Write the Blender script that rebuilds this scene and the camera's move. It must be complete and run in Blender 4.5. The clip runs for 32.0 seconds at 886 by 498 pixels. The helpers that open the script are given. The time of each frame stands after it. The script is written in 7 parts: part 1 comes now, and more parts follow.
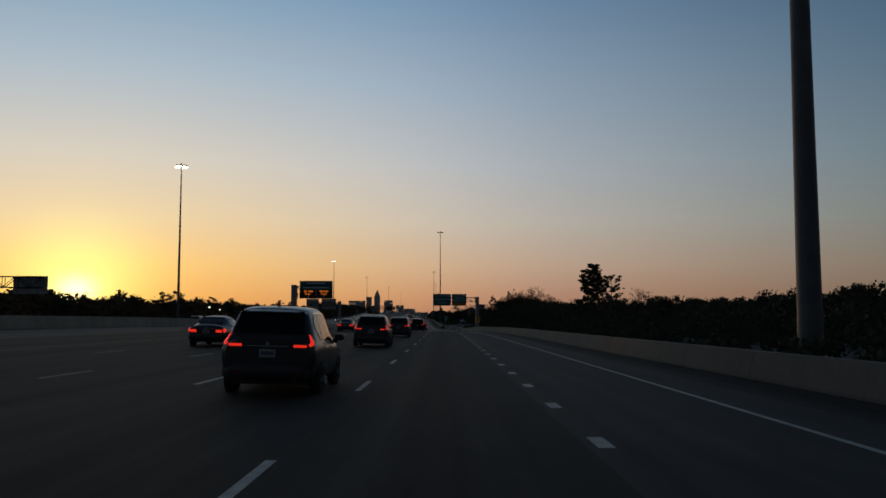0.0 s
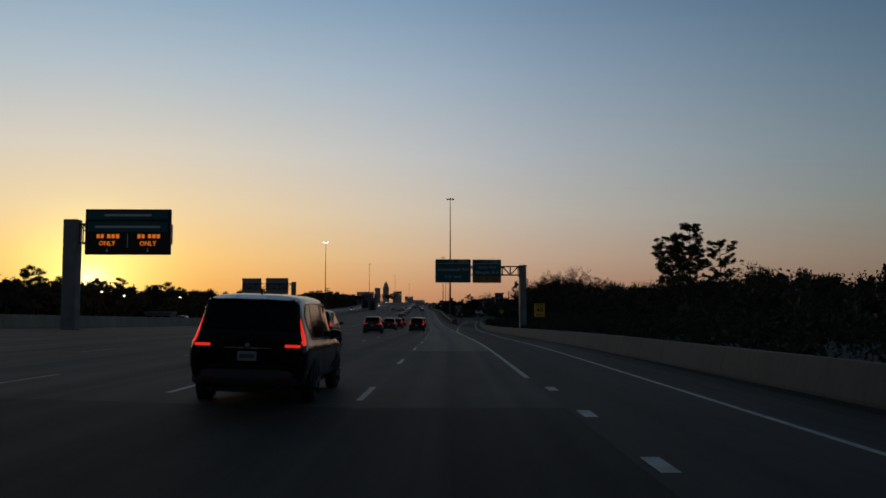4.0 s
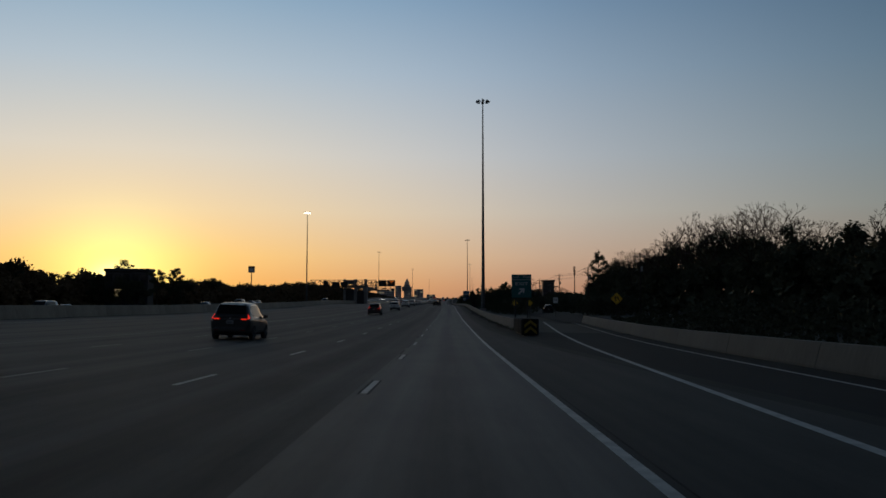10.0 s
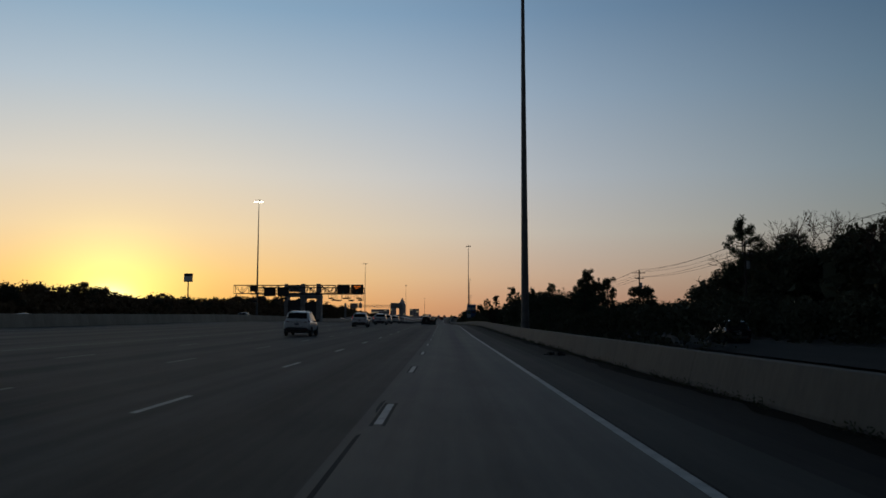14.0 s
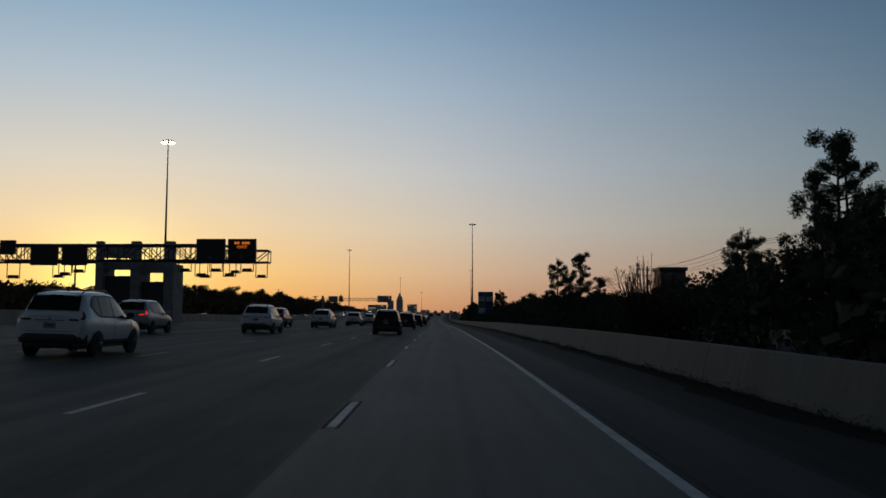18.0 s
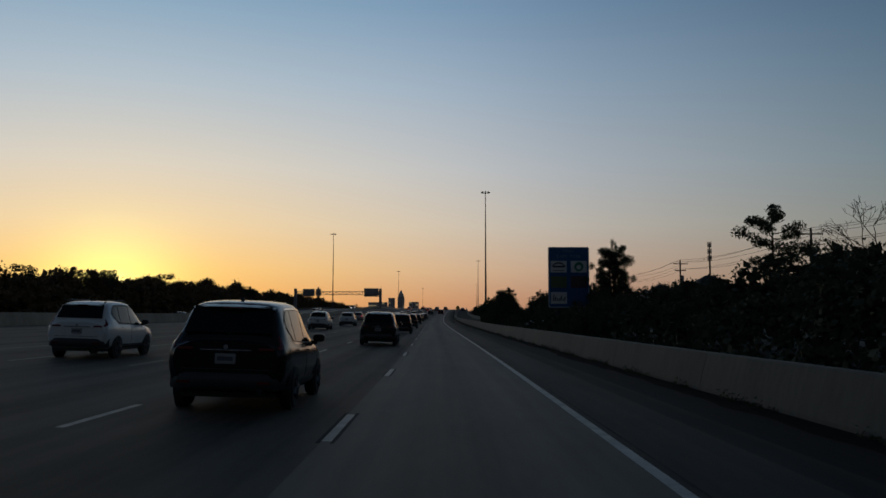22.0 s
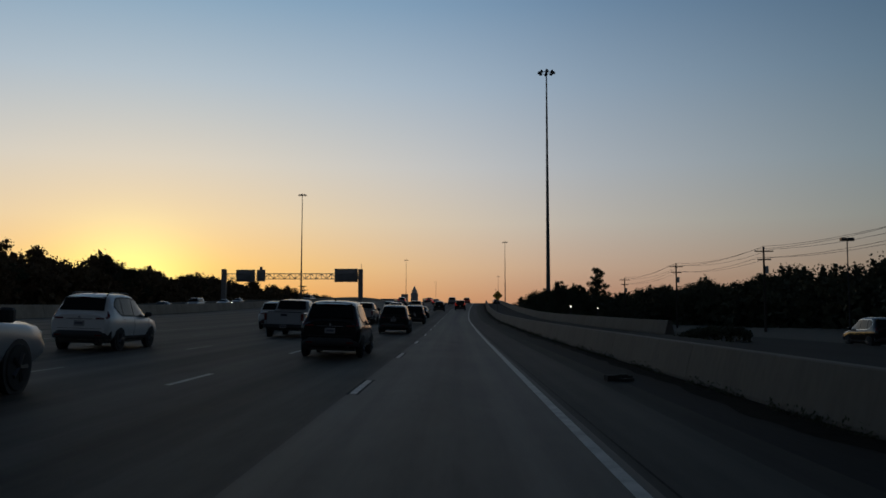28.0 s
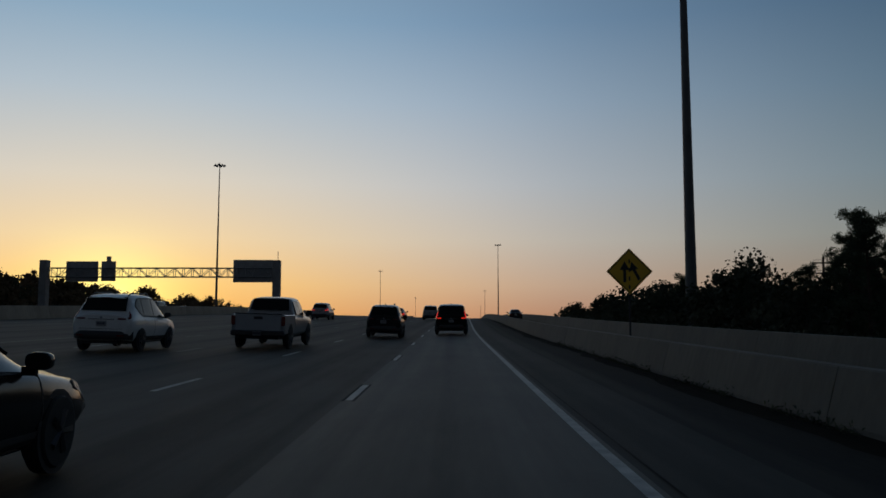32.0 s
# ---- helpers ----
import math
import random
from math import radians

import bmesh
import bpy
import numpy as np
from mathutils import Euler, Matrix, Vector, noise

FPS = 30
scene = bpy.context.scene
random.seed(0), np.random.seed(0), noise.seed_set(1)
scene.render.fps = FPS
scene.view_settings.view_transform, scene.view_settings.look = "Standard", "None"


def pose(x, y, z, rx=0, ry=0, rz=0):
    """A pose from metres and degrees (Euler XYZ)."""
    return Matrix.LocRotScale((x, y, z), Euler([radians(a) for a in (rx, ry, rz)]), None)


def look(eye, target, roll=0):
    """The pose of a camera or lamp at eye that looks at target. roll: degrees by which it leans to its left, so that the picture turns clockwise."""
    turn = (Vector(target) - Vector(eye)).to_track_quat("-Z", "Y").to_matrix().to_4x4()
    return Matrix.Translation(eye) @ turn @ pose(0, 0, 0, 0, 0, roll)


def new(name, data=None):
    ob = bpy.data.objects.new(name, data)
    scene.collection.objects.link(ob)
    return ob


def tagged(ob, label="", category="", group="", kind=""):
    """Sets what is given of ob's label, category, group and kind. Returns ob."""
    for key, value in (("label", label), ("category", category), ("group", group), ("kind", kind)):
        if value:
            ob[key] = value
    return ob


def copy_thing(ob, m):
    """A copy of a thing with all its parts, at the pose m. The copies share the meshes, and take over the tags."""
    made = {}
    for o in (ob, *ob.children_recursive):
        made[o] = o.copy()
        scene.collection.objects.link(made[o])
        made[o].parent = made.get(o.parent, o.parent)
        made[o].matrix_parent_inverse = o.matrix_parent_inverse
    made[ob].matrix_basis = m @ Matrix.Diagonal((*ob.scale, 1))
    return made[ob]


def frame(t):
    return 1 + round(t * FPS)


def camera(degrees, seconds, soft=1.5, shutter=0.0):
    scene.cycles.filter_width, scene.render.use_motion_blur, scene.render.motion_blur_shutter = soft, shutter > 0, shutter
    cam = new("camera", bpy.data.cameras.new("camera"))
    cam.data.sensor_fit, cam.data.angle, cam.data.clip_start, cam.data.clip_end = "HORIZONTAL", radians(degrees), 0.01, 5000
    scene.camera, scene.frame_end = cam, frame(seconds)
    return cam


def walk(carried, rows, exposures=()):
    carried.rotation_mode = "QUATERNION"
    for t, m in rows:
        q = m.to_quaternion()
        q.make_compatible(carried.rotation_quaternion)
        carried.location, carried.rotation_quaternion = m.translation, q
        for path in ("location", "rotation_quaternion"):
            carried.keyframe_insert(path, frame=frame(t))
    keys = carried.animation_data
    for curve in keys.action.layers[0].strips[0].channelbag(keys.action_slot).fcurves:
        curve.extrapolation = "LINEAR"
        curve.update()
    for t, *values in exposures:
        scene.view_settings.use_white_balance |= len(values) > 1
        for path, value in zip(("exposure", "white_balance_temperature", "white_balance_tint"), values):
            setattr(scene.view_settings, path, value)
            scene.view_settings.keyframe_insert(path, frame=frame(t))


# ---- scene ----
FOV = 54.09
ROLL = -0.042
# seconds, x, y, z, tilt, turn
PATH = [
    (0.0, 0.007, 0.000, 1.500, 94.576, -2.001),
    (0.5, 0.477, 13.679, 1.485, 94.524, -1.790),
    (1.0, 0.942, 27.320, 1.467, 94.484, -2.085),
    (1.5, 1.399, 40.912, 1.446, 94.416, -1.779),
    (2.0, 1.845, 54.473, 1.418, 94.318, -1.554),
    (2.5, 2.282, 68.032, 1.382, 94.234, -1.710),
    (3.0, 2.714, 81.674, 1.337, 94.338, -1.348),
    (3.5, 3.148, 95.476, 1.278, 94.142, -1.354),
    (5.5, 4.794, 151.955, 0.843, 93.864, -1.148),
    (6.0, 5.098, 166.153, 0.650, 93.507, -1.059),
    (6.5, 5.387, 180.415, 0.443, 93.580, -0.761),
    (7.0, 5.665, 194.638, 0.236, 93.643, -0.673),
    (7.5, 5.915, 208.896, 0.031, 93.732, -0.729),
    (8.0, 6.126, 223.244, -0.167, 93.730, -0.492),
    (8.5, 6.299, 237.690, -0.351, 93.790, -0.342),
    (9.0, 6.435, 252.265, -0.515, 93.872, -0.243),
    (9.5, 6.535, 267.035, -0.657, 93.837, 0.089),
    (10.0, 6.599, 281.781, -0.770, 93.949, 0.194),
    (10.5, 6.629, 296.329, -0.851, 94.129, 0.174),
    (11.0, 6.629, 310.772, -0.902, 94.396, 0.270),
    (11.5, 6.604, 325.138, -0.920, 94.334, 0.306),
    (12.0, 6.561, 339.480, -0.908, 94.563, 0.373),
    (12.5, 6.506, 353.789, -0.862, 94.720, 0.415),
    (13.0, 6.449, 368.065, -0.790, 94.888, 0.511),
    (13.5, 6.407, 382.195, -0.696, 95.198, 0.257),
    (14.0, 6.383, 396.275, -0.588, 95.271, -0.046),
    (14.5, 6.380, 410.347, -0.470, 95.406, -0.384),
    (16.5, 6.740, 466.959, 0.270, 95.078, -0.207),
    (17.0, 6.846, 480.731, 0.479, 95.016, -0.123),
    (17.5, 6.946, 494.437, 0.690, 94.934, -0.206),
    (18.0, 7.033, 508.065, 0.901, 94.990, -0.136),
    (18.5, 7.095, 521.696, 1.109, 95.028, -0.333),
    (19.0, 7.123, 535.306, 1.301, 95.030, -0.002),
    (19.5, 7.125, 548.959, 1.469, 95.101, -0.061),
    (20.0, 7.093, 562.501, 1.617, 95.003, 0.317),
    (20.5, 7.044, 576.153, 1.738, 94.985, 0.358),
    (21.0, 6.985, 589.859, 1.837, 94.667, 0.322),
    (21.5, 6.922, 603.615, 1.918, 94.629, 0.110),
    (22.0, 6.855, 617.415, 1.982, 94.846, 0.026),
    (22.5, 6.788, 631.202, 2.045, 94.730, 0.026),
    (23.0, 6.725, 644.877, 2.125, 94.777, -0.049),
    (23.5, 6.666, 658.494, 2.210, 94.826, -0.007),
    (24.0, 6.595, 672.137, 2.304, 94.724, 0.135),
    (24.5, 6.514, 685.791, 2.407, 94.695, 0.112),
    (25.0, 6.420, 699.450, 2.516, 94.741, 0.103),
    (25.5, 6.317, 713.115, 2.631, 94.697, 0.380),
    (27.5, 5.672, 767.915, 3.200, 94.753, 0.735),
    (28.0, 5.576, 781.399, 3.315, 94.648, 1.009),
    (28.5, 5.493, 794.881, 3.434, 94.771, 0.681),
    (29.0, 5.422, 808.384, 3.564, 94.951, 0.723),
    (29.5, 5.367, 821.811, 3.706, 95.054, 0.687),
    (30.0, 5.324, 835.230, 3.870, 95.119, 0.229),
    (30.5, 5.289, 848.642, 4.064, 96.056, 0.039),
    (31.0, 5.252, 862.089, 4.289, 95.529, -0.104),
    (31.5, 5.214, 875.589, 4.534, 95.638, -0.200),
    (32.0, 5.176, 889.111, 4.795, 95.830, -0.219),
]
cam = camera(FOV, 32.0, soft=1.6, shutter=0.0)
walk(cam, [(t, pose(x, y, z, rx, ROLL, rz)) for t, x, y, z, rx, rz in PATH],
     [(0.0, -0.03), (3.5, -0.03), (6.0, 0.0), (7.0, 0.1), (8.0, 0.05), (14.5, 0.04), (20.0, 0.02), (28.0, 0.0), (32.0, 0.0)])

# ---------------------------------------------------------------- light
SUN_AZ = 20.9      # degrees to the left of the driving direction
SUN_EL = 1.3
world = bpy.data.worlds.new("dusk")
world.use_nodes = True
scene.world = world
wn = world.node_tree
bg = wn.nodes["Background"]
sky = wn.nodes.new("ShaderNodeTexSky")
sky.sky_type = "NISHITA"
sky.sun_disc = False
sky.sun_elevation = radians(SUN_EL)
sky.sun_rotation = radians(-SUN_AZ)
sky.air_density, sky.dust_density, sky.ozone_density = 1.0, 2.0, 2.0


def lin(*c):
    return tuple(((v / 255 + 0.055) / 1.055) ** 2.4 if v > 10 else v / 255 / 12.92 for v in c)


# the clear dusk sky: colour by height for four bearings from the sun
HEIGHTS = (0.0, 1.5, 3.4, 6.3, 10.0, 15.3, 20.4, 35.0, 60.0, 90.0)
SKY_SUN = ((216, 143, 82), (226, 167, 93), (230, 189, 119), (223, 202, 164), (208, 204, 193), (171, 188, 202), (132, 164, 191), (75, 99, 128), (40, 50, 68), (33, 40, 49))
SKY_MID = ((174, 125, 105), (191, 146, 122), (200, 171, 151), (197, 189, 181), (181, 187, 196), (151, 171, 193), (117, 147, 178), (62, 86, 116), (38, 47, 64), (33, 40, 49))
SKY_SIDE = ((107, 84, 70), (117, 101, 87), (121, 113, 103), (113, 122, 122), (99, 119, 131), (78, 104, 125), (60, 87, 113), (45, 66, 92), (34, 43, 58), (33, 40, 49))
SKY_BACK = ((69, 67, 71), (74, 72, 80), (78, 77, 85), (71, 75, 85), (62, 70, 82), (55, 64, 77), (51, 60, 72), (44, 53, 66), (39, 48, 60), (38, 46, 56))


def wmath(op, a, b=None):
    n = wn.nodes.new("ShaderNodeMath")
    n.operation = op
    for i, v in enumerate((a, b)):
        if v is None:
            continue
        if isinstance(v, (int, float)):
            n.inputs[i].default_value = v
        else:
            wn.links.new(v, n.inputs[i])
    return n.outputs[0]


tc = wn.nodes.new("ShaderNodeTexCoord")
nrm = wn.nodes.new("ShaderNodeVectorMath")
nrm.operation = "NORMALIZE"
wn.links.new(tc.outputs["Generated"], nrm.inputs[0])
sep = wn.nodes.new("ShaderNodeSeparateXYZ")
wn.links.new(nrm.outputs[0], sep.inputs[0])
flat = wn.nodes.new("ShaderNodeCombineXYZ")
wn.links.new(sep.outputs[0], flat.inputs[0])
wn.links.new(sep.outputs[1], flat.inputs[1])
fln = wn.nodes.new("ShaderNodeVectorMath")
fln.operation = "NORMALIZE"
wn.links.new(flat.outputs[0], fln.inputs[0])
dot = wn.nodes.new("ShaderNodeVectorMath")
dot.operation = "DOT_PRODUCT"
wn.links.new(fln.outputs[0], dot.inputs[0])
dot.inputs[1].default_value = (-math.sin(radians(SUN_AZ)), math.cos(radians(SUN_AZ)), 0)
bearing = dot.outputs["Value"]


def sky_ramp(colors):
    n = wn.nodes.new("ShaderNodeValToRGB")
    els = n.color_ramp.elements
    while len(els) < len(colors):
        els.new(0.5)
    for e, h, c in zip(els, HEIGHTS, colors):
        r, g, b = lin(*c)
        e.position, e.color = math.sin(radians(h)), (r * 1.02, g, b * 0.965, 1)
    wn.links.new(sep.outputs[2], n.inputs[0])
    return n.outputs[0]


azimuth = wmath("ARCCOSINE", wmath("MINIMUM", wmath("MAXIMUM", bearing, -1.0), 1.0))


def blend(a, b, far, near):
    """From a, at that many degrees from the sun's bearing, to b nearer to it."""
    r = wn.nodes.new("ShaderNodeMapRange")
    r.interpolation_type = "SMOOTHSTEP"
    r.inputs["From Min"].default_value, r.inputs["From Max"].default_value = radians(far), radians(near)
    wn.links.new(azimuth, r.inputs["Value"])
    m = wn.nodes.new("ShaderNodeMix")
    m.data_type = "RGBA"
    wn.links.new(r.outputs[0], m.inputs["Factor"])
    wn.links.new(a, m.inputs["A"])
    wn.links.new(b, m.inputs["B"])
    return m.outputs["Result"]


col = blend(sky_ramp(SKY_BACK), sky_ramp(SKY_SIDE), 150, 45)
col = blend(col, sky_ramp(SKY_MID), 60, 12)
col = blend(col, sky_ramp(SKY_SUN), 32, 0)
# glow round the sun, which stands just behind the trees
lift = wmath("SUBTRACT", sep.outputs[2], math.sin(radians(1.7)))


def bloom(wide, high, amount):
    """A soft round of light about the sun, its half widths in degrees."""
    a, b = wmath("DIVIDE", azimuth, radians(wide)), wmath("DIVIDE", lift, radians(high))
    far = wmath("ADD", wmath("MULTIPLY", a, a), wmath("MULTIPLY", b, b))
    return wmath("MULTIPLY", wmath("POWER", 2.718, wmath("MULTIPLY", far, -1.0)), amount)


core, glow, halo = bloom(1.1, 0.8, 1.2), bloom(3.9, 3.3, 1.12), bloom(12.0, 5.5, 0.13)
total = col
for amount, tint in ((core, (1.0, 0.85, 0.5)), (glow, (0.3, 0.48, 0.13)), (halo, (1.0, 0.62, 0.1))):
    sc = wn.nodes.new("ShaderNodeVectorMath")
    sc.operation = "SCALE"
    sc.inputs[0].default_value = tint
    wn.links.new(amount, sc.inputs["Scale"])
    ad = wn.nodes.new("ShaderNodeVectorMath")
    ad.operation = "ADD"
    wn.links.new(total, ad.inputs[0])
    wn.links.new(sc.outputs[0], ad.inputs[1])
    total = ad.outputs[0]
weak = wn.nodes.new("ShaderNodeVectorMath")
weak.operation = "SCALE"
weak.inputs["Scale"].default_value = 0.01
wn.links.new(sky.outputs["Color"], weak.inputs[0])
ad = wn.nodes.new("ShaderNodeVectorMath")
ad.operation = "ADD"
wn.links.new(total, ad.inputs[0])
wn.links.new(weak.outputs[0], ad.inputs[1])
wn.links.new(ad.outputs[0], bg.inputs["Color"])
bg.inputs["Strength"].default_value = 1.0

sun_lamp = bpy.data.lights.new("sun", "SUN")
sun_lamp.energy, sun_lamp.angle, sun_lamp.color = 0.25, radians(0.53), (1.0, 0.55, 0.25)
sun = new("sun", sun_lamp)
a = radians(SUN_AZ)
sun_dir = Vector((-math.sin(a) * math.cos(radians(SUN_EL)), math.cos(a) * math.cos(radians(SUN_EL)), math.sin(radians(SUN_EL))))
sun.matrix_world = look((0, 0, 60), Vector((0, 0, 60)) - sun_dir)

# ---------------------------------------------------------------- materials
def mat(name, color, rough=0.7, metal=0.0, var=0.0, scale=1.0, bump=0.0, stretch=(1, 1, 1), rand=0.0, emit=None, spec=0.5):
    """A surface with two scales of noise over its colour, a bump and a change from piece to piece."""
    m = bpy.data.materials.new(name)
    m.use_nodes = True
    nt = m.node_tree
    b = nt.nodes["Principled BSDF"]
    b.inputs["Base Color"].default_value = (*color, 1)
    b.inputs["Roughness"].default_value = rough
    b.inputs["Metallic"].default_value = metal
    b.inputs["Specular IOR Level"].default_value = spec
    if emit:
        b.inputs["Emission Color"].default_value = (*emit[:3], 1)
        b.inputs["Emission Strength"].default_value = emit[3]
    if var or bump or rand:
        tc = nt.nodes.new("ShaderNodeTexCoord")
        mp = nt.nodes.new("ShaderNodeMapping")
        mp.inputs["Scale"].default_value = stretch
        nt.links.new(tc.outputs["Object"], mp.inputs["Vector"])
        big, small = nt.nodes.new("ShaderNodeTexNoise"), nt.nodes.new("ShaderNodeTexNoise")
        for n, s, d in ((big, scale, 4), (small, scale * 17, 3)):
            n.inputs["Scale"].default_value = s
            n.inputs["Detail"].default_value = d
            nt.links.new(mp.outputs["Vector"], n.inputs["Vector"])
        add = nt.nodes.new("ShaderNodeMath")
        add.operation = "ADD"
        nt.links.new(big.outputs["Fac"], add.inputs[0])
        half = nt.nodes.new("ShaderNodeMath")
        half.operation = "MULTIPLY"
        half.inputs[1].default_value = 0.5
        nt.links.new(small.outputs["Fac"], half.inputs[0])
        nt.links.new(half.outputs[0], add.inputs[1])
        rng = nt.nodes.new("ShaderNodeMapRange")
        rng.inputs["From Min"].default_value, rng.inputs["From Max"].default_value = 0.45, 1.05
        rng.inputs["To Min"].default_value, rng.inputs["To Max"].default_value = 1 - var, 1 + var
        nt.links.new(add.outputs[0], rng.inputs["Value"])
        last = rng.outputs[0]
        if rand:
            oi = nt.nodes.new("ShaderNodeObjectInfo")
            rr = nt.nodes.new("ShaderNodeMapRange")
            rr.inputs["To Min"].default_value, rr.inputs["To Max"].default_value = 1 - rand, 1 + rand
            nt.links.new(oi.outputs["Random"], rr.inputs["Value"])
            mul = nt.nodes.new("ShaderNodeMath")
            mul.operation = "MULTIPLY"
            nt.links.new(last, mul.inputs[0])
            nt.links.new(rr.outputs[0], mul.inputs[1])
            last = mul.outputs[0]
        vm = nt.nodes.new("ShaderNodeVectorMath")
        vm.operation = "SCALE"
        vm.inputs[0].default_value = color
        nt.links.new(last, vm.inputs["Scale"])
        nt.links.new(vm.outputs[0], b.inputs["Base Color"])
        if bump:
            bp = nt.nodes.new("ShaderNodeBump")
            bp.inputs["Strength"].default_value = bump
            bp.inputs["Distance"].default_value = 0.02
            nt.links.new(small.outputs["Fac"], bp.inputs["Height"])
            nt.links.new(bp.outputs[0], b.inputs["Normal"])
    return m


def road_mat(name, color, streak, var=0.3, spec=0.22, rough=0.68):
    """Pavement whose wear follows the lanes: an oil band along each lane's middle, paler wheel tracks, blotches and grain."""
    m = mat(name, color, rough, spec=spec)
    nt = m.node_tree
    b = nt.nodes["Principled BSDF"]
    link = nt.links.new

    def math_(op, *args):
        n = nt.nodes.new("ShaderNodeMath")
        n.operation = op
        for i, v in enumerate(args):
            if isinstance(v, (int, float)):
                n.inputs[i].default_value = v
            else:
                link(v, n.inputs[i])
        return n.outputs[0]

    def noise_(sx, sy, detail=4):
        mp = nt.nodes.new("ShaderNodeMapping")
        mp.inputs["Scale"].default_value = (sx, sy, 1)
        link(uv.outputs["UV"], mp.inputs["Vector"])
        n = nt.nodes.new("ShaderNodeTexNoise")
        n.inputs["Scale"].default_value, n.inputs["Detail"].default_value = 1.0, detail
        link(mp.outputs[0], n.inputs["Vector"])
        return n.outputs["Fac"]

    uv = nt.nodes.new("ShaderNodeTexCoord")
    sp = nt.nodes.new("ShaderNodeSeparateXYZ")
    link(uv.outputs["UV"], sp.inputs[0])
    ph = math_("FRACT", math_("DIVIDE", math_("ADD", sp.outputs[0], 356.0), 3.56))
    mid = math_("SUBTRACT", ph, 0.5)
    oil = math_("POWER", 2.718, math_("MULTIPLY", math_("MULTIPLY", mid, mid), -45.0))
    tr = math_("SUBTRACT", math_("ABSOLUTE", mid), 0.25)
    track = math_("POWER", 2.718, math_("MULTIPLY", math_("MULTIPLY", tr, tr), -150.0))
    patchy = noise_(0.25, 0.035)
    fine = noise_(9.0, 1.2)
    grain = noise_(60.0, 40.0, 2)
    v = math_("SUBTRACT", 1.0, math_("MULTIPLY", math_("MULTIPLY", oil, patchy), streak * 2.0))
    v = math_("ADD", v, math_("MULTIPLY", track, 0.12))
    for f, k in ((patchy, var * 1.6), (fine, var * 0.7), (grain, var * 0.8), (noise_(0.9, 0.25), var * 1.7), (noise_(1.6, 0.012), var * 3.6)):
        v = math_("ADD", v, math_("MULTIPLY", math_("SUBTRACT", f, 0.5), k))
    vm = nt.nodes.new("ShaderNodeVectorMath")
    vm.operation = "SCALE"
    vm.inputs[0].default_value = color
    link(math_("MAXIMUM", v, 0.25), vm.inputs["Scale"])
    link(vm.outputs[0], b.inputs["Base Color"])
    bp = nt.nodes.new("ShaderNodeBump")
    bp.inputs["Strength"].default_value, bp.inputs["Distance"].default_value = 0.3, 0.01
    link(grain, bp.inputs["Height"])
    link(bp.outputs[0], b.inputs["Normal"])
    return m


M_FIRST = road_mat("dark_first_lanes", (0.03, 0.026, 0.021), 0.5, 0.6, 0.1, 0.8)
M_JOIN = road_mat("mid_tone_lanes", (0.05, 0.044, 0.036), 0.5, 0.6, 0.14, 0.75)
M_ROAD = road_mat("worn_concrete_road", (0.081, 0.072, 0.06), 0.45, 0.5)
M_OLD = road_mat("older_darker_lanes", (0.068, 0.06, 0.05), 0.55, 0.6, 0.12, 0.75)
M_STAIN = road_mat("half_stained_shoulder", (0.032, 0.028, 0.023), 0.1, 0.6, 0.12, 0.85)
M_SHOULDER = road_mat("shoulder_concrete", (0.045, 0.041, 0.034), 0.1, 0.45, 0.15, 0.8)
M_DIRT = mat("stained_shoulder_asphalt", (0.018, 0.017, 0.015), 0.95, spec=0.15, var=0.4, scale=0.5, bump=0.4, stretch=(1, 0.15, 1))
M_SILT = mat("wet_silt", (0.012, 0.011, 0.009), 0.98, spec=0.05, var=0.5, scale=3.0, bump=0.8)
M_SEAM = mat("joint_sealant", (0.05, 0.046, 0.042), 0.9, spec=0.02, var=0.5, scale=0.8)
M_TAR = mat("black_marking", (0.012, 0.012, 0.012), 0.8, spec=0.1, var=0.4, scale=2.0)
M_PAINT_WORN = mat("worn_road_paint", (0.2, 0.19, 0.17), 0.7, var=0.6, scale=2.0, bump=0.1)
M_PAINT = mat("road_paint", (0.38, 0.37, 0.34), 0.65, var=0.4, scale=3.0, bump=0.1)
M_GROUND = mat("grass_and_dirt", (0.024, 0.024, 0.015), 0.95, var=0.4, scale=0.3, bump=0.6)
M_WALL = mat("barrier_concrete", (0.1, 0.09, 0.075), 0.85, var=0.3, scale=0.35, bump=0.3, rand=0.06, stretch=(1, 1, 0.35))
# Median: sunset glow and glare are put into a paler, browner base colour.
M_MEDIAN = mat("glare_paled_median", (0.36, 0.3, 0.23), 0.85, var=0.35, scale=0.3, bump=0.3, rand=0.08, stretch=(1, 1, 0.35))
M_COLUMN = mat("column_concrete", (0.27, 0.26, 0.25), 0.85, var=0.25, scale=1.2, bump=0.3)
M_GALV = mat("galvanised_steel", (0.30, 0.31, 0.32), 0.5, 0.7, var=0.2, scale=2.0)
M_POST = mat("weathered_sign_post", (0.045, 0.042, 0.04), 0.7, 0.2, var=0.25, scale=2.0)
M_POLE = mat("weathered_mast_steel", (0.12, 0.12, 0.12), 0.65, 0.4, var=0.25, scale=1.0)
M_DARKSTEEL = mat("dark_steel", (0.05, 0.05, 0.055), 0.55, 0.5, var=0.2, scale=2.0)
M_ALU = mat("sign_back_aluminium", (0.33, 0.33, 0.33), 0.5, 0.6, var=0.15, scale=1.0)
M_STRIP = mat("dull_exit_strip", (0.42, 0.19, 0.012), 0.6, var=0.15, scale=1.5)
M_GREEN = mat("sign_green", (0.006, 0.125, 0.125), 0.5, var=0.12, scale=0.8)
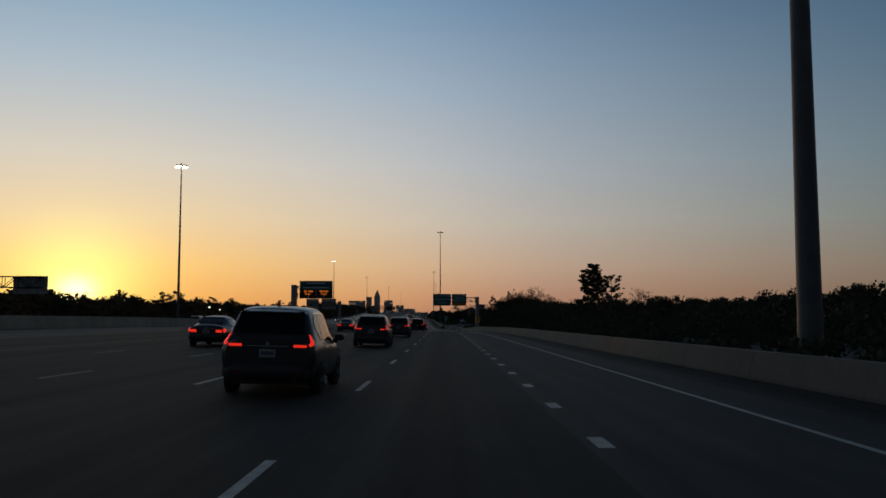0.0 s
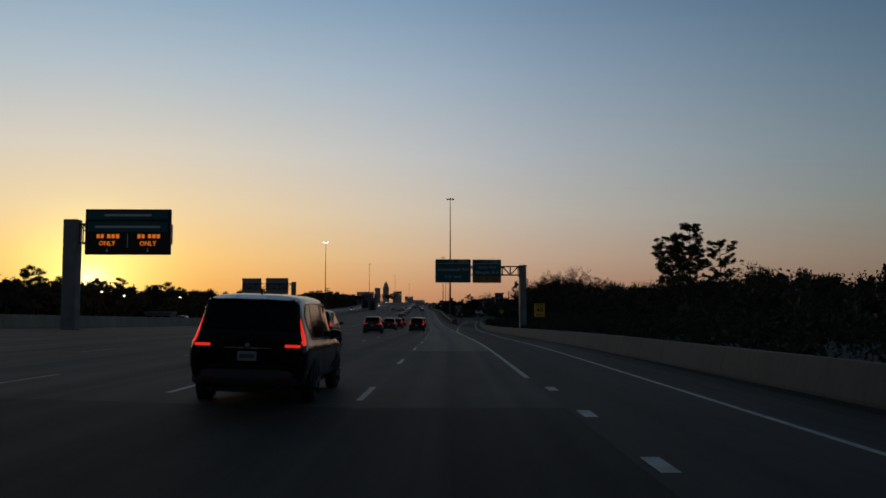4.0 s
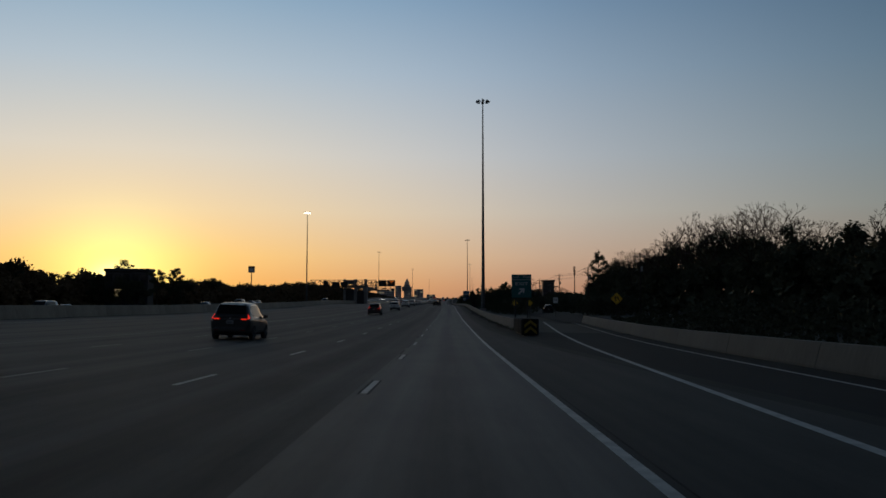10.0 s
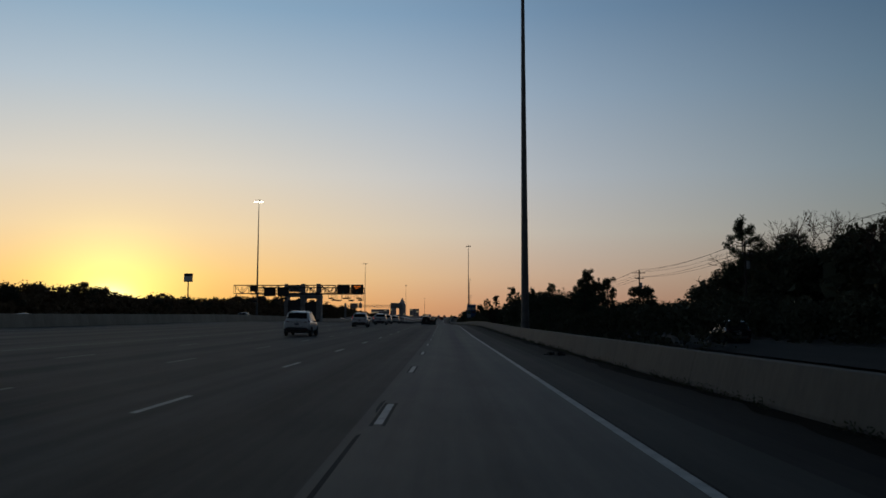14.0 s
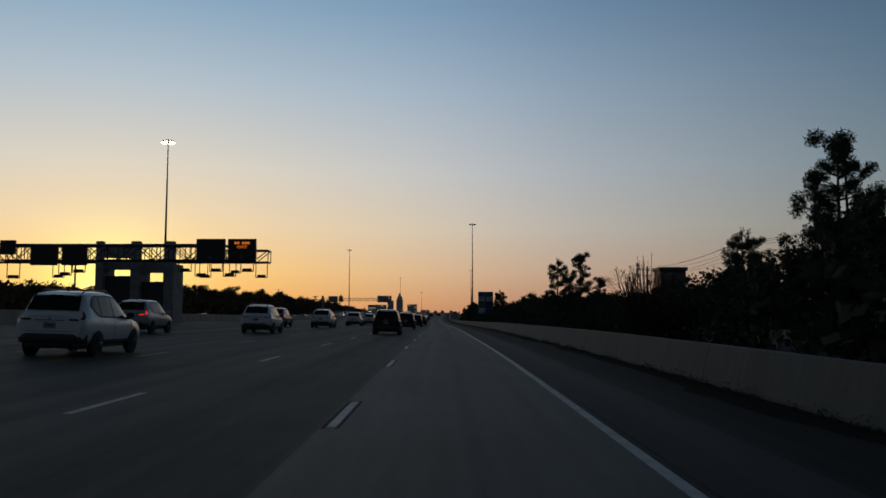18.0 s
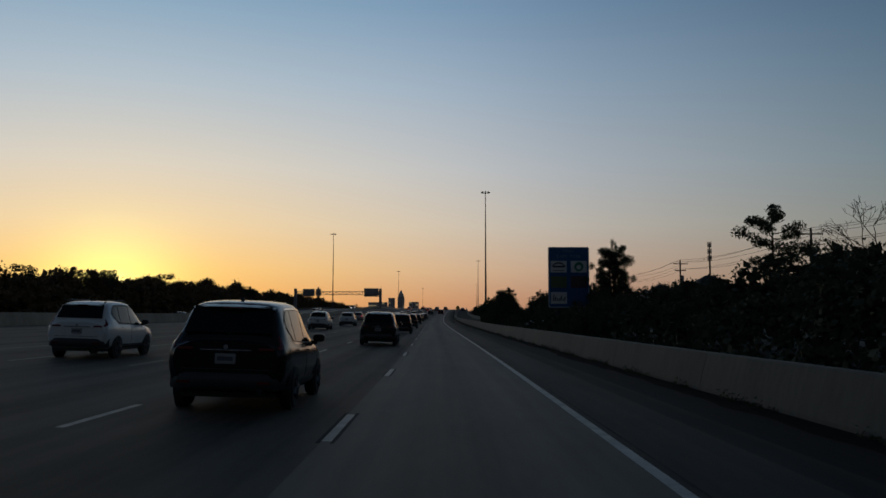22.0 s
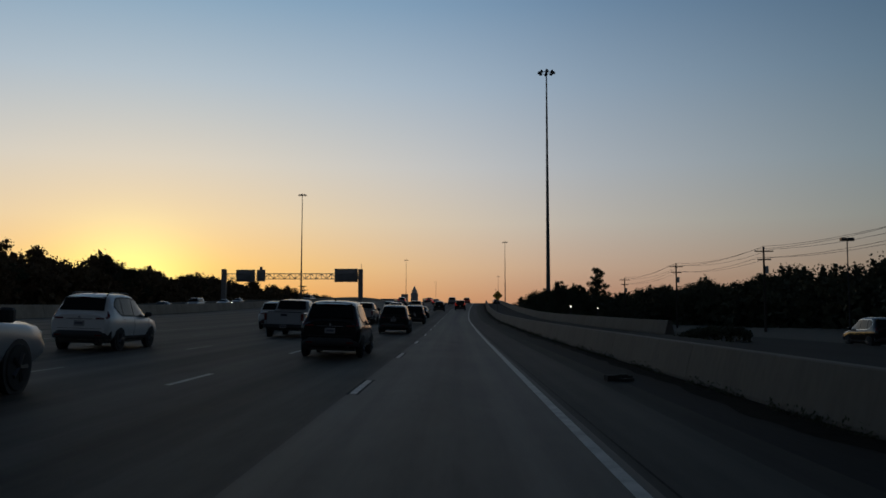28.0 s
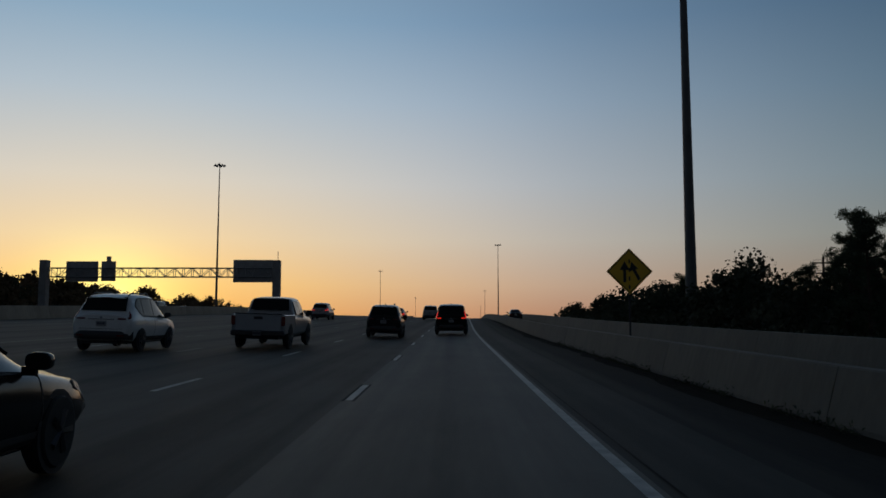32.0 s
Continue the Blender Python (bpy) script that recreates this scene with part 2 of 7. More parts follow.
M_BLUE = mat("sign_blue", (0.004, 0.075, 0.21), 0.5, var=0.12, scale=0.8)
M_YELLOW = mat("sign_yellow", (0.85, 0.48, 0.02), 0.5, var=0.12, scale=1.5)
M_CUSHION = mat("black_cushion_plastic", (0.014, 0.014, 0.014), 0.9, spec=0.1, var=0.3, scale=2.0)
M_CHEVRON = mat("dull_chevron_yellow", (0.3, 0.2, 0.02), 0.6, var=0.3, scale=4.0)
M_WHITE = mat("sign_white", (0.75, 0.75, 0.73), 0.5, var=0.08, scale=2.0)
M_SIGN_TEXT = mat("weathered_sign_lettering", (0.55, 0.57, 0.57), 0.6, var=0.2, scale=6.0)
M_FADED_TEXT = mat("faded_sign_lettering", (0.09, 0.2, 0.34), 0.6, var=0.3, scale=6.0)
M_LOGO_WHITE = mat("logo_white", (0.55, 0.56, 0.55), 0.6, var=0.15, scale=3.0)
M_LOGO_GREEN = mat("logo_green", (0.03, 0.16, 0.09), 0.5)
M_LOGO_RED = mat("logo_dark_red", (0.05, 0.018, 0.03), 0.5)
M_LOGO_YELLOW = mat("logo_yellow", (0.07, 0.11, 0.045), 0.5)
M_BLACK = mat("sign_black", (0.012, 0.012, 0.012), 0.5)
M_AMBER = mat("amber_led", (0.2, 0.06, 0.0), 0.5, emit=(1.0, 0.22, 0.02, 0.55))
M_LAMP = mat("lit_luminaire", (0.8, 0.8, 0.8), 0.4, emit=(1.0, 0.88, 0.68, 5.0))
M_UNLIT = mat("luminaire_glass", (0.45, 0.45, 0.45), 0.35)
M_BARK = mat("bark", (0.06, 0.045, 0.035), 0.95, spec=0.1, var=0.35, scale=3.0, bump=0.8)
M_NEEDLE = mat("pine_needles", (0.06, 0.075, 0.045), 0.8, spec=0.1, var=0.35, scale=0.6, rand=0.2)
# Far-left woods: veiling sun glare is mixed into a lighter, browner leaf colour.
M_GLARE_LEAF = mat("glare_lifted_leaves", (0.17, 0.12, 0.07), 0.85, spec=0.1, var=0.35, scale=0.6, rand=0.2)
M_LEAF = mat("oak_leaves", (0.066, 0.07, 0.044), 0.8, spec=0.1, var=0.35, scale=0.6, rand=0.2)
M_WOODPOLE = mat("creosoted_pole", (0.05, 0.04, 0.032), 0.95, var=0.3, scale=3.0, bump=0.5, stretch=(1, 1, 0.1))
M_WIRE = mat("cable", (0.02, 0.02, 0.02), 0.6)
M_TYRE = mat("tyre_rubber", (0.024, 0.024, 0.024), 0.85, var=0.2, scale=8.0)
M_RIM = mat("alloy_rim", (0.07, 0.07, 0.072), 0.4, 0.9)
M_GLASS = mat("tinted_glass", (0.006, 0.007, 0.008), 0.05, spec=0.16)
M_TRIM = mat("black_plastic", (0.028, 0.028, 0.029), 0.6, var=0.15, scale=6.0)
M_CHROME = mat("chrome", (0.5, 0.5, 0.5), 0.15, 1.0)
M_TAIL = mat("tail_lamp_lit", (0.2, 0.006, 0.005), 0.25, emit=(1.0, 0.035, 0.015, 0.7))
M_TAIL_OFF = mat("tail_lamp", (0.13, 0.008, 0.008), 0.2)
M_HEAD = mat("head_lamp_lit", (0.8, 0.8, 0.8), 0.2, emit=(1.0, 0.92, 0.8, 4.0))
M_PLATE = mat("number_plate", (0.3, 0.3, 0.3), 0.5, var=0.1, scale=20.0)
M_CHAR = mat("plate_bars", (0.1, 0.1, 0.12), 0.6)
# Haze over the far towers is put into this pale base colour.
M_FACADE = mat("far_hazed_facade", (0.6, 0.57, 0.55), 0.8, var=0.15, scale=0.05)
M_FACADE_DARK = mat("dark_facade", (0.05, 0.05, 0.055), 0.7, var=0.2, scale=0.1)
M_PANE = mat("window_pane", (0.02, 0.025, 0.03), 0.1)
M_PANE_LIT = mat("window_lit", (0.3, 0.25, 0.15), 0.3, emit=(1.0, 0.75, 0.4, 0.25))
M_ROOF = mat("shingle_roof", (0.035, 0.032, 0.03), 0.9, var=0.3, scale=1.0)

# ---------------------------------------------------------------- the road's line and profile
GY = np.arange(-400.0, 5000.0, 2.0)


def curve(knots, smooth):
    ys, vs = zip(*knots)
    v = np.interp(GY, ys, vs)
    n = int(smooth / 2) | 1
    w = np.hanning(n + 2)
    w /= w.sum()
    return np.convolve(np.pad(v, n // 2 + 1, mode="edge"), w, "valid")


# x of the line on the left of the camera's lane, and height of the carriageway
LINE = curve([(-400, -16.5), (-100, -5.6), (0, -1.85), (80, 1.1), (166, 3.65), (252, 4.9), (368, 5.05), (440, 5.35), (535, 5.65), (645, 5.42), (781, 3.7), (889, 3.4), (950, 4.2),
              (1136, 9.5), (1346, 18.0), (1622, 29.0), (2200, 52.0), (5000, 160.0)], 60)
RISE = curve([(-400, 0), (0, 0), (95, -0.2), (152, -0.62), (209, -1.47), (252, -2.05), (325, -2.5), (396, -2.15), (467, -1.25), (535, -0.15), (590, 0.32), (645, 0.6),
              (713, 1.1), (781, 1.8), (835, 2.35), (889, 3.25), (940, 4.8), (1000, 6.9), (1050, 8.4), (1090, 9.1), (1140, 9.1), (1200, 8.0), (1300, 4.6), (1400, 3.0), (5000, 3.0)], 44)
LEVEL = curve([(-400, 0), (0, 0), (95, -0.2), (152, -0.62), (209, -1.47), (252, -2.05), (325, -2.5), (396, -2.15), (467, -1.25), (535, -0.15), (590, 0.32), (645, 0.6),
               (713, 1.1), (781, 1.8), (860, 2.2), (1000, 2.4), (5000, 2.4)], 44)


def line_x(y):
    return float(np.interp(y, GY, LINE))


def rise(y):
    return float(np.interp(y, GY, RISE))


def level(y):
    return float(np.interp(y, GY, LEVEL))


def cross(off):
    """How far the carriageway climbs towards the median barrier, and falls beyond it."""
    d = max(0.0, -off)
    return 0.03 * min(d, 14.0) + 0.0185 * max(0.0, d - 14.0) if off > -33.0 else 0.77 - 0.02 * (d - 33.0)


def heading(y):
    return math.degrees(math.atan2(-(line_x(y + 2) - line_x(y - 2)), 4.0))


def grade(y):
    return math.degrees(math.atan2(rise(y + 3) - rise(y - 3), 6.0))


# ---------------------------------------------------------------- mesh tools
class Shape:
    """Vertices and faces that grow piece by piece."""

    def __init__(self):
        self.v, self.f = [], []

    def add(self, verts, faces):
        n = len(self.v)
        self.v += [tuple(p) for p in verts]
        self.f += [tuple(i + n for i in q) for q in faces]
        return self

    def box(self, x0, x1, y0, y1, z0, z1, bevel=0.0):
        if bevel:
            b = bevel
            rings = []
            for z, s in ((z0, b), (z0 + b, 0), (z1 - b, 0), (z1, b)):
                rings.append([(x0 + s, y0 + b, z), (x0 + s + (b if s == 0 else 0), y0 + s, z), (x1 - b, y0 + s, z), (x1 - s, y0 + b, z),
                              (x1 - s, y1 - b, z), (x1 - b, y1 - s, z), (x0 + b, y1 - s, z), (x0 + s, y1 - b, z)])
            return self.rings(rings, True)
        return self.add([(x, y, z) for z in (z0, z1) for x, y in ((x0, y0), (x1, y0), (x1, y1), (x0, y1))],
                        [(3, 2, 1, 0), (4, 5, 6, 7), (0, 1, 5, 4), (1, 2, 6, 5), (2, 3, 7, 6), (3, 0, 4, 7)])

    def rings(self, rings, caps=False):
        n = len(rings[0])
        faces = []
        for k in range(len(rings) - 1):
            for i in range(n):
                j = (i + 1) % n
                faces.append((k * n + i, k * n + j, (k + 1) * n + j, (k + 1) * n + i))
        if caps:
            faces.append(tuple(reversed(range(n))))
            faces.append(tuple((len(rings) - 1) * n + i for i in range(n)))
        return self.add([p for r in rings for p in r], faces)

    def tube(self, a, b, r0, r1=None, sides=6, caps=True):
        a, b = Vector(a), Vector(b)
        r1 = r0 if r1 is None else r1
        d = (b - a).normalized()
        u = d.orthogonal().normalized()
        w = d.cross(u)
        rings = [[p + r * (math.cos(t) * u + math.sin(t) * w) for t in (2 * math.pi * i / sides for i in range(sides))] for p, r in ((a, r0), (b, r1))]
        return self.rings(rings, caps)

    def prism(self, outline, axis, lo, hi):
        """An outline of pairs, drawn out along an axis."""
        def at(p, h):
            return {"x": (h, p[0], p[1]), "y": (p[0], h, p[1]), "z": (p[0], p[1], h)}[axis]
        return self.rings([[at(p, lo) for p in outline], [at(p, hi) for p in outline]], True)

    def mesh(self, name, materials, smooth=False):
        me = bpy.data.meshes.new(name)
        me.from_pydata(self.v, [], self.f)
        bm = bmesh.new()
        bm.from_mesh(me)
        bmesh.ops.recalc_face_normals(bm, faces=bm.faces)
        bm.to_mesh(me)
        bm.free()
        for m in materials if isinstance(materials, (list, tuple)) else [materials]:
            me.materials.append(m)
        if smooth:
            me.polygons.foreach_set("use_smooth", [True] * len(me.polygons))
            me.set_sharp_from_angle(angle=radians(38))
        return me


def quads(name, verts, material):
    """A mesh of loose quads from an array of 4n corners."""
    verts = np.asarray(verts, dtype=np.float32).reshape(-1, 3)
    n = len(verts) // 4
    me = bpy.data.meshes.new(name)
    me.vertices.add(4 * n)
    me.vertices.foreach_set("co", verts.ravel())
    me.loops.add(4 * n)
    me.loops.foreach_set("vertex_index", np.arange(4 * n, dtype=np.int32))
    me.polygons.add(n)
    me.polygons.foreach_set("loop_start", np.arange(0, 4 * n, 4, dtype=np.int32))
    me.update()
    me.validate()
    me.materials.append(material)
    return me


def thing(name, label, category, m=None, group="", kind=""):
    ob = new(name)
    ob.empty_display_size = 0.3
    if m is not None:
        ob.matrix_world = m
    return tagged(ob, label, category, group, kind)


def part(name, shape, material, parent=None, label="", smooth=False, m=None):
    me = shape if isinstance(shape, bpy.types.Mesh) else shape.mesh(name, material, smooth)
    ob = new(name, me)
    if parent is not None:
        ob.parent = parent
    if m is not None:
        ob.matrix_local = m
    if label:
        ob["label"] = label
    return ob


def lettering(name, words, height, material, parent, x, y, z, rx=90, width=None, label="", thick=0.006):
    """Words in the built-in font, centred on a spot, made into a mesh."""
    cu = bpy.data.curves.new(name, "FONT")
    cu.body, cu.size, cu.align_x, cu.align_y = words, height * 1.4, "CENTER", "CENTER"
    cu.extrude, cu.resolution_u, cu.offset = thick, 2, height * 0.022
    tmp = bpy.data.objects.new(name, cu)
    me = bpy.data.meshes.new_from_object(tmp)
    bpy.data.objects.remove(tmp)
    me.materials.clear()
    me.materials.append(material)
    if width:
        have = max(v.co.x for v in me.vertices) - min(v.co.x for v in me.vertices)
        for v in me.vertices:
            v.co.x *= width / have
    return part(name, me, material, parent, label, m=pose(x, y, z, rx, 0, 0))


def ribbon(name, offsets, y0, y1, lift, material, step=4.0, base=rise, label="", line=None):
    """A strip of the carriageway between offsets from the lane line; offsets may change along the way."""
    ys = np.arange(y0, y1 + 0.01, step)
    sh = Shape()
    rows = []
    for y in ys:
        offs = offsets(y) if callable(offsets) else offsets
        rows.append([((line or line_x)(y) + o, y, base(y) + lift + (cross(o) if base is rise else 0.0)) for o in offs])
    n = len(rows[0])
    sh.add([p for r in rows for p in r], [(k * n + i, k * n + i + 1, (k + 1) * n + i + 1, (k + 1) * n + i) for k in range(len(rows) - 1) for i in range(n - 1)])
    me = bpy.data.meshes.new(name)
    me.from_pydata(sh.v, [], sh.f)
    me.materials.append(material)
    uv = me.uv_layers.new(name="UVMap")
    for lo in me.loops:
        x, y, _ = sh.v[lo.vertex_index]
        uv.data[lo.index].uv = (x - (line or line_x)(y), y)
    return tagged(new(name, me), label, kind="structure")

# ---------------------------------------------------------------- ground and carriageways
LANE = 3.56
MEDIAN = -33.0          # offset of the barrier between the two directions
FAR_EDGE = -65.0        # offset of the far shoulder of the other direction


def ramp_wall(y):
    """Offset of the wall on the right of the exit lane."""
    return float(np.interp(y, [-400, 0, 80, 166, 230, 268, 335, 380, 440], [10.2, 10.15, 9.6, 8.5, 8.9, 9.9, 13.6, 17.0, 22.0]))


def right_edge(y):
    return ramp_wall(y) + 0.2 if y < 342 else 7.4


gx = [-4500, -900, -300, -120, -90, -76, -60, -30, 8, 16, 24, 40, 60, 90, 150, 400, 1200, 4500]
gy = list(range(-400, 1500, 10)) + list(range(1500, 3000, 100)) + [3000, 3500, 4000, 5000, 6500, 9000]
verts = []
for y in gy:
    for x in gx:
        bumpy = 0.25 * noise.noise((x * 0.05, y * 0.03, 3.0)) if abs(x) > 40 else 0
        verts.append((x + line_x(min(y, 4900)), y, level(y) - 0.35 + bumpy))
n = len(gx)
me = bpy.data.meshes.new("ground")
me.from_pydata(verts, [], [(k * n + i, k * n + i + 1, (k + 1) * n + i + 1, (k + 1) * n + i) for k in range(len(gy) - 1) for i in range(n - 1)])
me.materials.append(M_GROUND)
tagged(new("ground", me), "dark winter grass and dirt beside the freeway", "ground", kind="structure")

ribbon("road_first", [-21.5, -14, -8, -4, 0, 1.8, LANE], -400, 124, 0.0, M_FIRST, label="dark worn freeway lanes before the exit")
ribbon("road_join", [-21.5, -14, -8, -4, 0, 1.8, LANE], 124, 148, 0.0, M_JOIN, label="worn freeway lanes in a tone between the dark and the paler stretch")
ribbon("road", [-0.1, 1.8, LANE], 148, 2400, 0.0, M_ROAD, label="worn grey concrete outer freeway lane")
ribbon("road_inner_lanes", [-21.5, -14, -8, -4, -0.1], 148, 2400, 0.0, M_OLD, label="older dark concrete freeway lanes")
ribbon("road_managed_lanes", [MEDIAN, -28, -21.5], -400, 2400, -0.002, M_OLD, label="dark concrete inner lanes beside the median barrier")
ribbon("road_opposing", [FAR_EDGE, -50, MEDIAN], -400, 2400, 0.0, M_ROAD, label="dark concrete lanes of the opposing traffic")
def light_edge(y):
    """Offset where the pale concrete of the shoulder gives way to dark asphalt."""
    return float(np.interp(y, [-400, 0, 175, 230, 265, 335, 350], [8.3, 8.3, 7.5, 8.0, 8.8, 5.3, 4.9]))


ribbon("shoulder", lambda y: [LANE, (LANE + light_edge(y)) / 2, light_edge(y)], -400, 2400, -0.002, M_SHOULDER, label="dark stained concrete shoulder and exit lane")
ribbon("shoulder_stained", lambda y: [light_edge(y), light_edge(y) + 0.55], -400, 2400, -0.002, M_STAIN, label="half stained concrete of the shoulder")
ribbon("shoulder_asphalt", lambda y: [light_edge(y) + 0.55, right_edge(y)], -400, 2400, -0.002, M_DIRT, label="black stained asphalt along the barrier")
# silt and gravel washed up along the barrier
def silt_edge(y):
    return 6.55 - 0.5 * (0.5 + noise.noise((y * 0.11, 3.0, 0.0))) - 0.22 * noise.noise((y * 0.6, 5.0, 0.0))


ribbon("silt_strip", lambda y: [min(silt_edge(y), 6.7), 6.86], 346, 1000, 0.004, M_SILT, step=0.5, label="black silt and gravel washed up along the barrier")
ribbon("frontage_road", [16, 20, 26], 385, 1500, -0.2, M_DIRT, base=level, label="dark frontage road beyond the barrier")

# sides of the raised carriageway where it climbs to the overpass
for nm, off in (("retaining_wall_right", 7.45), ("retaining_wall_left", FAR_EDGE - 0.3)):
    sh = Shape()
    rows = []
    for y in np.arange(840, 1420, 10.0):
        x = line_x(y) + off
        rows.append([(x, y, rise(y)), (x, y, level(y) - 0.6), (x + 0.3, y, level(y) - 0.6), (x + 0.3, y, rise(y))])
    sh.rings(rows, True)
    tagged(part(nm, sh, M_WALL), "grey concrete retaining wall of the overpass approach", "wall", kind="structure")

# dashes: index to distance along the road
DASH_I = [-40, -4, 0, 9, 17, 26, 39, 64, 69, 140, 260]
DASH_Y = [20.2 - 36 * 12.19, 20.2, 66.2, 175.2, 274.7, 386.2, 545.3, 847.1, 905.8, 905.8 + 71 * 12.19, 905.8 + 191 * 12.19]


def dash_y(i):
    return float(np.interp(i, DASH_I, DASH_Y))


def flat_piece(off, y0, y1, w, lift, steps=1):
    ys = np.linspace(y0, y1, steps + 1)
    v = [(line_x(y) + o, y, rise(y) + lift + cross(o)) for y in ys for o in (off - w / 2, off + w / 2)]
    return v, [(2 * k, 2 * k + 1, 2 * k + 3, 2 * k + 2) for k in range(steps)]


def marking(name, pieces, material, label):
    sh = Shape()
    for v, f in pieces:
        sh.add(v, f)
    me = bpy.data.meshes.new(name)
    me.from_pydata(sh.v, [], sh.f)
    me.materials.append(material)
    return tagged(new(name, me), label, "road marking", kind="structure")


def solid(off, y0, y1, w, lift=0.004, step=6.0):
    n = max(1, int((y1 - y0) / step))
    if callable(off):
        ys = np.linspace(y0, y1, n + 1)
        return [([(line_x(y) + off(y) + o, y, rise(y) + lift) for y in ys for o in (-w / 2, w / 2)], [(2 * k, 2 * k + 1, 2 * k + 3, 2 * k + 2) for k in range(n)])]
    return [flat_piece(off, y0, y1, w, lift, n)]


def dash_off(y):
    """How far the dashes of the outer lane stray from the road's own line."""
    return float(np.interp(y, [120, 250, 345, 410, 440, 510, 540, 650, 800], [0.0, 0.12, 0.11, 0.22, 0.18, 0.08, -0.05, -0.04, 0.0]))


lane_lines = thing("lane_dashes", "white painted lane dashes on dark concrete", "road marking", kind="structure")
borders, far_dashes = [], []
for li, off in enumerate((0.0, -LANE, -2 * LANE, -3 * LANE)):
    for i in range(-8, 200):
        y = dash_y(i + (0.04 * li))
        if y < -40 or y > 1900:
            continue
        off = dash_off(y) if li == 0 else off
        piece = flat_piece(off, y - 1.5, y + 1.5, 0.125, 0.004, 2)
        if li < 2 and y < 1000:
            me = bpy.data.meshes.new("dash")
            me.from_pydata(piece[0], [], piece[1])
            me.materials.append(M_PAINT)
            part("dash", me, M_PAINT, lane_lines)
            if y > 140 and li == 0:
                borders += [flat_piece(off + side * 0.09, y - 1.7, y + 1.7, 0.055, 0.003, 2) for side in (-1, 1)]
        else:
            far_dashes.append(piece)
marking("lane_dashes_far", far_dashes, M_PAINT_WORN, "white painted dashes of the outer lanes")
marking("dash_borders", borders, M_TAR, "black contrast stripes beside the lane dashes")
marking("edge_line_left", solid(-4 * LANE + 0.2, -400, 2400, 0.12) + solid(-28.2, -400, 2400, 0.12), M_PAINT_WORN, "thin white edge lines of the inner lanes")
marking("edge_line_right", solid(lambda y: float(np.interp(y, [131, 166, 300, 380, 470, 530, 700, 781, 889], [LANE, 3.5, 3.5, 3.6, 3.54, 3.5, 3.5, 3.38, 3.42])), 131, 2400, 0.14), M_PAINT, "solid white edge line of the outermost lane")
marking("exit_dots", [flat_piece(LANE + 0.22, y, y + 0.95, 0.21, 0.004) for y in np.arange(-36.5, 128, 4.68)], M_PAINT, "short white dashes beside the exit lane")
marking("ramp_edge_line", solid(lambda y: float(np.interp(y, [-400, 0, 175, 230, 265, 335, 380], [6.9, 6.9, 6.2, 7.0, 8.2, 12.2, 15.6])), -400, 378, 0.12), M_PAINT, "white edge line of the exit lane")
marking("gore_line", solid(lambda y: float(np.interp(y, [215, 233, 262, 290, 324, 343, 380], [LANE + 0.19, LANE + 0.25, 4.85, 6.2, 8.2, 9.5, 12.5])), 215, 380, 0.18), M_PAINT, "white line along the gore of the exit ramp")
marking("joint_left", solid(lambda y: dash_off(y) - 0.17, 120, 1400, 0.06, 0.0025), M_TAR, "black sealed joint along the lane line")
marking("joint_right", solid(LANE + 0.12, 131, 1400, 0.03, 0.003), M_SEAM, "black sealed joint along the edge line")
word = lettering("painted_word", "ONLY", 2.2, M_PAINT, None, line_x(109) + 5.2, 109, rise(109) + 0.006, 0, 1.9, thick=0.001)
tagged(word, "worn white word painted on the exit lane", "road marking", kind="structure")

# ---------------------------------------------------------------- concrete barriers
SEG = 9.14


def barrier(name, off, y0, y1, height, label, material=None):
    """A single-slope concrete barrier in precast lengths."""
    top = thing(name, label, "barrier", kind="structure")
    h, g = height, 0.012
    prof = [(-0.30, -0.05), (0.30, -0.05), (0.30, 0.07), (0.115, h - 0.02), (0.095, h), (-0.095, h), (-0.115, h - 0.02), (-0.30, 0.07)]
    sh = Shape()
    sh.rings([[(x, y, z) for x, z in prof] for y in (g, g + 0.02, SEG - g - 0.02, SEG - g)], True)
    shared = sh.mesh("barrier_length", material or M_WALL)
    y = y0
    while y < y1:
        o0, o1 = (off(y), off(y + SEG)) if callable(off) else (off, off)
        a = Vector((line_x(y) + o0, y, rise(y) + cross(o0)))
        b = Vector((line_x(y + SEG) + o1, y + SEG, rise(y + SEG) + cross(o1)))
        d = (b - a).normalized()
        ob = new("barrier_length", shared)
        ob.parent = top
        ob.matrix_world = Matrix.Translation(a) @ d.to_track_quat("Y", "Z").to_matrix().to_4x4()
        y += SEG
    return top


barrier("barrier_exit", ramp_wall, -60, 375, 0.72, "stained grey concrete barrier along the exit lane")
barrier("barrier_right", 7.15, 343.5, 1500, 0.8, "stained grey concrete barrier along the shoulder")
barrier("barrier_median", MEDIAN, -60, 1500, 1.1, "tall concrete median barrier, paled and browned for sunset glare", M_MEDIAN)
barrier("barrier_opposing", FAR_EDGE + 0.4, -60, 1500, 0.9, "grey concrete barrier beyond the opposing lanes")
barrier("barrier_entrance_ramp", lambda y: float(np.interp(y, [837, 900, 1000, 1100], [15.6, 13.0, 11.6, 11.2])), 837.5, 1120, 0.85, "grey concrete barrier along the entrance ramp")
ribbon("entrance_ramp", lambda y: [7.6, float(np.interp(y, [740, 800, 900, 1000, 1100], [17.5, 16.2, 13.0, 11.6, 11.2]))], 815, 1120, -0.03, M_DIRT, label="dark concrete entrance ramp beside the freeway")

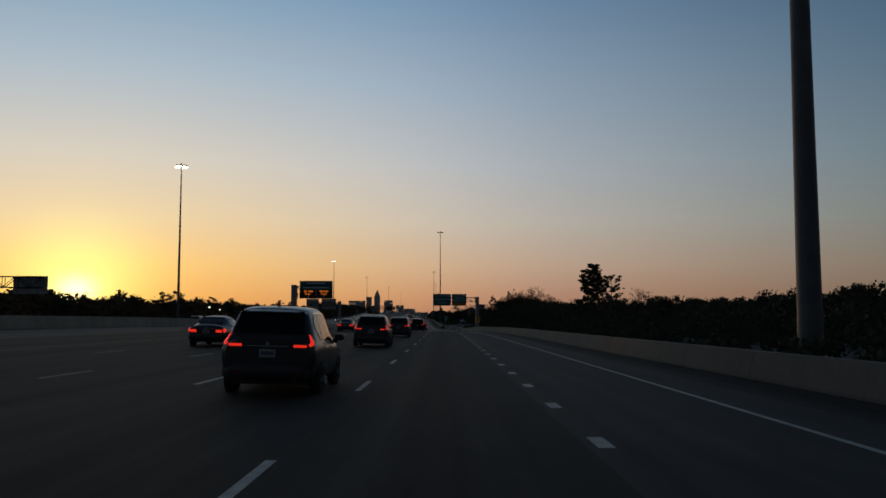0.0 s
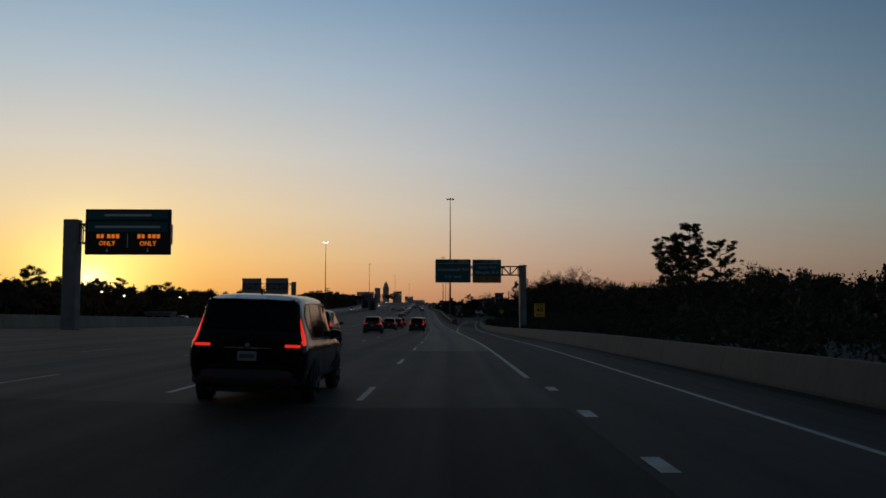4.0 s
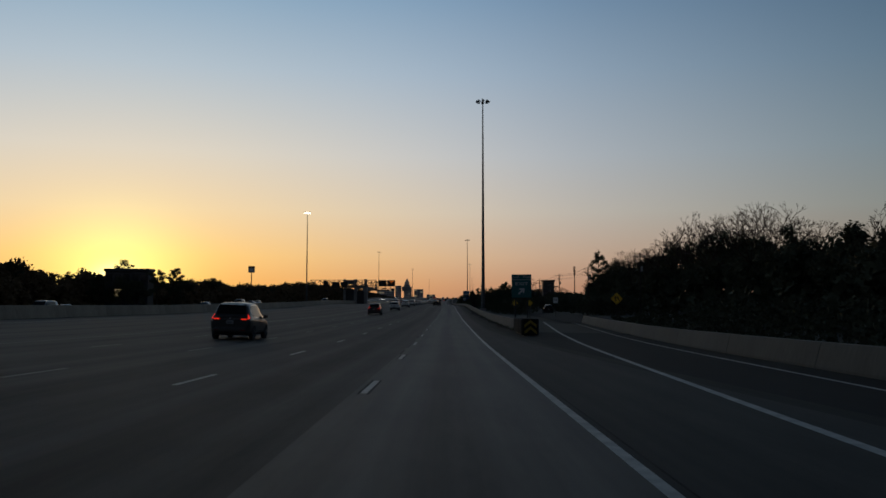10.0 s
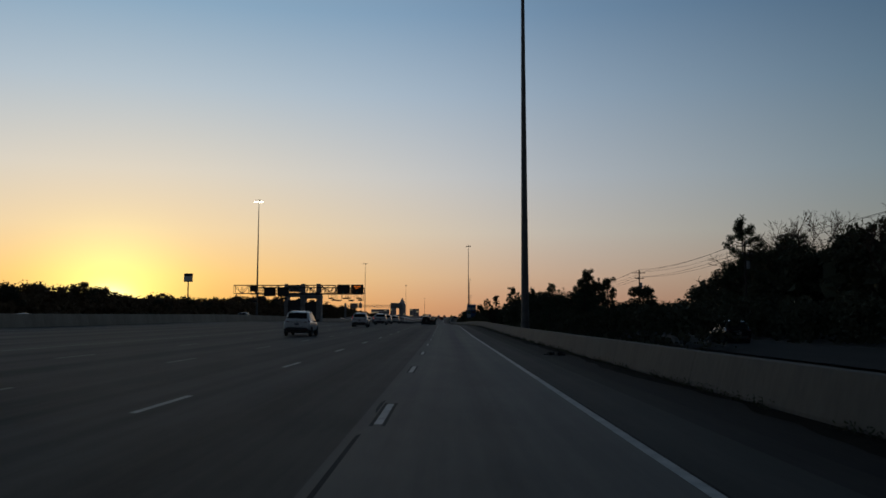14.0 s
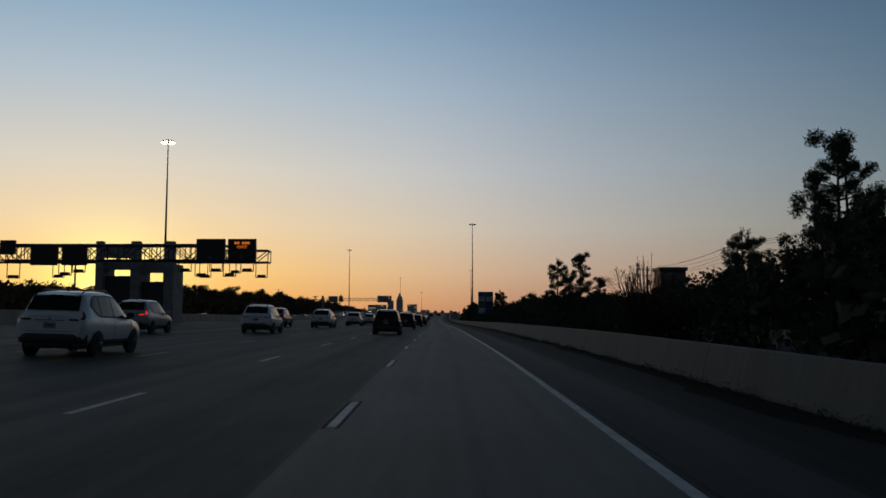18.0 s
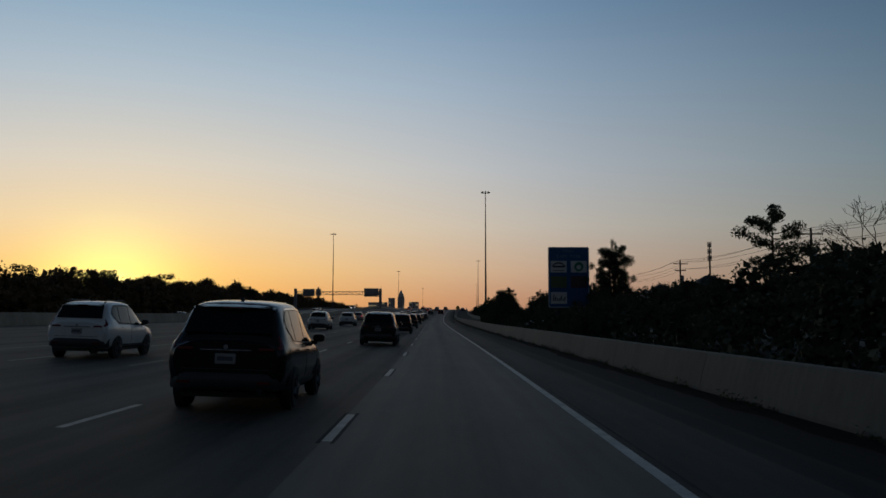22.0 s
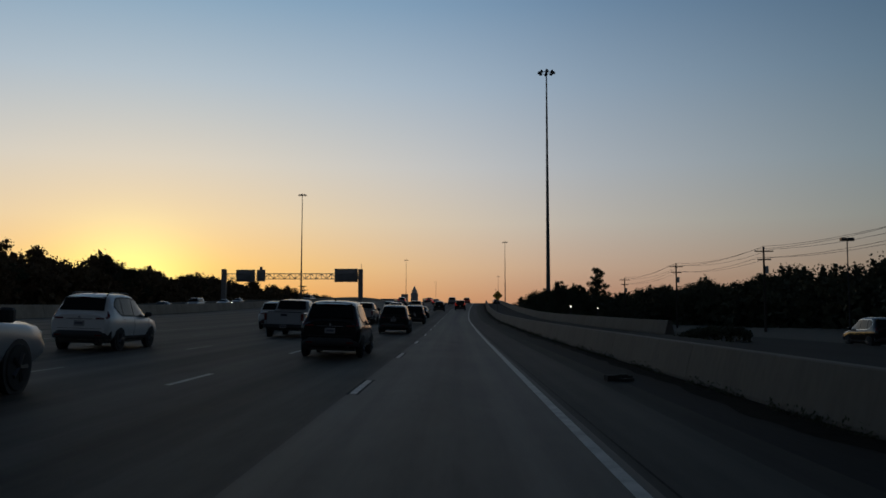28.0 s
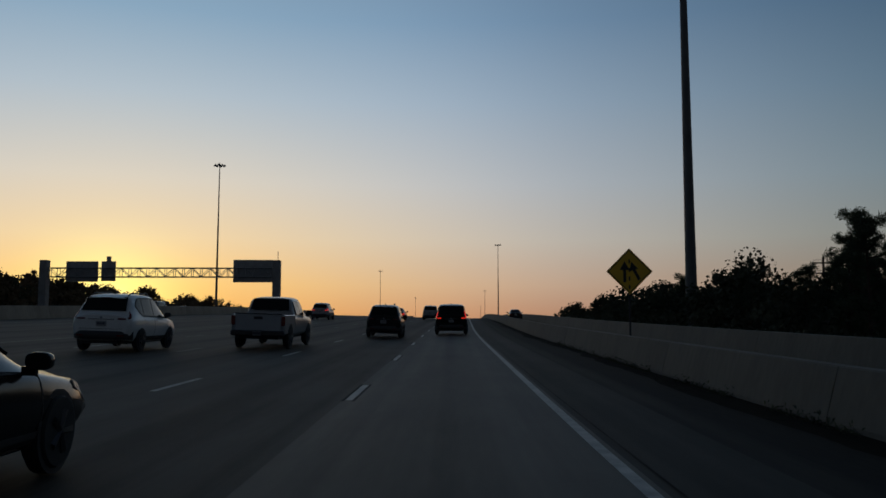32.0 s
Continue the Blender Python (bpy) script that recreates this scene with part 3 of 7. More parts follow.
# crash cushion at the nose of the gore
ccx, ccy = line_x(338) + 6.9, 336.5
cushion = thing("crash_cushion", "black crash cushion with a yellow chevron nose", "crash cushion", pose(ccx, ccy, rise(ccy), grade(ccy), 0, heading(ccy)))
for k in range(6):
    part("cushion_panel", Shape().box(-0.56 + 0.01 * (k % 2), 0.56 - 0.01 * (k % 2), 0.34 + k * 1.05, 1.4 + k * 1.05, 0.1, 1.0 + 0.015 * (k % 2), 0.03), M_CUSHION, cushion)
part("skid_rail", Shape().box(-0.4, -0.28, 0.2, 6.8, 0.0, 0.1).box(0.28, 0.4, 0.2, 6.8, 0.0, 0.1), M_POST, cushion)
nose = part("nose", Shape().prism([(-0.54, 0.35), (-0.5, 0.08), (-0.4, 0.0), (0.4, 0.0), (0.5, 0.08), (0.54, 0.35)], "z", 0.05, 1.05), M_CUSHION, cushion, "rounded black nose")
for s in (-1, 1):
    for k in range(2):
        z = 0.22 + k * 0.4
        pts = [(0.0, z + 0.17), (0.0, z + 0.37), (s * 0.38, z + 0.07), (s * 0.38, z - 0.13)]
        part("chevron_bar", Shape().prism(pts, "y", -0.012, 0.0), M_CHEVRON, nose)

# ---------------------------------------------------------------- high masts
def high_mast(x, y, top_z, lit, foot=None, group="high-mast lights along the freeway"):
    base = level(y) - 0.4 if foot is None else foot
    h = top_z - base
    t = thing("high_mast_light", "tall tapered steel high-mast light with %s" % ("lamps switched on" if lit else "a ring of unlit lamps"), "street lamp", pose(x, y, base), group)
    part("footing", Shape().tube((0, 0, 0), (0, 0, 0.6), 0.8, 0.78, 16), M_COLUMN, t)
    sh = Shape()
    zs = [0.6, 12, 24, 36, h - 1.2]
    sh.rings([[(r * math.cos(q), r * math.sin(q), z) for q in (2 * math.pi * i / 12 for i in range(12))] for z, r in zip(zs, (0.46, 0.37, 0.29, 0.21, 0.13))], True)
    part("pole", sh, M_POLE, t, smooth=True)
    ring = Shape()
    for k in range(16):
        a0, a1 = 2 * math.pi * k / 16, 2 * math.pi * (k + 1) / 16
        ring.tube((1.0 * math.cos(a0), 1.0 * math.sin(a0), h - 1.0), (1.0 * math.cos(a1), 1.0 * math.sin(a1), h - 1.0), 0.05, sides=5)
    for k in range(4):
        q = math.pi / 2 * k
        ring.tube((0, 0, h - 0.75), (1.0 * math.cos(q), 1.0 * math.sin(q), h - 1.0), 0.04, sides=5)
    part("lamp_ring", ring, M_POLE, t)
    part("head_cap", Shape().tube((0, 0, h - 1.3), (0, 0, h - 0.2), 0.3, 0.12, 10), M_POLE, t)
    body = Shape().rings([[(r * math.cos(q), r * math.sin(q), z) for q in (2 * math.pi * i / 8 for i in range(8))] for z, r in ((-0.12, 0.34), (0.1, 0.3), (0.38, 0.12))], True).mesh("luminaire", M_POLE)
    deep, wide = (0.4, 0.4) if lit else (0.2, 0.32)
    lens = Shape().rings([[(r * math.cos(q), r * math.sin(q), z) for q in (2 * math.pi * i / 10 for i in range(10))] for z, r in ((-deep, wide * 0.45), (-deep * 0.72, wide * 0.85), (-0.12, wide))], True).mesh("lens", M_LAMP if lit else M_UNLIT)
    for k in range(8):
        q = 2 * math.pi * k / 8
        lum = part("luminaire", body, M_POLE, t, m=pose(1.45 * math.cos(q), 1.45 * math.sin(q), h - 1.05))
        part("lens", lens, M_LAMP, lum, "glowing lens" if lit else "")
    return t


for x, y, z, lit in ((14.6, 31.5, 46.0, False), (15.7, 494.1, 51.5, False), (23.1, 950.8, 53.2, False), (36.0, 1346.5, 54.6, False), (52.0, 1790.0, 54.0, False), (68.0, 2230.0, 54.0, False),
                     (-65.5, 245.4, 45.4, True), (-67.0, 740.3, 51.3, True), (-60.0, 1142.5, 56.4, False), (-45.0, 1621.8, 61.7, False), (-28.0, 2080.0, 60.0, False)):
    high_mast(x, y, z, lit)

# ---------------------------------------------------------------- signs
def truss(parent, x0, x1, y, z0, z1, depth=0.9, bay=1.6, r=0.06, material=None):
    """A box truss along x, its chords and diagonals parts of the gantry."""
    material = material or M_GALV
    for yy in (y, y + depth):
        for z in (z0, z1):
            part("chord", Shape().tube((x0, yy, z), (x1, yy, z), r, sides=6), material, parent)
    n = max(1, round(abs(x1 - x0) / bay))
    for k in range(n + 1):
        x = x0 + (x1 - x0) * k / n
        sh = Shape().tube((x, y, z0), (x, y, z1), r * 0.7, sides=5).tube((x, y + depth, z0), (x, y + depth, z1), r * 0.7, sides=5)
        sh.tube((x, y, z0), (x, y + depth, z0), r * 0.6, sides=5).tube((x, y, z1), (x, y + depth, z1), r * 0.6, sides=5)
        part("web", sh, material, parent)
        if k < n:
            xn = x0 + (x1 - x0) * (k + 1) / n
            lo, hi = (z0, z1) if k % 2 else (z1, z0)
            for yy in (y, y + depth):
                part("diagonal", Shape().tube((x, yy, lo), (xn, yy, hi), r * 0.7, sides=5), material, parent)


def panel(parent, name, x0, x1, z0, z1, y, material, border=True, label="", back=None, ribs=True):
    """A sign panel with rounded corners, its border and the ribs behind it."""
    r = min(0.1, (x1 - x0) * 0.05)

    def outline(i):
        pts = []
        for cx, cz, a0 in ((x1 - r, z1 - r, 0), (x0 + r, z1 - r, 90), (x0 + r, z0 + r, 180), (x1 - r, z0 + r, 270)):
            for k in range(4):
                q = radians(a0 + 30 * k)
                pts.append((cx + (r - i) * math.cos(q), cz + (r - i) * math.sin(q)))
        return pts
    p = part(name, Shape().prism(outline(0), "y", y, y + 0.05), material, parent, label)
    if border:
        outer, inner = outline(0.03), outline(0.06)
        n = len(outer)
        sh = Shape()
        sh.add([(a, y - 0.008, b) for a, b in outer + inner] + [(a, y - 0.001, b) for a, b in outer + inner],
               [(i, (i + 1) % n, n + (i + 1) % n, n + i) for i in range(n)] + [(2 * n + i, 2 * n + (i + 1) % n, (i + 1) % n, i) for i in range(n)]
               + [(3 * n + i, n + i, n + (i + 1) % n, 3 * n + (i + 1) % n) for i in range(n)])
        part("border", sh, M_WHITE, p)
    if ribs:
        n = max(2, int((x1 - x0) / 1.5))
        for k in range(n):
            x = x0 + (x1 - x0) * (k + 0.5) / n
            part("rib", Shape().box(x - 0.04, x + 0.04, y + 0.05, y + 0.17, z0 + 0.1, z1 - 0.1), M_ALU, p)
    return p


# cantilever gantry before the exit
gy0 = 221.5
gantry = thing("cantilever_gantry", "cantilever sign gantry with two green guide signs on a concrete column", "sign gantry", pose(0, gy0, 0))
part("column", Shape().box(16.08, 16.92, -0.6, 0.9, rise(gy0) - 0.5, 6.8, 0.06), M_COLUMN, gantry, "square concrete column")
part("column_cap", Shape().box(16.03, 16.97, -0.65, 0.95, 6.8, 7.0, 0.04), M_COLUMN, gantry)
part("bracket_plate", Shape().box(15.98, 16.064, -0.45, 0.75, 5.5, 6.75, 0.02), M_DARKSTEEL, gantry, "dark steel bracket plate")
truss(gantry, 5.6, 16.0, 0.25, 5.75, 6.85, depth=0.8, bay=1.05, r=0.07, material=M_DARKSTEEL)
s1 = panel(gantry, "guide_sign", 5.2, 9.78, 4.74, 7.75, 0.0, M_GREEN, label="green guide sign with white lettering")
lettering("lettering_line", "Campbell Rd", 0.38, M_SIGN_TEXT, s1, 7.49, -0.012, 6.42, width=3.9)
lettering("lettering_line", "1\u00bc", 0.36, M_SIGN_TEXT, s1, 6.83, -0.012, 5.5, width=0.75)
lettering("lettering_line", "MILES", 0.22, M_SIGN_TEXT, s1, 8.1, -0.012, 5.47, width=1.0)
lettering("lettering_line", "EXIT", 0.22, M_SIGN_TEXT, s1, 7.45, -0.012, 7.45, width=0.72)
lettering("lettering_line", "759B", 0.31, M_SIGN_TEXT, s1, 8.75, -0.012, 7.46, width=1.3)
part("divider", Shape().box(5.25, 9.73, -0.01, 0.0, 7.19, 7.24), M_WHITE, s1)
s2 = panel(gantry, "guide_sign", 10.0, 13.72, 4.71, 7.73, 0.0, M_GREEN, label="green guide sign with a yellow strip at its foot")
lettering("lettering_line", "Voss Rd", 0.34, M_SIGN_TEXT, s2, 11.86, -0.012, 6.72, width=2.3)
lettering("lettering_line", "Bingle Rd", 0.34, M_SIGN_TEXT, s2, 11.86, -0.012, 6.05, width=2.9)
lettering("lettering_line", "EXIT", 0.22, M_SIGN_TEXT, s2, 11.65, -0.012, 7.43, width=0.72)
lettering("lettering_line", "760", 0.31, M_SIGN_TEXT, s2, 12.85, -0.012, 7.44, width=1.0)
part("divider", Shape().box(10.05, 13.67, -0.01, 0.0, 7.17, 7.22), M_WHITE, s2)
strip = part("exit_strip", Shape().box(10.06, 13.66, -0.014, -0.002, 4.77, 5.5), M_STRIP, s2, "dull orange-yellow strip")
lettering("lettering_line", "EXIT", 0.30, M_BLACK, s2, 10.75, -0.022, 5.14, width=0.9)
lettering("lettering_line", "ONLY", 0.30, M_BLACK, s2, 12.95, -0.022, 5.14, width=1.0)


def arrow(parent, x, y, z, size, angle, material, name="arrow"):
    c, s = math.cos(radians(angle)), math.sin(radians(angle))
    pts = [(-0.1, -0.5), (0.1, -0.5), (0.1, 0.08), (0.34, -0.08), (0.34, 0.14), (0, 0.5), (-0.34, 0.14), (-0.34, -0.08), (-0.1, 0.08)]
    pts = [(x + size * (a * c - b * s), z + size * (a * s + b * c)) for a, b in pts]
    return part(name, Shape().prism(pts, "y", y - 0.006, y), material, parent)


arrow(s2, 11.86, -0.016, 5.23, 0.5, -45, M_BLACK)

# overhead message sign over the inner lanes
vy = 178.5
vms = thing("message_sign_gantry", "cantilever gantry with a dark message sign in amber lights", "sign gantry", pose(0, vy, 0))
part("column", Shape().box(-24.8, -23.7, -0.2, 0.9, rise(vy) - 0.2, 8.35, 0.06), M_COLUMN, vms, "square concrete column")
truss(vms, -23.7, -16.6, 0.25, 6.5, 8.0, depth=0.8, bay=1.2, r=0.07, material=M_DARKSTEEL)
box_ = part("sign_case", Shape().box(-23.1, -16.4, -0.15, 0.22, 5.55, 9.15, 0.05), M_BLACK, vms, "black sign case")
hd = part("header_panel", Shape().box(-22.9, -16.6, -0.17, -0.152, 8.35, 9.0), M_GREEN, box_, "green header strip")
part("header_line", Shape().box(-21.6, -17.9, -0.18, -0.171, 8.58, 8.76), M_WHITE, hd)
part("lower_panel", Shape().box(-22.9, -16.6, -0.165, -0.152, 7.35, 8.15), M_GREEN, box_)
part("panel_line", Shape().box(-22.3, -17.2, -0.174, -0.166, 7.66, 7.84), M_WHITE, box_)
for x in (-21.35, -18.15):
    lettering("lit_line", "ONLY", 0.36, M_AMBER, box_, x, -0.16, 6.42, width=1.3)
    for k, w in ((-0.82, 0.24), (-0.5, 0.24), (0.0, 0.26), (0.34, 0.26), (0.68, 0.26)):
        part("lit_bar", Shape().box(x + k, x + k + w, -0.165, -0.152, 6.84, 7.16), M_AMBER, box_)
    arrow(box_, x, -0.155, 5.9, 0.32, 180, M_WHITE)
part("divider", Shape().box(-19.78, -19.72, -0.165, -0.152, 6.1, 7.2), M_WHITE, box_)


def sign_backs(y, panels, post_x, post_top, zmid, depth=0.7):
    g = thing("sign_gantry", "cantilever gantry seen from behind with bare aluminium sign backs", "sign gantry", pose(0, y, 0))
    part("column", Shape().box(post_x - 0.5, post_x + 0.5, -0.5, 0.5, level(y) - 0.3, post_top, 0.06), M_COLUMN, g)
    x0 = min(p[0] for p in panels)
    x1 = max(p[1] for p in panels)
    truss(g, min(x0 + 0.4, post_x + 0.5), max(post_x - 0.5, x1 - 0.4), -0.35, zmid - 0.6, zmid + 0.6, depth=depth, bay=1.4, r=0.06, material=M_DARKSTEEL)
    for a, b, z0, z1 in panels:
        p = part("sign_back", Shape().box(a, b, 0.55, 0.6, z0, z1), M_ALU, g, "bare aluminium sign back")
        k = a + 0.5
        while k < b:
            part("rib", Shape().box(k - 0.04, k + 0.04, 0.43, 0.55, z0 + 0.05, z1 - 0.05), M_GALV, p)
            k += 1.1
    return g


sign_backs(306.5, [(-37.3, -33.0, 4.6, 8.35), (-32.0, -26.9, 4.7, 8.4)], -25.6, 7.5, 6.5)
sign_backs(98.0, [(-44.6, -40.8, 4.2, 6.2)], -58.5, 6.4, 5.5)

# exit speed plate
def post_sign(name, label, x, y, zc, w, h, material, posts=1, turn=0, ground_z=None, diamond=False, category="road sign"):
    base = level(y) - 0.4 if ground_z is None else ground_z
    t = thing(name, label, category, pose(x, y, base, 0, 0, turn))
    zc -= base
    for k in range(posts):
        px = 0 if posts == 1 else (-0.3 + 0.6 * k) * w
        part("post", Shape().tube((px, 0.07, 0), (px, 0.07, zc + h * 0.3), 0.04 if posts == 1 else 0.07, sides=8), M_POST, t)
    if diamond:
        d = w / 2
        p = part("sign_panel", Shape().prism([(0, zc - d), (d, zc), (0, zc + d), (-d, zc)], "y", 0, 0.015), material, t)
        e = d - 0.05
        f_ = d - 0.09
        sh = Shape()
        o = [(0, zc - e), (e, zc), (0, zc + e), (-e, zc)]
        i_ = [(0, zc - f_), (f_, zc), (0, zc + f_), (-f_, zc)]
        sh.add([(a, -0.006, b) for a, b in o + i_], [(k, (k + 1) % 4, 4 + (k + 1) % 4, 4 + k) for k in range(4)])
        part("border", sh, M_BLACK, p)
    else:
        p = panel(t, "sign_panel", -w / 2, w / 2, zc - h / 2, zc + h / 2, 0, material, border=False, ribs=False)
    return t, p, zc


t, p, z = post_sign("exit_speed_sign", "yellow exit speed sign on posts behind the barrier", 14.1, 187.5, 1.2, 0.92, 1.2, M_YELLOW, 2)
lettering("lettering_line", "EXIT", 0.2, M_BLACK, p, 0, -0.006, z + 0.42, width=0.62)
part("divider", Shape().box(-0.44, 0.44, -0.006, 0.0, z + 0.25, z + 0.275), M_BLACK, p)
lettering("lettering_line", "40", 0.38, M_BLACK, p, 0, -0.006, z + 0.0, width=0.62)
lettering("lettering_line", "M.P.H.", 0.15, M_BLACK, p, 0, -0.006, z - 0.42, width=0.6)

# exit sign in the gore
t, p, z = post_sign("exit_sign", "green exit sign with a white arrow on two posts", 14.1, 368.0, 1.5, 1.97, 2.3, M_GREEN, 2, ground_z=rise(368) - 0.3)
lettering("lettering_line", "EXIT", 0.32, M_SIGN_TEXT, p, 0, -0.008, z + 0.22, width=1.25)
lettering("lettering_line", "EXIT", 0.22, M_SIGN_TEXT, p, -0.52, -0.008, z + 0.88, width=0.72)
lettering("lettering_line", "760", 0.28, M_SIGN_TEXT, p, 0.5, -0.008, z + 0.88, width=0.8)
part("divider", Shape().box(-0.93, 0.93, -0.01, 0.0, z + 0.6, z + 0.65), M_SIGN_TEXT, p)
arrow(p, 0, -0.004, z - 0.5, 0.85, -45, M_SIGN_TEXT)
for x in (13.9, 15.5):
    t, p, z = post_sign("object_marker", "small yellow diamond marker on a post", x, 374.0, -0.15, 0.72, 0.72, M_YELLOW, 1, ground_z=rise(374) - 0.3, diamond=True)


def merge_sign(x, y, zc, w, gz=None):
    t, p, z = post_sign("merge_sign", "yellow diamond warning sign with two black arrows", x, y, zc, w, w, M_YELLOW, 1, ground_z=gz, diamond=True)
    k = w / 1.62
    part("arrow_shaft", Shape().box(-0.22 * k, -0.12 * k, -0.008, -0.001, z - 0.38 * k, z + 0.1 * k), M_BLACK, p)
    part("arrow_tip", Shape().prism([(-0.34 * k, z + 0.05 * k), (0.0, z + 0.05 * k), (-0.17 * k, z + 0.36 * k)], "y", -0.008, -0.001), M_BLACK, p)
    part("arrow_shaft", Shape().prism([(0.30 * k, z - 0.32 * k), (0.38 * k, z - 0.26 * k), (0.2 * k, z + 0.08 * k), (0.1 * k, z + 0.06 * k)], "y", -0.008, -0.001), M_BLACK, p)
    part("arrow_tip", Shape().prism([(0.0, z + 0.0), (0.3 * k, z + 0.1 * k), (0.06 * k, z + 0.34 * k)], "y", -0.008, -0.001), M_BLACK, p)
    for j in range(4):
        part("lane_mark", Shape().box(-0.03 * k, 0.02 * k, -0.008, -0.001, z + (-0.62 + j * 0.3) * k, z + (-0.48 + j * 0.3) * k), M_BLACK, p)
    return t


merge_sign(30.0, 401.0, 0.65, 1.75)
merge_sign(11.8, 919.3, 7.1, 1.62, rise(919) - 0.1)
t, p, z = post_sign("regulatory_sign", "small white sign on a post by the frontage road", 24.5, 423.7, 0.65, 0.76, 0.92, M_WHITE, 1)
part("printed_line", Shape().box(-0.25, 0.25, -0.006, 0, z + 0.15, z + 0.22).box(-0.25, 0.25, -0.006, 0, z - 0.05, z + 0.02), M_BLACK, p)

# blue services sign
by = 679.8
t = thing("services_sign", "tall blue services sign with five logo panels behind bushes", "road sign", pose(0, by, 0))
part("post", Shape().box(14.95, 15.15, 0.06, 0.26, level(by) - 0.4, 7.2), M_POST, t)
part("post", Shape().box(16.6, 16.8, 0.06, 0.26, level(by) - 0.4, 7.2), M_POST, t)
p = panel(t, "sign_panel", 14.4, 17.35, 3.05, 7.42, 0, M_BLUE, ribs=False)
lettering("title_line", "FOOD", 0.19, M_FADED_TEXT, p, 15.87, -0.012, 7.12, width=0.8)
lettering("title_line", "EXIT  759B", 0.23, M_FADED_TEXT, p, 15.87, -0.012, 6.72, width=1.7)
for x, z, m_, kind in ((15.15, 6.0, M_LOGO_WHITE, "arch"), (16.6, 6.0, M_LOGO_WHITE, "disc"), (15.15, 4.9, M_LOGO_YELLOW, ""), (16.6, 4.9, M_LOGO_RED, ""), (15.15, 3.75, M_LOGO_WHITE, "strokes")):
    lp = part("logo_panel", Shape().box(x - 0.58, x + 0.58, -0.02, 0, z - 0.42, z + 0.42, 0.008), m_, p)
    if kind == "disc":
        part("logo_disc", Shape().tube((x, -0.021, z), (x, -0.03, z), 0.34, sides=24), M_LOGO_GREEN, lp)
        part("logo_star", Shape().tube((x, -0.031, z - 0.04), (x, -0.036, z - 0.04), 0.17, sides=10), M_LOGO_WHITE, lp)
    elif kind == "arch":
        outer = [(x + 0.5 * math.cos(radians(a)), z - 0.1 + 0.42 * math.sin(radians(a))) for a in range(15, 166, 15)]
        inner = [(x + 0.44 * math.cos(radians(a)), z - 0.12 + 0.34 * math.sin(radians(a))) for a in range(165, 14, -15)]
        part("logo_arch", Shape().prism(outer + inner, "y", -0.028, -0.021), M_BLACK, lp)
        part("logo_bar", Shape().box(x - 0.4, x + 0.4, -0.028, -0.021, z - 0.06, z + 0.06), M_BLACK, lp)
        part("logo_bar", Shape().box(x - 0.4, x + 0.4, -0.028, -0.021, z - 0.3, z - 0.26), M_BLACK, lp)
    elif kind == "strokes":
        for k, (a, h) in enumerate(((-0.42, 0.5), (-0.3, 0.34), (-0.16, 0.22), (-0.02, 0.2), (0.1, 0.36), (0.24, 0.2), (0.36, 0.26))):
            part("logo_stroke", Shape().prism([(x + a, z - 0.22), (x + a + 0.07, z - 0.22), (x + a + 0.12, z - 0.22 + h), (x + a + 0.05, z - 0.22 + h)], "y", -0.028, -0.021), M_BLACK, lp)

# toll gantry with its concrete portal
ty = 596.0
tg = thing("toll_gantry", "long dark steel toll gantry with hanging reader frames", "toll gantry", pose(0, ty, 0))
truss(tg, -38.0, -12.2, 0.5, 7.45, 8.95, depth=1.6, bay=1.75, r=0.08, material=M_DARKSTEEL)
for x0, x1, z0, z1 in ((-17.85, -14.95, 7.35, 9.6), (-14.65, -11.8, 7.35, 9.6), (-37.8, -36.3, 8.0, 9.45), (-34.7, -32.0, 6.9, 9.0), (-31.5, -29.0, 6.9, 9.0)):
    q = part("lane_sign", Shape().box(x0, x1, 0.0, 0.4, z0, z1, 0.04), M_BLACK, tg, "black lane sign")
    if x0 > -20:
        arrow(q, (x0 + x1) / 2, -0.002, 7.75, 0.55, 180, M_GREEN)
        if x0 > -15:
            lettering("lit_line", "ONLY", 0.3, M_AMBER, q, (x0 + x1) / 2, -0.01, 8.75, width=1.0)
            for k, w in ((-0.75, 0.22), (-0.47, 0.22), (0.0, 0.24), (0.3, 0.2), (0.56, 0.22)):
                part("lit_bar", Shape().box((x0 + x1) / 2 + k, (x0 + x1) / 2 + k + w, -0.012, 0, 9.05, 9.3), M_AMBER, q)
for x, d in ((-19.3, 1.1), (-17.6, 1.6), (-16.1, 1.1), (-14.7, 1.6), (-12.9, 1.1), (-36.9, 1.8), (-31.6, 1.5), (-30.2, 1.2)):
    fr = part("reader_frame", Shape().tube((x - 0.65, 1.2, 7.45), (x - 0.65, 1.2, 7.45 - d), 0.05, sides=6).tube((x + 0.65, 1.2, 7.45), (x + 0.65, 1.2, 7.45 - d), 0.05, sides=6)
              .tube((x - 0.65, 1.2, 7.45 - d), (x + 0.65, 1.2, 7.45 - d), 0.05, sides=6), M_DARKSTEEL, tg)
    part("reader_box", Shape().box(x - 0.45, x + 0.45, 0.95, 1.45, 7.45 - d, 7.75 - d, 0.04), M_TRIM, fr)
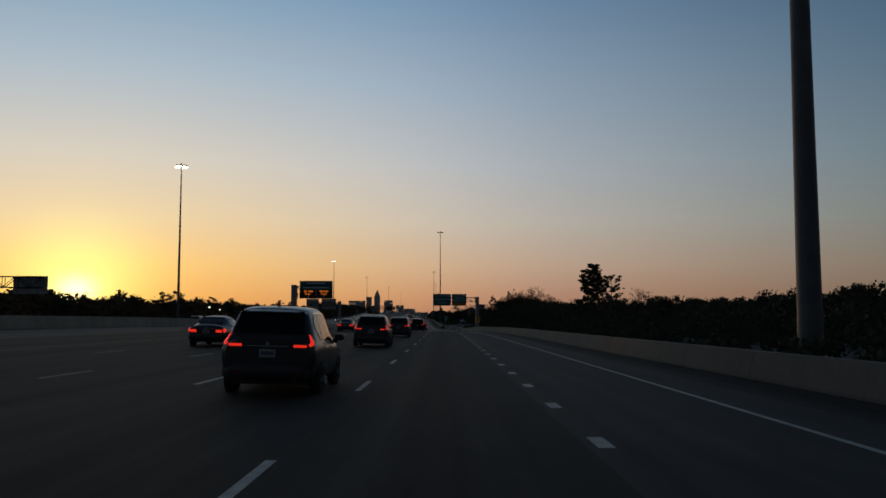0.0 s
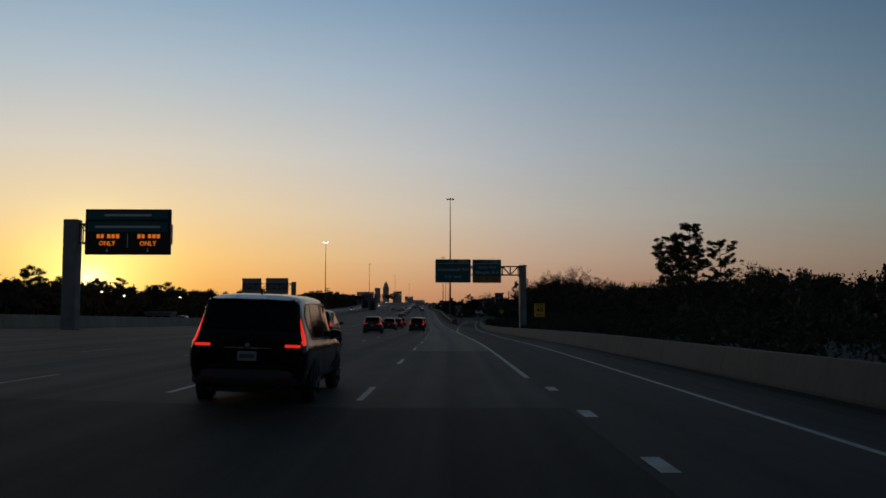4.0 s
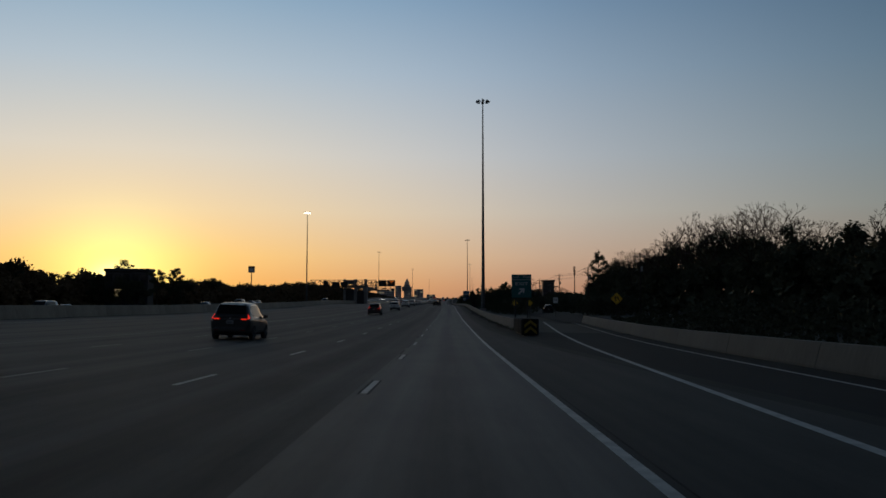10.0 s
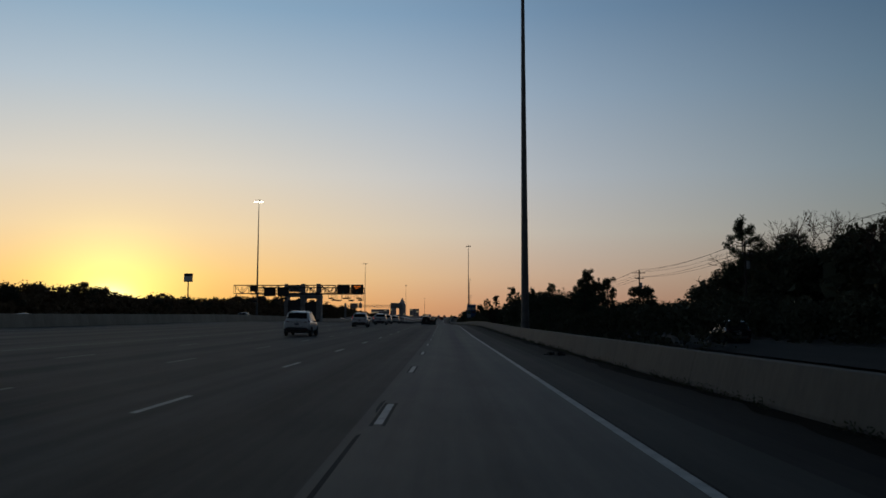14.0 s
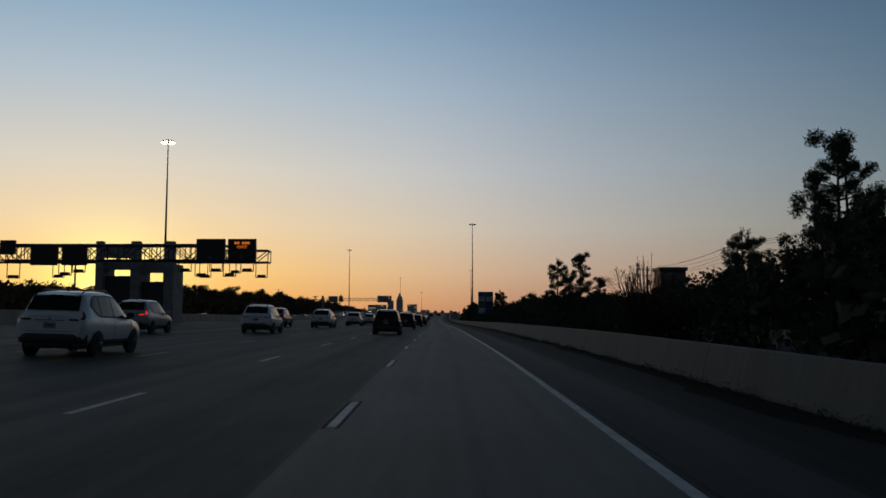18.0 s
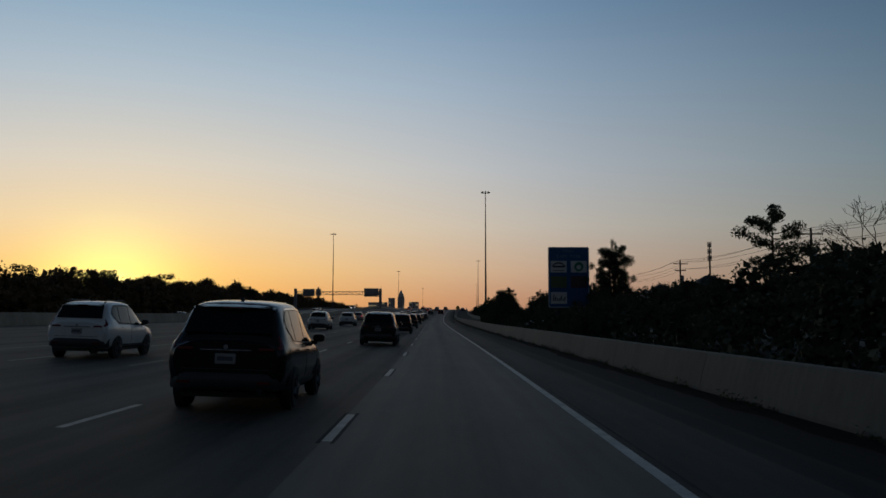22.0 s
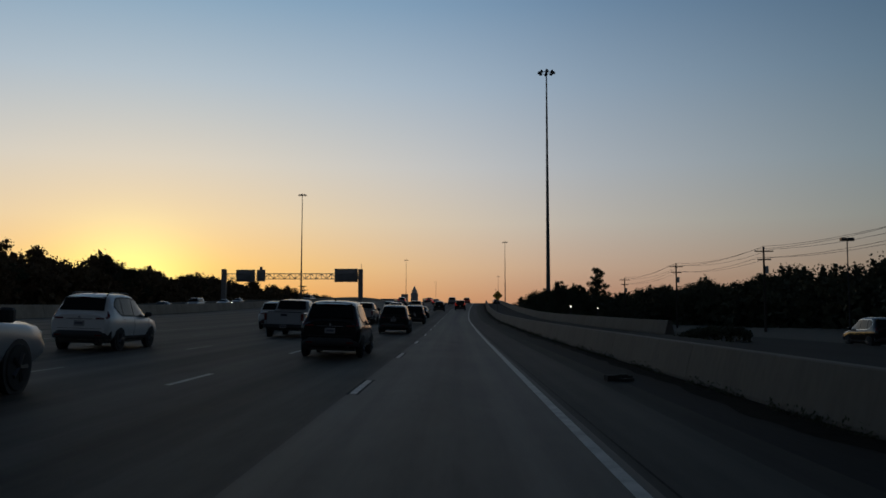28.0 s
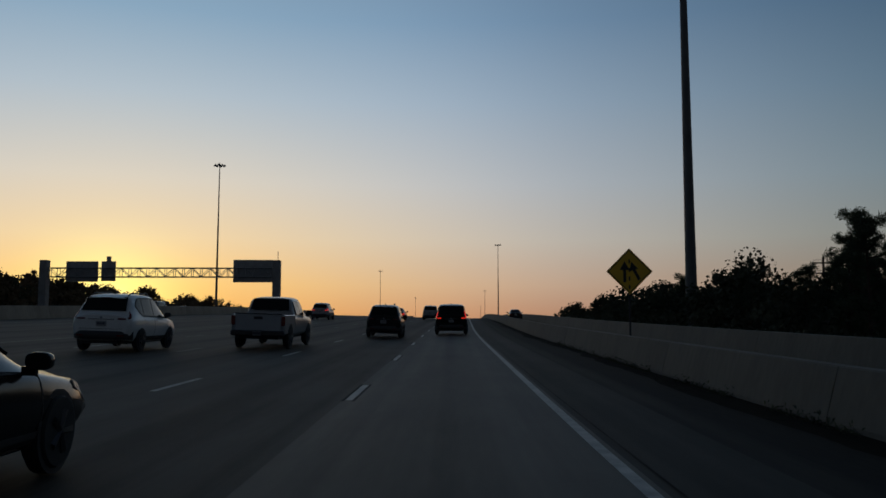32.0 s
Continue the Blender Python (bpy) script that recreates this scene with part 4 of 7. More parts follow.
# the second truss behind, on the portal
tr = thing("toll_gantry", "dark steel toll gantry truss carried by the concrete portal", "toll gantry", pose(0, ty + 10.0, 0))
truss(tr, -44.0, -19.5, 0.1, 7.95, 9.95, depth=1.6, bay=1.75, r=0.08, material=M_DARKSTEEL)
truss(tr, -19.4, -12.55, 0.1, 7.95, 9.3, depth=1.6, bay=1.75, r=0.08, material=M_DARKSTEEL)
for x, d in ((-13.4, 1.7), (-16.4, 1.2), (-19.8, 1.7), (-36.5, 1.7)):
    fr = part("reader_frame", Shape().tube((x - 0.65, 0.8, 7.95), (x - 0.65, 0.8, 7.95 - d), 0.05, sides=6).tube((x + 0.65, 0.8, 7.95), (x + 0.65, 0.8, 7.95 - d), 0.05, sides=6)
              .tube((x - 0.65, 0.8, 7.95 - d), (x + 0.65, 0.8, 7.95 - d), 0.05, sides=6), M_DARKSTEEL, tr)
    part("reader_box", Shape().box(x - 0.45, x + 0.45, 0.55, 1.05, 7.95 - d, 8.25 - d, 0.04), M_TRIM, fr)
ty += 12.0
portal = thing("toll_portal", "massive concrete toll portal with three piers in the median", "building", pose(0, ty, rise(ty)))
PIERS = ((-31.55, -30.75), (-27.65, -26.6), (-23.9, -22.8))
for x0, x1 in PIERS:
    part("pier", Shape().box(x0, x1, -3.2, -2.5, -0.2, 9.8, 0.06), M_COLUMN, portal, "square concrete pier")
    part("pier_wall", Shape().box(x0 + 0.04, x1 - 0.04, -2.48, 0.6, -0.2, 7.3), M_COLUMN, portal)
    for z in (2.2, 4.4, 6.6, 8.2):
        part("pier_groove", Shape().box(x0 - 0.012, x1 + 0.012, -3.212, -2.488, z, z + 0.04), M_WALL, portal)
for (_, x0), (x1, _), top, sill in zip(PIERS[:-1], PIERS[1:], (6.65, 6.3), (5.95, 5.3)):
    x0, x1 = x0 - 0.04, x1 + 0.04
    part("lintel", Shape().prism([(x0, 7.7), (x0, top - 0.3), (x0 + 0.3, top), (x1 - 0.3, top), (x1, top - 0.3), (x1, 7.7)], "y", -2.4, -1.6), M_COLUMN, portal, "concrete lintel between two piers")
    part("infill_wall", Shape().box(x0, x1, -2.2, -1.8, -0.2, sill), M_FACADE_DARK, portal, "dark infill wall")
part("louvre_frame", Shape().box(-30.7, -27.7, -2.9, -2.78, 7.9, 9.5), M_DARKSTEEL, portal)
for k in range(7):
    part("louvre", Shape().box(-30.65, -27.75, -2.96, -2.9, 8.0 + k * 0.2, 8.12 + k * 0.2), M_GALV, portal)

# gantry over the opposing lanes on the overpass
g2y = 1045.0
g2 = thing("overhead_gantry", "steel truss gantry spanning the opposing lanes with bare sign backs", "sign gantry", pose(0, g2y, 0))
g2z = rise(g2y)
for x in (-66.0, -24.2):
    part("column", Shape().box(x - 0.65, x + 0.65, -0.5, 1.1, g2z - 0.3, g2z + 10.4, 0.06), M_COLUMN, g2)
truss(g2, -65.2, -25.0, 0.0, g2z + 7.4, g2z + 9.0, depth=1.2, bay=1.6, r=0.09, material=M_GALV)
for x0, x1, z0, z1 in ((-62.6, -56.8, 6.6, 10.3), (-32.3, -25.2, 6.5, 10.6)):
    q = part("sign_back", Shape().box(x0, x1, 1.35, 1.42, g2z + z0, g2z + z1), M_ALU, g2, "bare aluminium sign back")
    for k in range(5):
        xx = x0 + (x1 - x0) * (k + 0.5) / 5
        part("rib", Shape().box(xx - 0.05, xx + 0.05, 1.22, 1.35, g2z + z0 + 0.1, g2z + z1 - 0.1), M_GALV, q)
part("small_panel", Shape().box(-56.2, -53.6, 1.3, 1.4, g2z + 6.7, g2z + 10.3), M_ALU, g2)
part("sensor_box", Shape().box(-55.3, -54.5, 1.2, 1.5, g2z + 10.3, g2z + 11.2, 0.03), M_GALV, g2)
part("camera_mast", Shape().tube((-24.0, 0.2, g2z + 10.4), (-24.0, 0.2, g2z + 12.0), 0.06), M_GALV, g2)

# ---------------------------------------------------------------- trees
rng = np.random.default_rng(7)


def cards(centres, size, aspect=1.0, seed=1, up=0.0):
    """Small leaf quads turned every way round their centres."""
    r = np.random.default_rng(seed)
    n = len(centres)
    a = r.normal(size=(n, 3))
    a[:, 2] = a[:, 2] * (1 - up) + up * 1.5
    a /= np.linalg.norm(a, axis=1)[:, None]
    b = np.cross(a, r.normal(size=(n, 3)))
    b /= np.linalg.norm(b, axis=1)[:, None]
    s = size * r.uniform(0.6, 1.35, (n, 1))
    u, w = a * s, b * s * aspect
    c = np.asarray(centres)
    return np.stack([c - u - w * 0.7, c + u * 0.2 - w, c + u + w * 0.5, c - u * 0.3 + w], 1).reshape(-1, 3)


def in_ball(n, centre, radii, r, shell=0.35):
    d = r.normal(size=(n, 3))
    d /= np.linalg.norm(d, axis=1)[:, None]
    return np.asarray(centre) + d * (r.uniform(shell, 1.0, (n, 1)) ** 0.6) * np.asarray(radii)


def filling(x, y, foot, top, rad, seed, crown=22, stem=18, most=9.0):
    """The dark inside of foliage: coarse sprays in each crown and down to its foot."""
    r = np.random.default_rng(seed + 500)
    n = len(x)
    k = np.repeat(np.arange(n), crown + stem)
    up = np.tile(np.arange(crown + stem) < crown, n)
    d = r.normal(size=(len(k), 3))
    d /= np.linalg.norm(d, axis=1)[:, None]
    d *= r.uniform(0, 1, (len(k), 1)) ** 0.5 * rad[k][:, None] * 0.62
    mid = np.maximum(top - rad * 0.95, foot + 0.15)
    z = np.where(up, mid[k] + d[:, 2] * 1.1, foot[k] + r.uniform(0, 1, len(k)) * (mid - foot)[k])
    c = np.stack([x[k] + d[:, 0], y[k] + d[:, 1], z], 1)
    return cards(c, np.minimum(most, rad[k] * np.where(up, 0.25, np.where(rad[k] < 1.2, 0.22, 0.34)))[:, None], 0.85, seed + 500)


def limb(sh, a, b, r0, r1, sag=0.0, sides=5, steps=3):
    """A bent, tapered branch."""
    a, b = Vector(a), Vector(b)
    last, lr = a, r0
    for k in range(1, steps + 1):
        f = k / steps
        p = a.lerp(b, f) + Vector((0, 0, sag * math.sin(math.pi * f)))
        rr = r0 + (r1 - r0) * f
        sh.tube(last, p, lr, rr, sides, caps=False)
        last, lr = p, rr


def tall_pine(name, h, seed, spread=3.6, bare=0.5, clumps=26):
    r = np.random.default_rng(seed)
    t = thing(name, "tall pine with a bare trunk and a flat tufted dark crown", "tree")
    wood = Shape()
    lean = r.uniform(-0.04, 0.04, 2) * h
    pts = [Vector((lean[0] * (k / 6) ** 2, lean[1] * (k / 6) ** 2, h * 0.97 * k / 6)) for k in range(7)]
    for k in range(6):
        wood.tube(pts[k], pts[k + 1], 0.26 * (1 - k / 6.6), 0.26 * (1 - (k + 1) / 6.6), 8, caps=False)
    tufts = []
    for k in range(clumps):
        f = bare + (1 - bare) * (k + r.uniform(0, 0.8)) / clumps
        z = f * h
        reach = spread * (0.55 + 0.6 * math.sin(math.pi * min(1, (f - bare) / (1 - bare) * 0.85 + 0.12))) * r.uniform(0.45, 1.0) * (0.35 if f > 0.93 else 1)
        q = r.uniform(0, 2 * math.pi)
        base = Vector((lean[0] * f * f, lean[1] * f * f, z - 0.25 * reach))
        tip = Vector((base.x + reach * math.cos(q), base.y + reach * math.sin(q), z + r.uniform(-0.2, 0.5)))
        limb(wood, base, tip, 0.07, 0.025, -0.15, 4)
        size = r.uniform(0.75, 1.25) * spread / 3.6
        tufts.append(in_ball(230, tip, (size * 0.95, size * 0.95, size * 0.66), r, 0.1))
        if reach > 1.6:
            tufts.append(in_ball(140, base.lerp(tip, 0.6), (size * 0.72, size * 0.72, size * 0.5), r, 0.1))
    part("trunk", wood, M_BARK, t)
    part("crown", quads("crown", cards(np.concatenate(tufts), 0.15, 0.3, seed), M_NEEDLE), None, t)
    return t


def layered_pine(name, h, seed, spread=4.8, bare=0.5, limbs=25):
    """An old pine: bare trunk, long crooked limbs and flat clouds of needles with sky between them."""
    r = np.random.default_rng(seed)
    t = thing(name, "tall old pine with a bare trunk and flat layered needle clouds", "tree")
    wood = Shape()
    bend = r.uniform(-0.5, 0.5, 2)
    pts = [Vector((bend[0] * math.sin(3 * k / 8), bend[1] * math.sin(2.3 * k / 8), h * 0.96 * k / 8)) for k in range(9)]
    for k in range(8):
        wood.tube(pts[k], pts[k + 1], 0.3 * (1 - k / 9.5), 0.3 * (1 - (k + 1) / 9.5), 8, caps=False)
    tufts = []
    q = r.uniform(0, 6.28)
    for k in range(limbs):
        f = bare + (0.98 - bare) * (k + r.uniform(0, 0.5)) / limbs
        u = (f - bare) / (1 - bare)
        q += 2.4 + r.uniform(-0.5, 0.5)
        reach = spread * (0.62 + 0.55 * math.sin(math.pi * min(1.0, u * 0.8 + 0.15))) * r.uniform(0.5, 1.0) * (1.0 - 0.45 * max(0.0, u - 0.75) / 0.25)
        i = min(7, int(f * 8 / 0.96))
        base = pts[i].lerp(pts[i + 1], min(1.0, f * 8 / 0.96 - i))
        tip = base + Vector((reach * math.cos(q), reach * math.sin(q), reach * r.uniform(0.12, 0.5)))
        limb(wood, base, tip, 0.085, 0.03, -0.06 * reach, 5)
        for j in range(8):
            g = r.uniform(0.42, 1.04)
            side = r.uniform(-0.35, 0.35) * reach * g
            p = base.lerp(tip, g) + Vector((-side * math.sin(q), side * math.cos(q), r.uniform(-0.15, 0.75)))
            limb(wood, base.lerp(tip, g * 0.8), p, 0.03, 0.014, 0.0, 3, 1)
            w = r.uniform(0.35, 0.85) * spread / 4.8
            tufts.append(in_ball(int(320 * w * w) + 40, p, (w, w, w * r.uniform(0.45, 0.8)), r, 0.0))
    tufts.append(in_ball(420, pts[8] + Vector((0, 0, h * 0.015)), (1.3, 1.3, 0.6), r, 0.0))
    part("trunk", wood, M_BARK, t)
    part("crown", quads("crown", cards(np.concatenate(tufts), 0.15, 0.25, seed), M_NEEDLE), None, t)
    return t


def young_pine(name, h, seed, spread=2.2, low=0.12):
    """Whorls of rising limbs that end in round needle tufts, with sky between them."""
    r = np.random.default_rng(seed)
    t = thing(name, "young pine with round needle tufts and gaps between its whorls", "tree")
    wood = Shape()
    wood.tube((0, 0, 0), (0.05, 0.03, h * 0.5), 0.1, 0.065, 7, caps=False)
    wood.tube((0.05, 0.03, h * 0.5), (0.02, 0, h * 0.96), 0.065, 0.02, 6, caps=False)
    tufts = [in_ball(110, (0.02, 0, h * 0.95), (0.17, 0.17, 0.36), r, 0.0)]
    f = low
    while f < 0.93:
        reach = spread * (1.05 - f) ** 0.7 * min(1.0, 0.6 + (f - low) * 1.8)
        turn = r.uniform(0, 2 * math.pi)
        arms = r.integers(3, 6)
        for k in range(arms):
            q = turn + 2 * math.pi * (k + r.uniform(-0.3, 0.3)) / arms
            L = reach * r.uniform(0.6, 1.05)
            z0 = f * h + r.uniform(-0.18, 0.18)
            base, tip = Vector((0.03, 0.02, z0)), Vector((L * math.cos(q), L * math.sin(q), z0 + r.uniform(0.25, 0.6) * L))
            limb(wood, base, tip, 0.036, 0.014, -0.08 * L, 4, 2)
            for g, w in ((1.0, r.uniform(0.21, 0.33)), (r.uniform(0.6, 0.78), r.uniform(0.15, 0.27)), (r.uniform(0.35, 0.55), r.uniform(0.1, 0.2))):
                if g < 0.56 and L < 0.8:
                    continue
                p = base.lerp(tip, g) + Vector((r.uniform(-1, 1), r.uniform(-1, 1), r.uniform(-0.1, 0.8))) * 0.22 * g
                tufts.append(in_ball(int(210 * (w / 0.25) ** 1.6), p, (w, w, w * r.uniform(0.75, 1.1)), r, 0.0))
        f += r.uniform(0.085, 0.12)
    part("trunk", wood, M_BARK, t)
    part("crown", quads("crown", cards(np.concatenate(tufts), 0.085, 0.14, seed), M_NEEDLE), None, t)
    return t


def stem_shrub(name, h, seed, wide=1.3, stems=90):
    """A bare brush of many thin upright stems."""
    r = random.Random(seed)
    t = thing(name, "leafless shrub with many thin upright stems", "shrub")
    wood = Shape()
    for k in range(stems):
        q, d = r.uniform(0, 2 * math.pi), r.uniform(0, 1) ** 0.7
        foot = Vector((0.35 * d * wide * math.cos(q), 0.35 * d * wide * math.sin(q), 0))
        top = Vector((d * wide * math.cos(q), d * wide * math.sin(q), h * r.uniform(0.6, 1.0) * (1 - 0.25 * d)))
        limb(wood, foot, top, 0.022, 0.008, 0.1, 3, 3)
        for i in range(3):
            p = foot.lerp(top, r.uniform(0.45, 0.9))
            wood.tube(p, p + Vector((r.uniform(-0.3, 0.3), r.uniform(-0.3, 0.3), r.uniform(0.3, 0.8))), 0.011, 0.006, 3, caps=False)
    part("stems", wood, M_BARK, t)
    return t


def broad_tree(name, h, seed, spread=4.5):
    r = np.random.default_rng(seed)
    t = thing(name, "dark evergreen oak with a dense uneven crown", "tree")
    wood = Shape()
    wood.tube((0, 0, 0), (0.1, 0.05, h * 0.4), 0.24, 0.17, 8, caps=False)
    tufts, hearts = [], []
    for k in range(34):
        q, f = r.uniform(0, 2 * math.pi), r.uniform(0.32, 0.98)
        reach = spread * math.sin(math.pi * (0.12 + 0.8 * f)) ** 0.8 * r.uniform(0.2, 0.95)
        tip = Vector((reach * math.cos(q), reach * math.sin(q), f * h))
        limb(wood, (0, 0, h * min(0.38, f * 0.6)), tip, 0.07, 0.02, 0.2, 4)
        s = r.uniform(0.7, 1.35) * spread / 4.5
        tufts.append(in_ball(150, tip, (s * 1.08, s * 1.08, s * 0.82), r, 0.55))
        hearts.append((tip.x, tip.y, tip.z, s))
    part("trunk", wood, M_BARK, t)
    hx, hy, hz, hs = np.array(hearts).T
    inner = filling(hx, hy, hz - hs, hz + hs * 0.85, hs, seed, 12, 0)
    part("crown", quads("crown", np.concatenate([cards(np.concatenate(tufts), 0.12, 0.6, seed), inner]), M_LEAF), None, t)
    return t


def bare_tree(name, h, seed, spread=1.0):
    r = random.Random(seed)
    t = thing(name, "leafless winter tree with fine spreading twigs", "tree")
    wood, twigs = Shape(), Shape()

    def grow(a, d, length, rad, depth):
        b = a + d * length
        mid = a.lerp(b, 0.5) + Vector((r.uniform(-1, 1), r.uniform(-1, 1), r.uniform(-0.5, 0.5))) * length * 0.07
        target = wood if depth > 3 else twigs
        target.tube(a, mid, rad, rad * 0.85, 6 if depth > 3 else 3, caps=False)
        target.tube(mid, b, rad * 0.85, rad * 0.65, 6 if depth > 3 else 3, caps=False)
        if depth == 0:
            return
        for k in range(3 if depth in (6, 5, 3, 2) else 2):
            nd = (d + Vector((r.uniform(-1, 1), r.uniform(-1, 1), r.uniform(-0.45, 0.6))) * 0.9 * spread).normalized()
            grow(b, nd, length * r.uniform(0.6, 0.8), max(0.022, rad * 0.64), depth - 1)

    grow(Vector((0, 0, 0)), Vector((r.uniform(-0.05, 0.05), r.uniform(-0.05, 0.05), 1)).normalized(), h * 0.34, 0.2, 6)
    part("trunk", wood, M_BARK, t)
    part("crown", twigs, M_BARK, t, "bare twigs")
    return t


def put(proto, x, y, scale=1.0, turn=0.0, sink=0.5, z=None, used={}):
    """The prototype itself goes to its first place, and copies to the others."""
    first = used.setdefault(proto.name, scale)
    m = Matrix.Translation((x, y, (level(y) - sink) if z is None else z)) @ pose(0, 0, 0, 0, 0, turn)
    if first is scale and not proto.get("stands"):
        proto["stands"] = True
        proto.matrix_world = m @ Matrix.Scale(scale, 4)
        return proto
    return copy_thing(proto, m @ Matrix.Scale(scale / first, 4))


P1, P2, P3 = tall_pine("pine_tree", 15.0, 1), tall_pine("pine_tree", 14.0, 2, 3.0, 0.42, 24), tall_pine("pine_tree", 12.0, 3, 3.2, 0.5, 20)
P4, P5 = layered_pine("pine_tree", 23.4, 41), layered_pine("pine_tree", 23.0, 43, 4.9, 0.46, 27)
Y1, Y2 = young_pine("young_pine", 6.3, 4, 1.95), young_pine("young_pine", 6.0, 5, 1.75)
Y5 = young_pine("young_pine", 7.3, 20, 2.9, 0.2)
Y3, Y4 = young_pine("young_pine", 4.95, 16, 1.75, 0.36), young_pine("young_pine", 5.05, 18, 1.45, 0.4)
O1, O2, O3 = broad_tree("oak_tree", 9.0, 6), broad_tree("oak_tree", 8.0, 8, 4.0), broad_tree("oak_tree", 10.0, 9, 4.2)
B1, B2 = bare_tree("bare_tree", 12.5, 10), bare_tree("bare_tree", 11.0, 12, 1.15)

R = random.Random(5)
# the pine group beside the exit lane
for x, y, p, s in ((63.1, 301.4, P4, 0.99), (72.9, 347.0, P5, 1.05), (69.6, 343.0, P4, 0.93), (68.4, 297.1, P5, 0.82), (69.5, 321.0, P5, 0.86), (60.0, 334.0, O3, 1.0), (84.2, 316.9, B1, 1.2), (88.0, 322.0, B2, 1.25)):
    put(p, x, y, s, R.uniform(0, 360))
# the belt beyond the frontage road
y = -30.0
while y < 545:
    x = R.uniform(50, 66) + (y > 330) * 2
    h = float(np.interp(y, [-30, 150, 250, 340, 378, 433, 500, 530, 545], [6.6, 7.2, 9.5, 11.5, 12.5, 15.5, 13.8, 14.5, 12.0]))
    kind = R.random()
    if y > 330 and kind < 0.4:
        put(R.choice((B1, B2)), x, y, h / 12 * R.uniform(0.85, 1.08), R.uniform(0, 360))
    elif kind < 0.16:
        put(R.choice((P2, P3)), x, y, h / 13 * R.uniform(0.75, 1.0), R.uniform(0, 360))
    elif kind < 0.28:
        put(R.choice((B1, B2)), x, y, h / 12.5 * R.uniform(0.7, 0.95), R.uniform(0, 360))
    else:
        put(R.choice((O1, O2, O3)), x, y, h / 9.3 * R.uniform(0.75, 0.98) * (0.8 if 350 < y < 480 else 1.0), R.uniform(0, 360))
    y += R.uniform(4.2, 6.6)
for x, y, p, sc in ((59.0, 433.2, B1, 1.52), (50.0, 421.0, B2, 1.36), (52.0, 404.0, B1, 1.2), (55.0, 394.0, B2, 1.0), (57.0, 446.0, B2, 1.45), (51.0, 438.0, B1, 1.4), (60.0, 386.0, B1, 1.1), (55.0, 372.0, B2, 1.0), (52.0, 456.0, B1, 1.3), (53.0, 468.0, B2, 1.05), (50.0, 481.0, B1, 0.95), (55.0, 492.0, B2, 0.8), (52.0, 505.0, B1, 1.15), (57.0, 498.0, B2, 1.1), (50.0, 516.0, B2, 1.05), (62.0, 420.0, B1, 1.42)):
    put(p, x, y, sc, R.uniform(0, 360))
put(Y2, 47.6, 514.6, 2.7, 90)
put(O3, 51.0, 508.0, 1.25, 20)
# young pines and oaks close behind the barrier
for x, y, p, s in ((17.2, 571.2, Y1, 0.98), (15.3, 569.2, Y2, 0.98), (19.6, 576.5, Y1, 0.75), (18.4, 676.6, Y5, 1.0), (18.7, 676.9, Y2, 1.18), (18.1, 676.2, Y1, 1.02), (19.8, 683.0, Y2, 0.95), (35.0, 691.3, P3, 0.92), (47.5, 695.0, B1, 1.0), (18.5, 541.0, Y2, 0.85), (17.2, 530.0, Y1, 1.0), (17.6, 530.5, Y5, 0.84), (22.9, 524.6, Y5, 0.9), (25.3, 512.5, Y5, 0.95), (18.9, 541.4, Y5, 0.7), (19.2, 518.2, Y5, 0.82), (18.8, 517.7, Y2, 1.02), (22.5, 524.0, Y1, 1.05), (25.0, 512.0, Y2, 1.15), (21.0, 536.0, Y2, 1.0), (28.0, 520.0, O2, 0.8), (27.0, 534.0, O1, 0.65),
                   (14.1, 722.8, Y3, 1.0), (14.6, 718.4, Y4, 1.0), (16.5, 704.0, Y2, 0.77), (14.6, 737.7, Y1, 0.7), (13.5, 746.1, Y2, 0.8), (16.2, 744.0, Y1, 0.66), (21.7, 922.5, Y1, 1.18), (24.5, 927.0, Y2, 1.1), (27.0, 934.0, Y1, 1.15),
                   (22.5, 938.0, Y2, 1.0), (19.5, 946.0, Y1, 0.9), (26.0, 948.0, Y2, 1.2), (17.0, 452.0, Y1, 0.7), (18.5, 470.0, Y2, 0.95), (20.0, 478.0, Y1, 1.0), (17.5, 486.0, Y2, 0.7), (23.5, 471.0, O2, 0.55), (25.5, 932.0, Y2, 1.3), (26.5, 939.5, Y1, 1.1), (23.0, 952.0, Y1, 1.15), (31.5, 943.1, Y1, 1.7), (31.2, 943.6, Y2, 1.66), (31.9, 943.8, Y5, 1.2)):
    put(p, x, y, s, R.uniform(0, 360), 0.35)
S1 = stem_shrub("bare_shrub", 4.6, 14)
put(S1, 15.1, 542.0, 1.0, 40)
put(S1, 16.4, 543.5, 0.86, 170)
for x, y, p, sc in ((-65.0, 483.0, O2, 0.85), (-69.5, 485.0, O1, 0.9), (-74.0, 484.0, O3, 0.85), (-62.5, 489.0, P3, 0.8), (-61.8, 500.0, P2, 0.72), (-63.5, 508.0, O1, 0.7)):
    put(p, x, y, sc, R.uniform(0, 360))
# beyond the frontage road further on
y = 545.0
while y < 1000:
    x = R.uniform(60, 88)
    put(R.choice((O1, O2, O3, B2, O2)), x, y, R.uniform(0.6, 0.85) * (1.0 if y < 780 else 1.25), R.uniform(0, 360))
    y += R.uniform(6, 11)
y = 980.0
while y < 2300:
    put(R.choice((O1, O3, O2)) if y < 1150 else R.choice((O1, O3, P2, P3, O2)), line_x(y) + R.uniform(34, 60), y, R.uniform(0.6, 0.9), R.uniform(0, 360))
    y += R.uniform(12, 24)
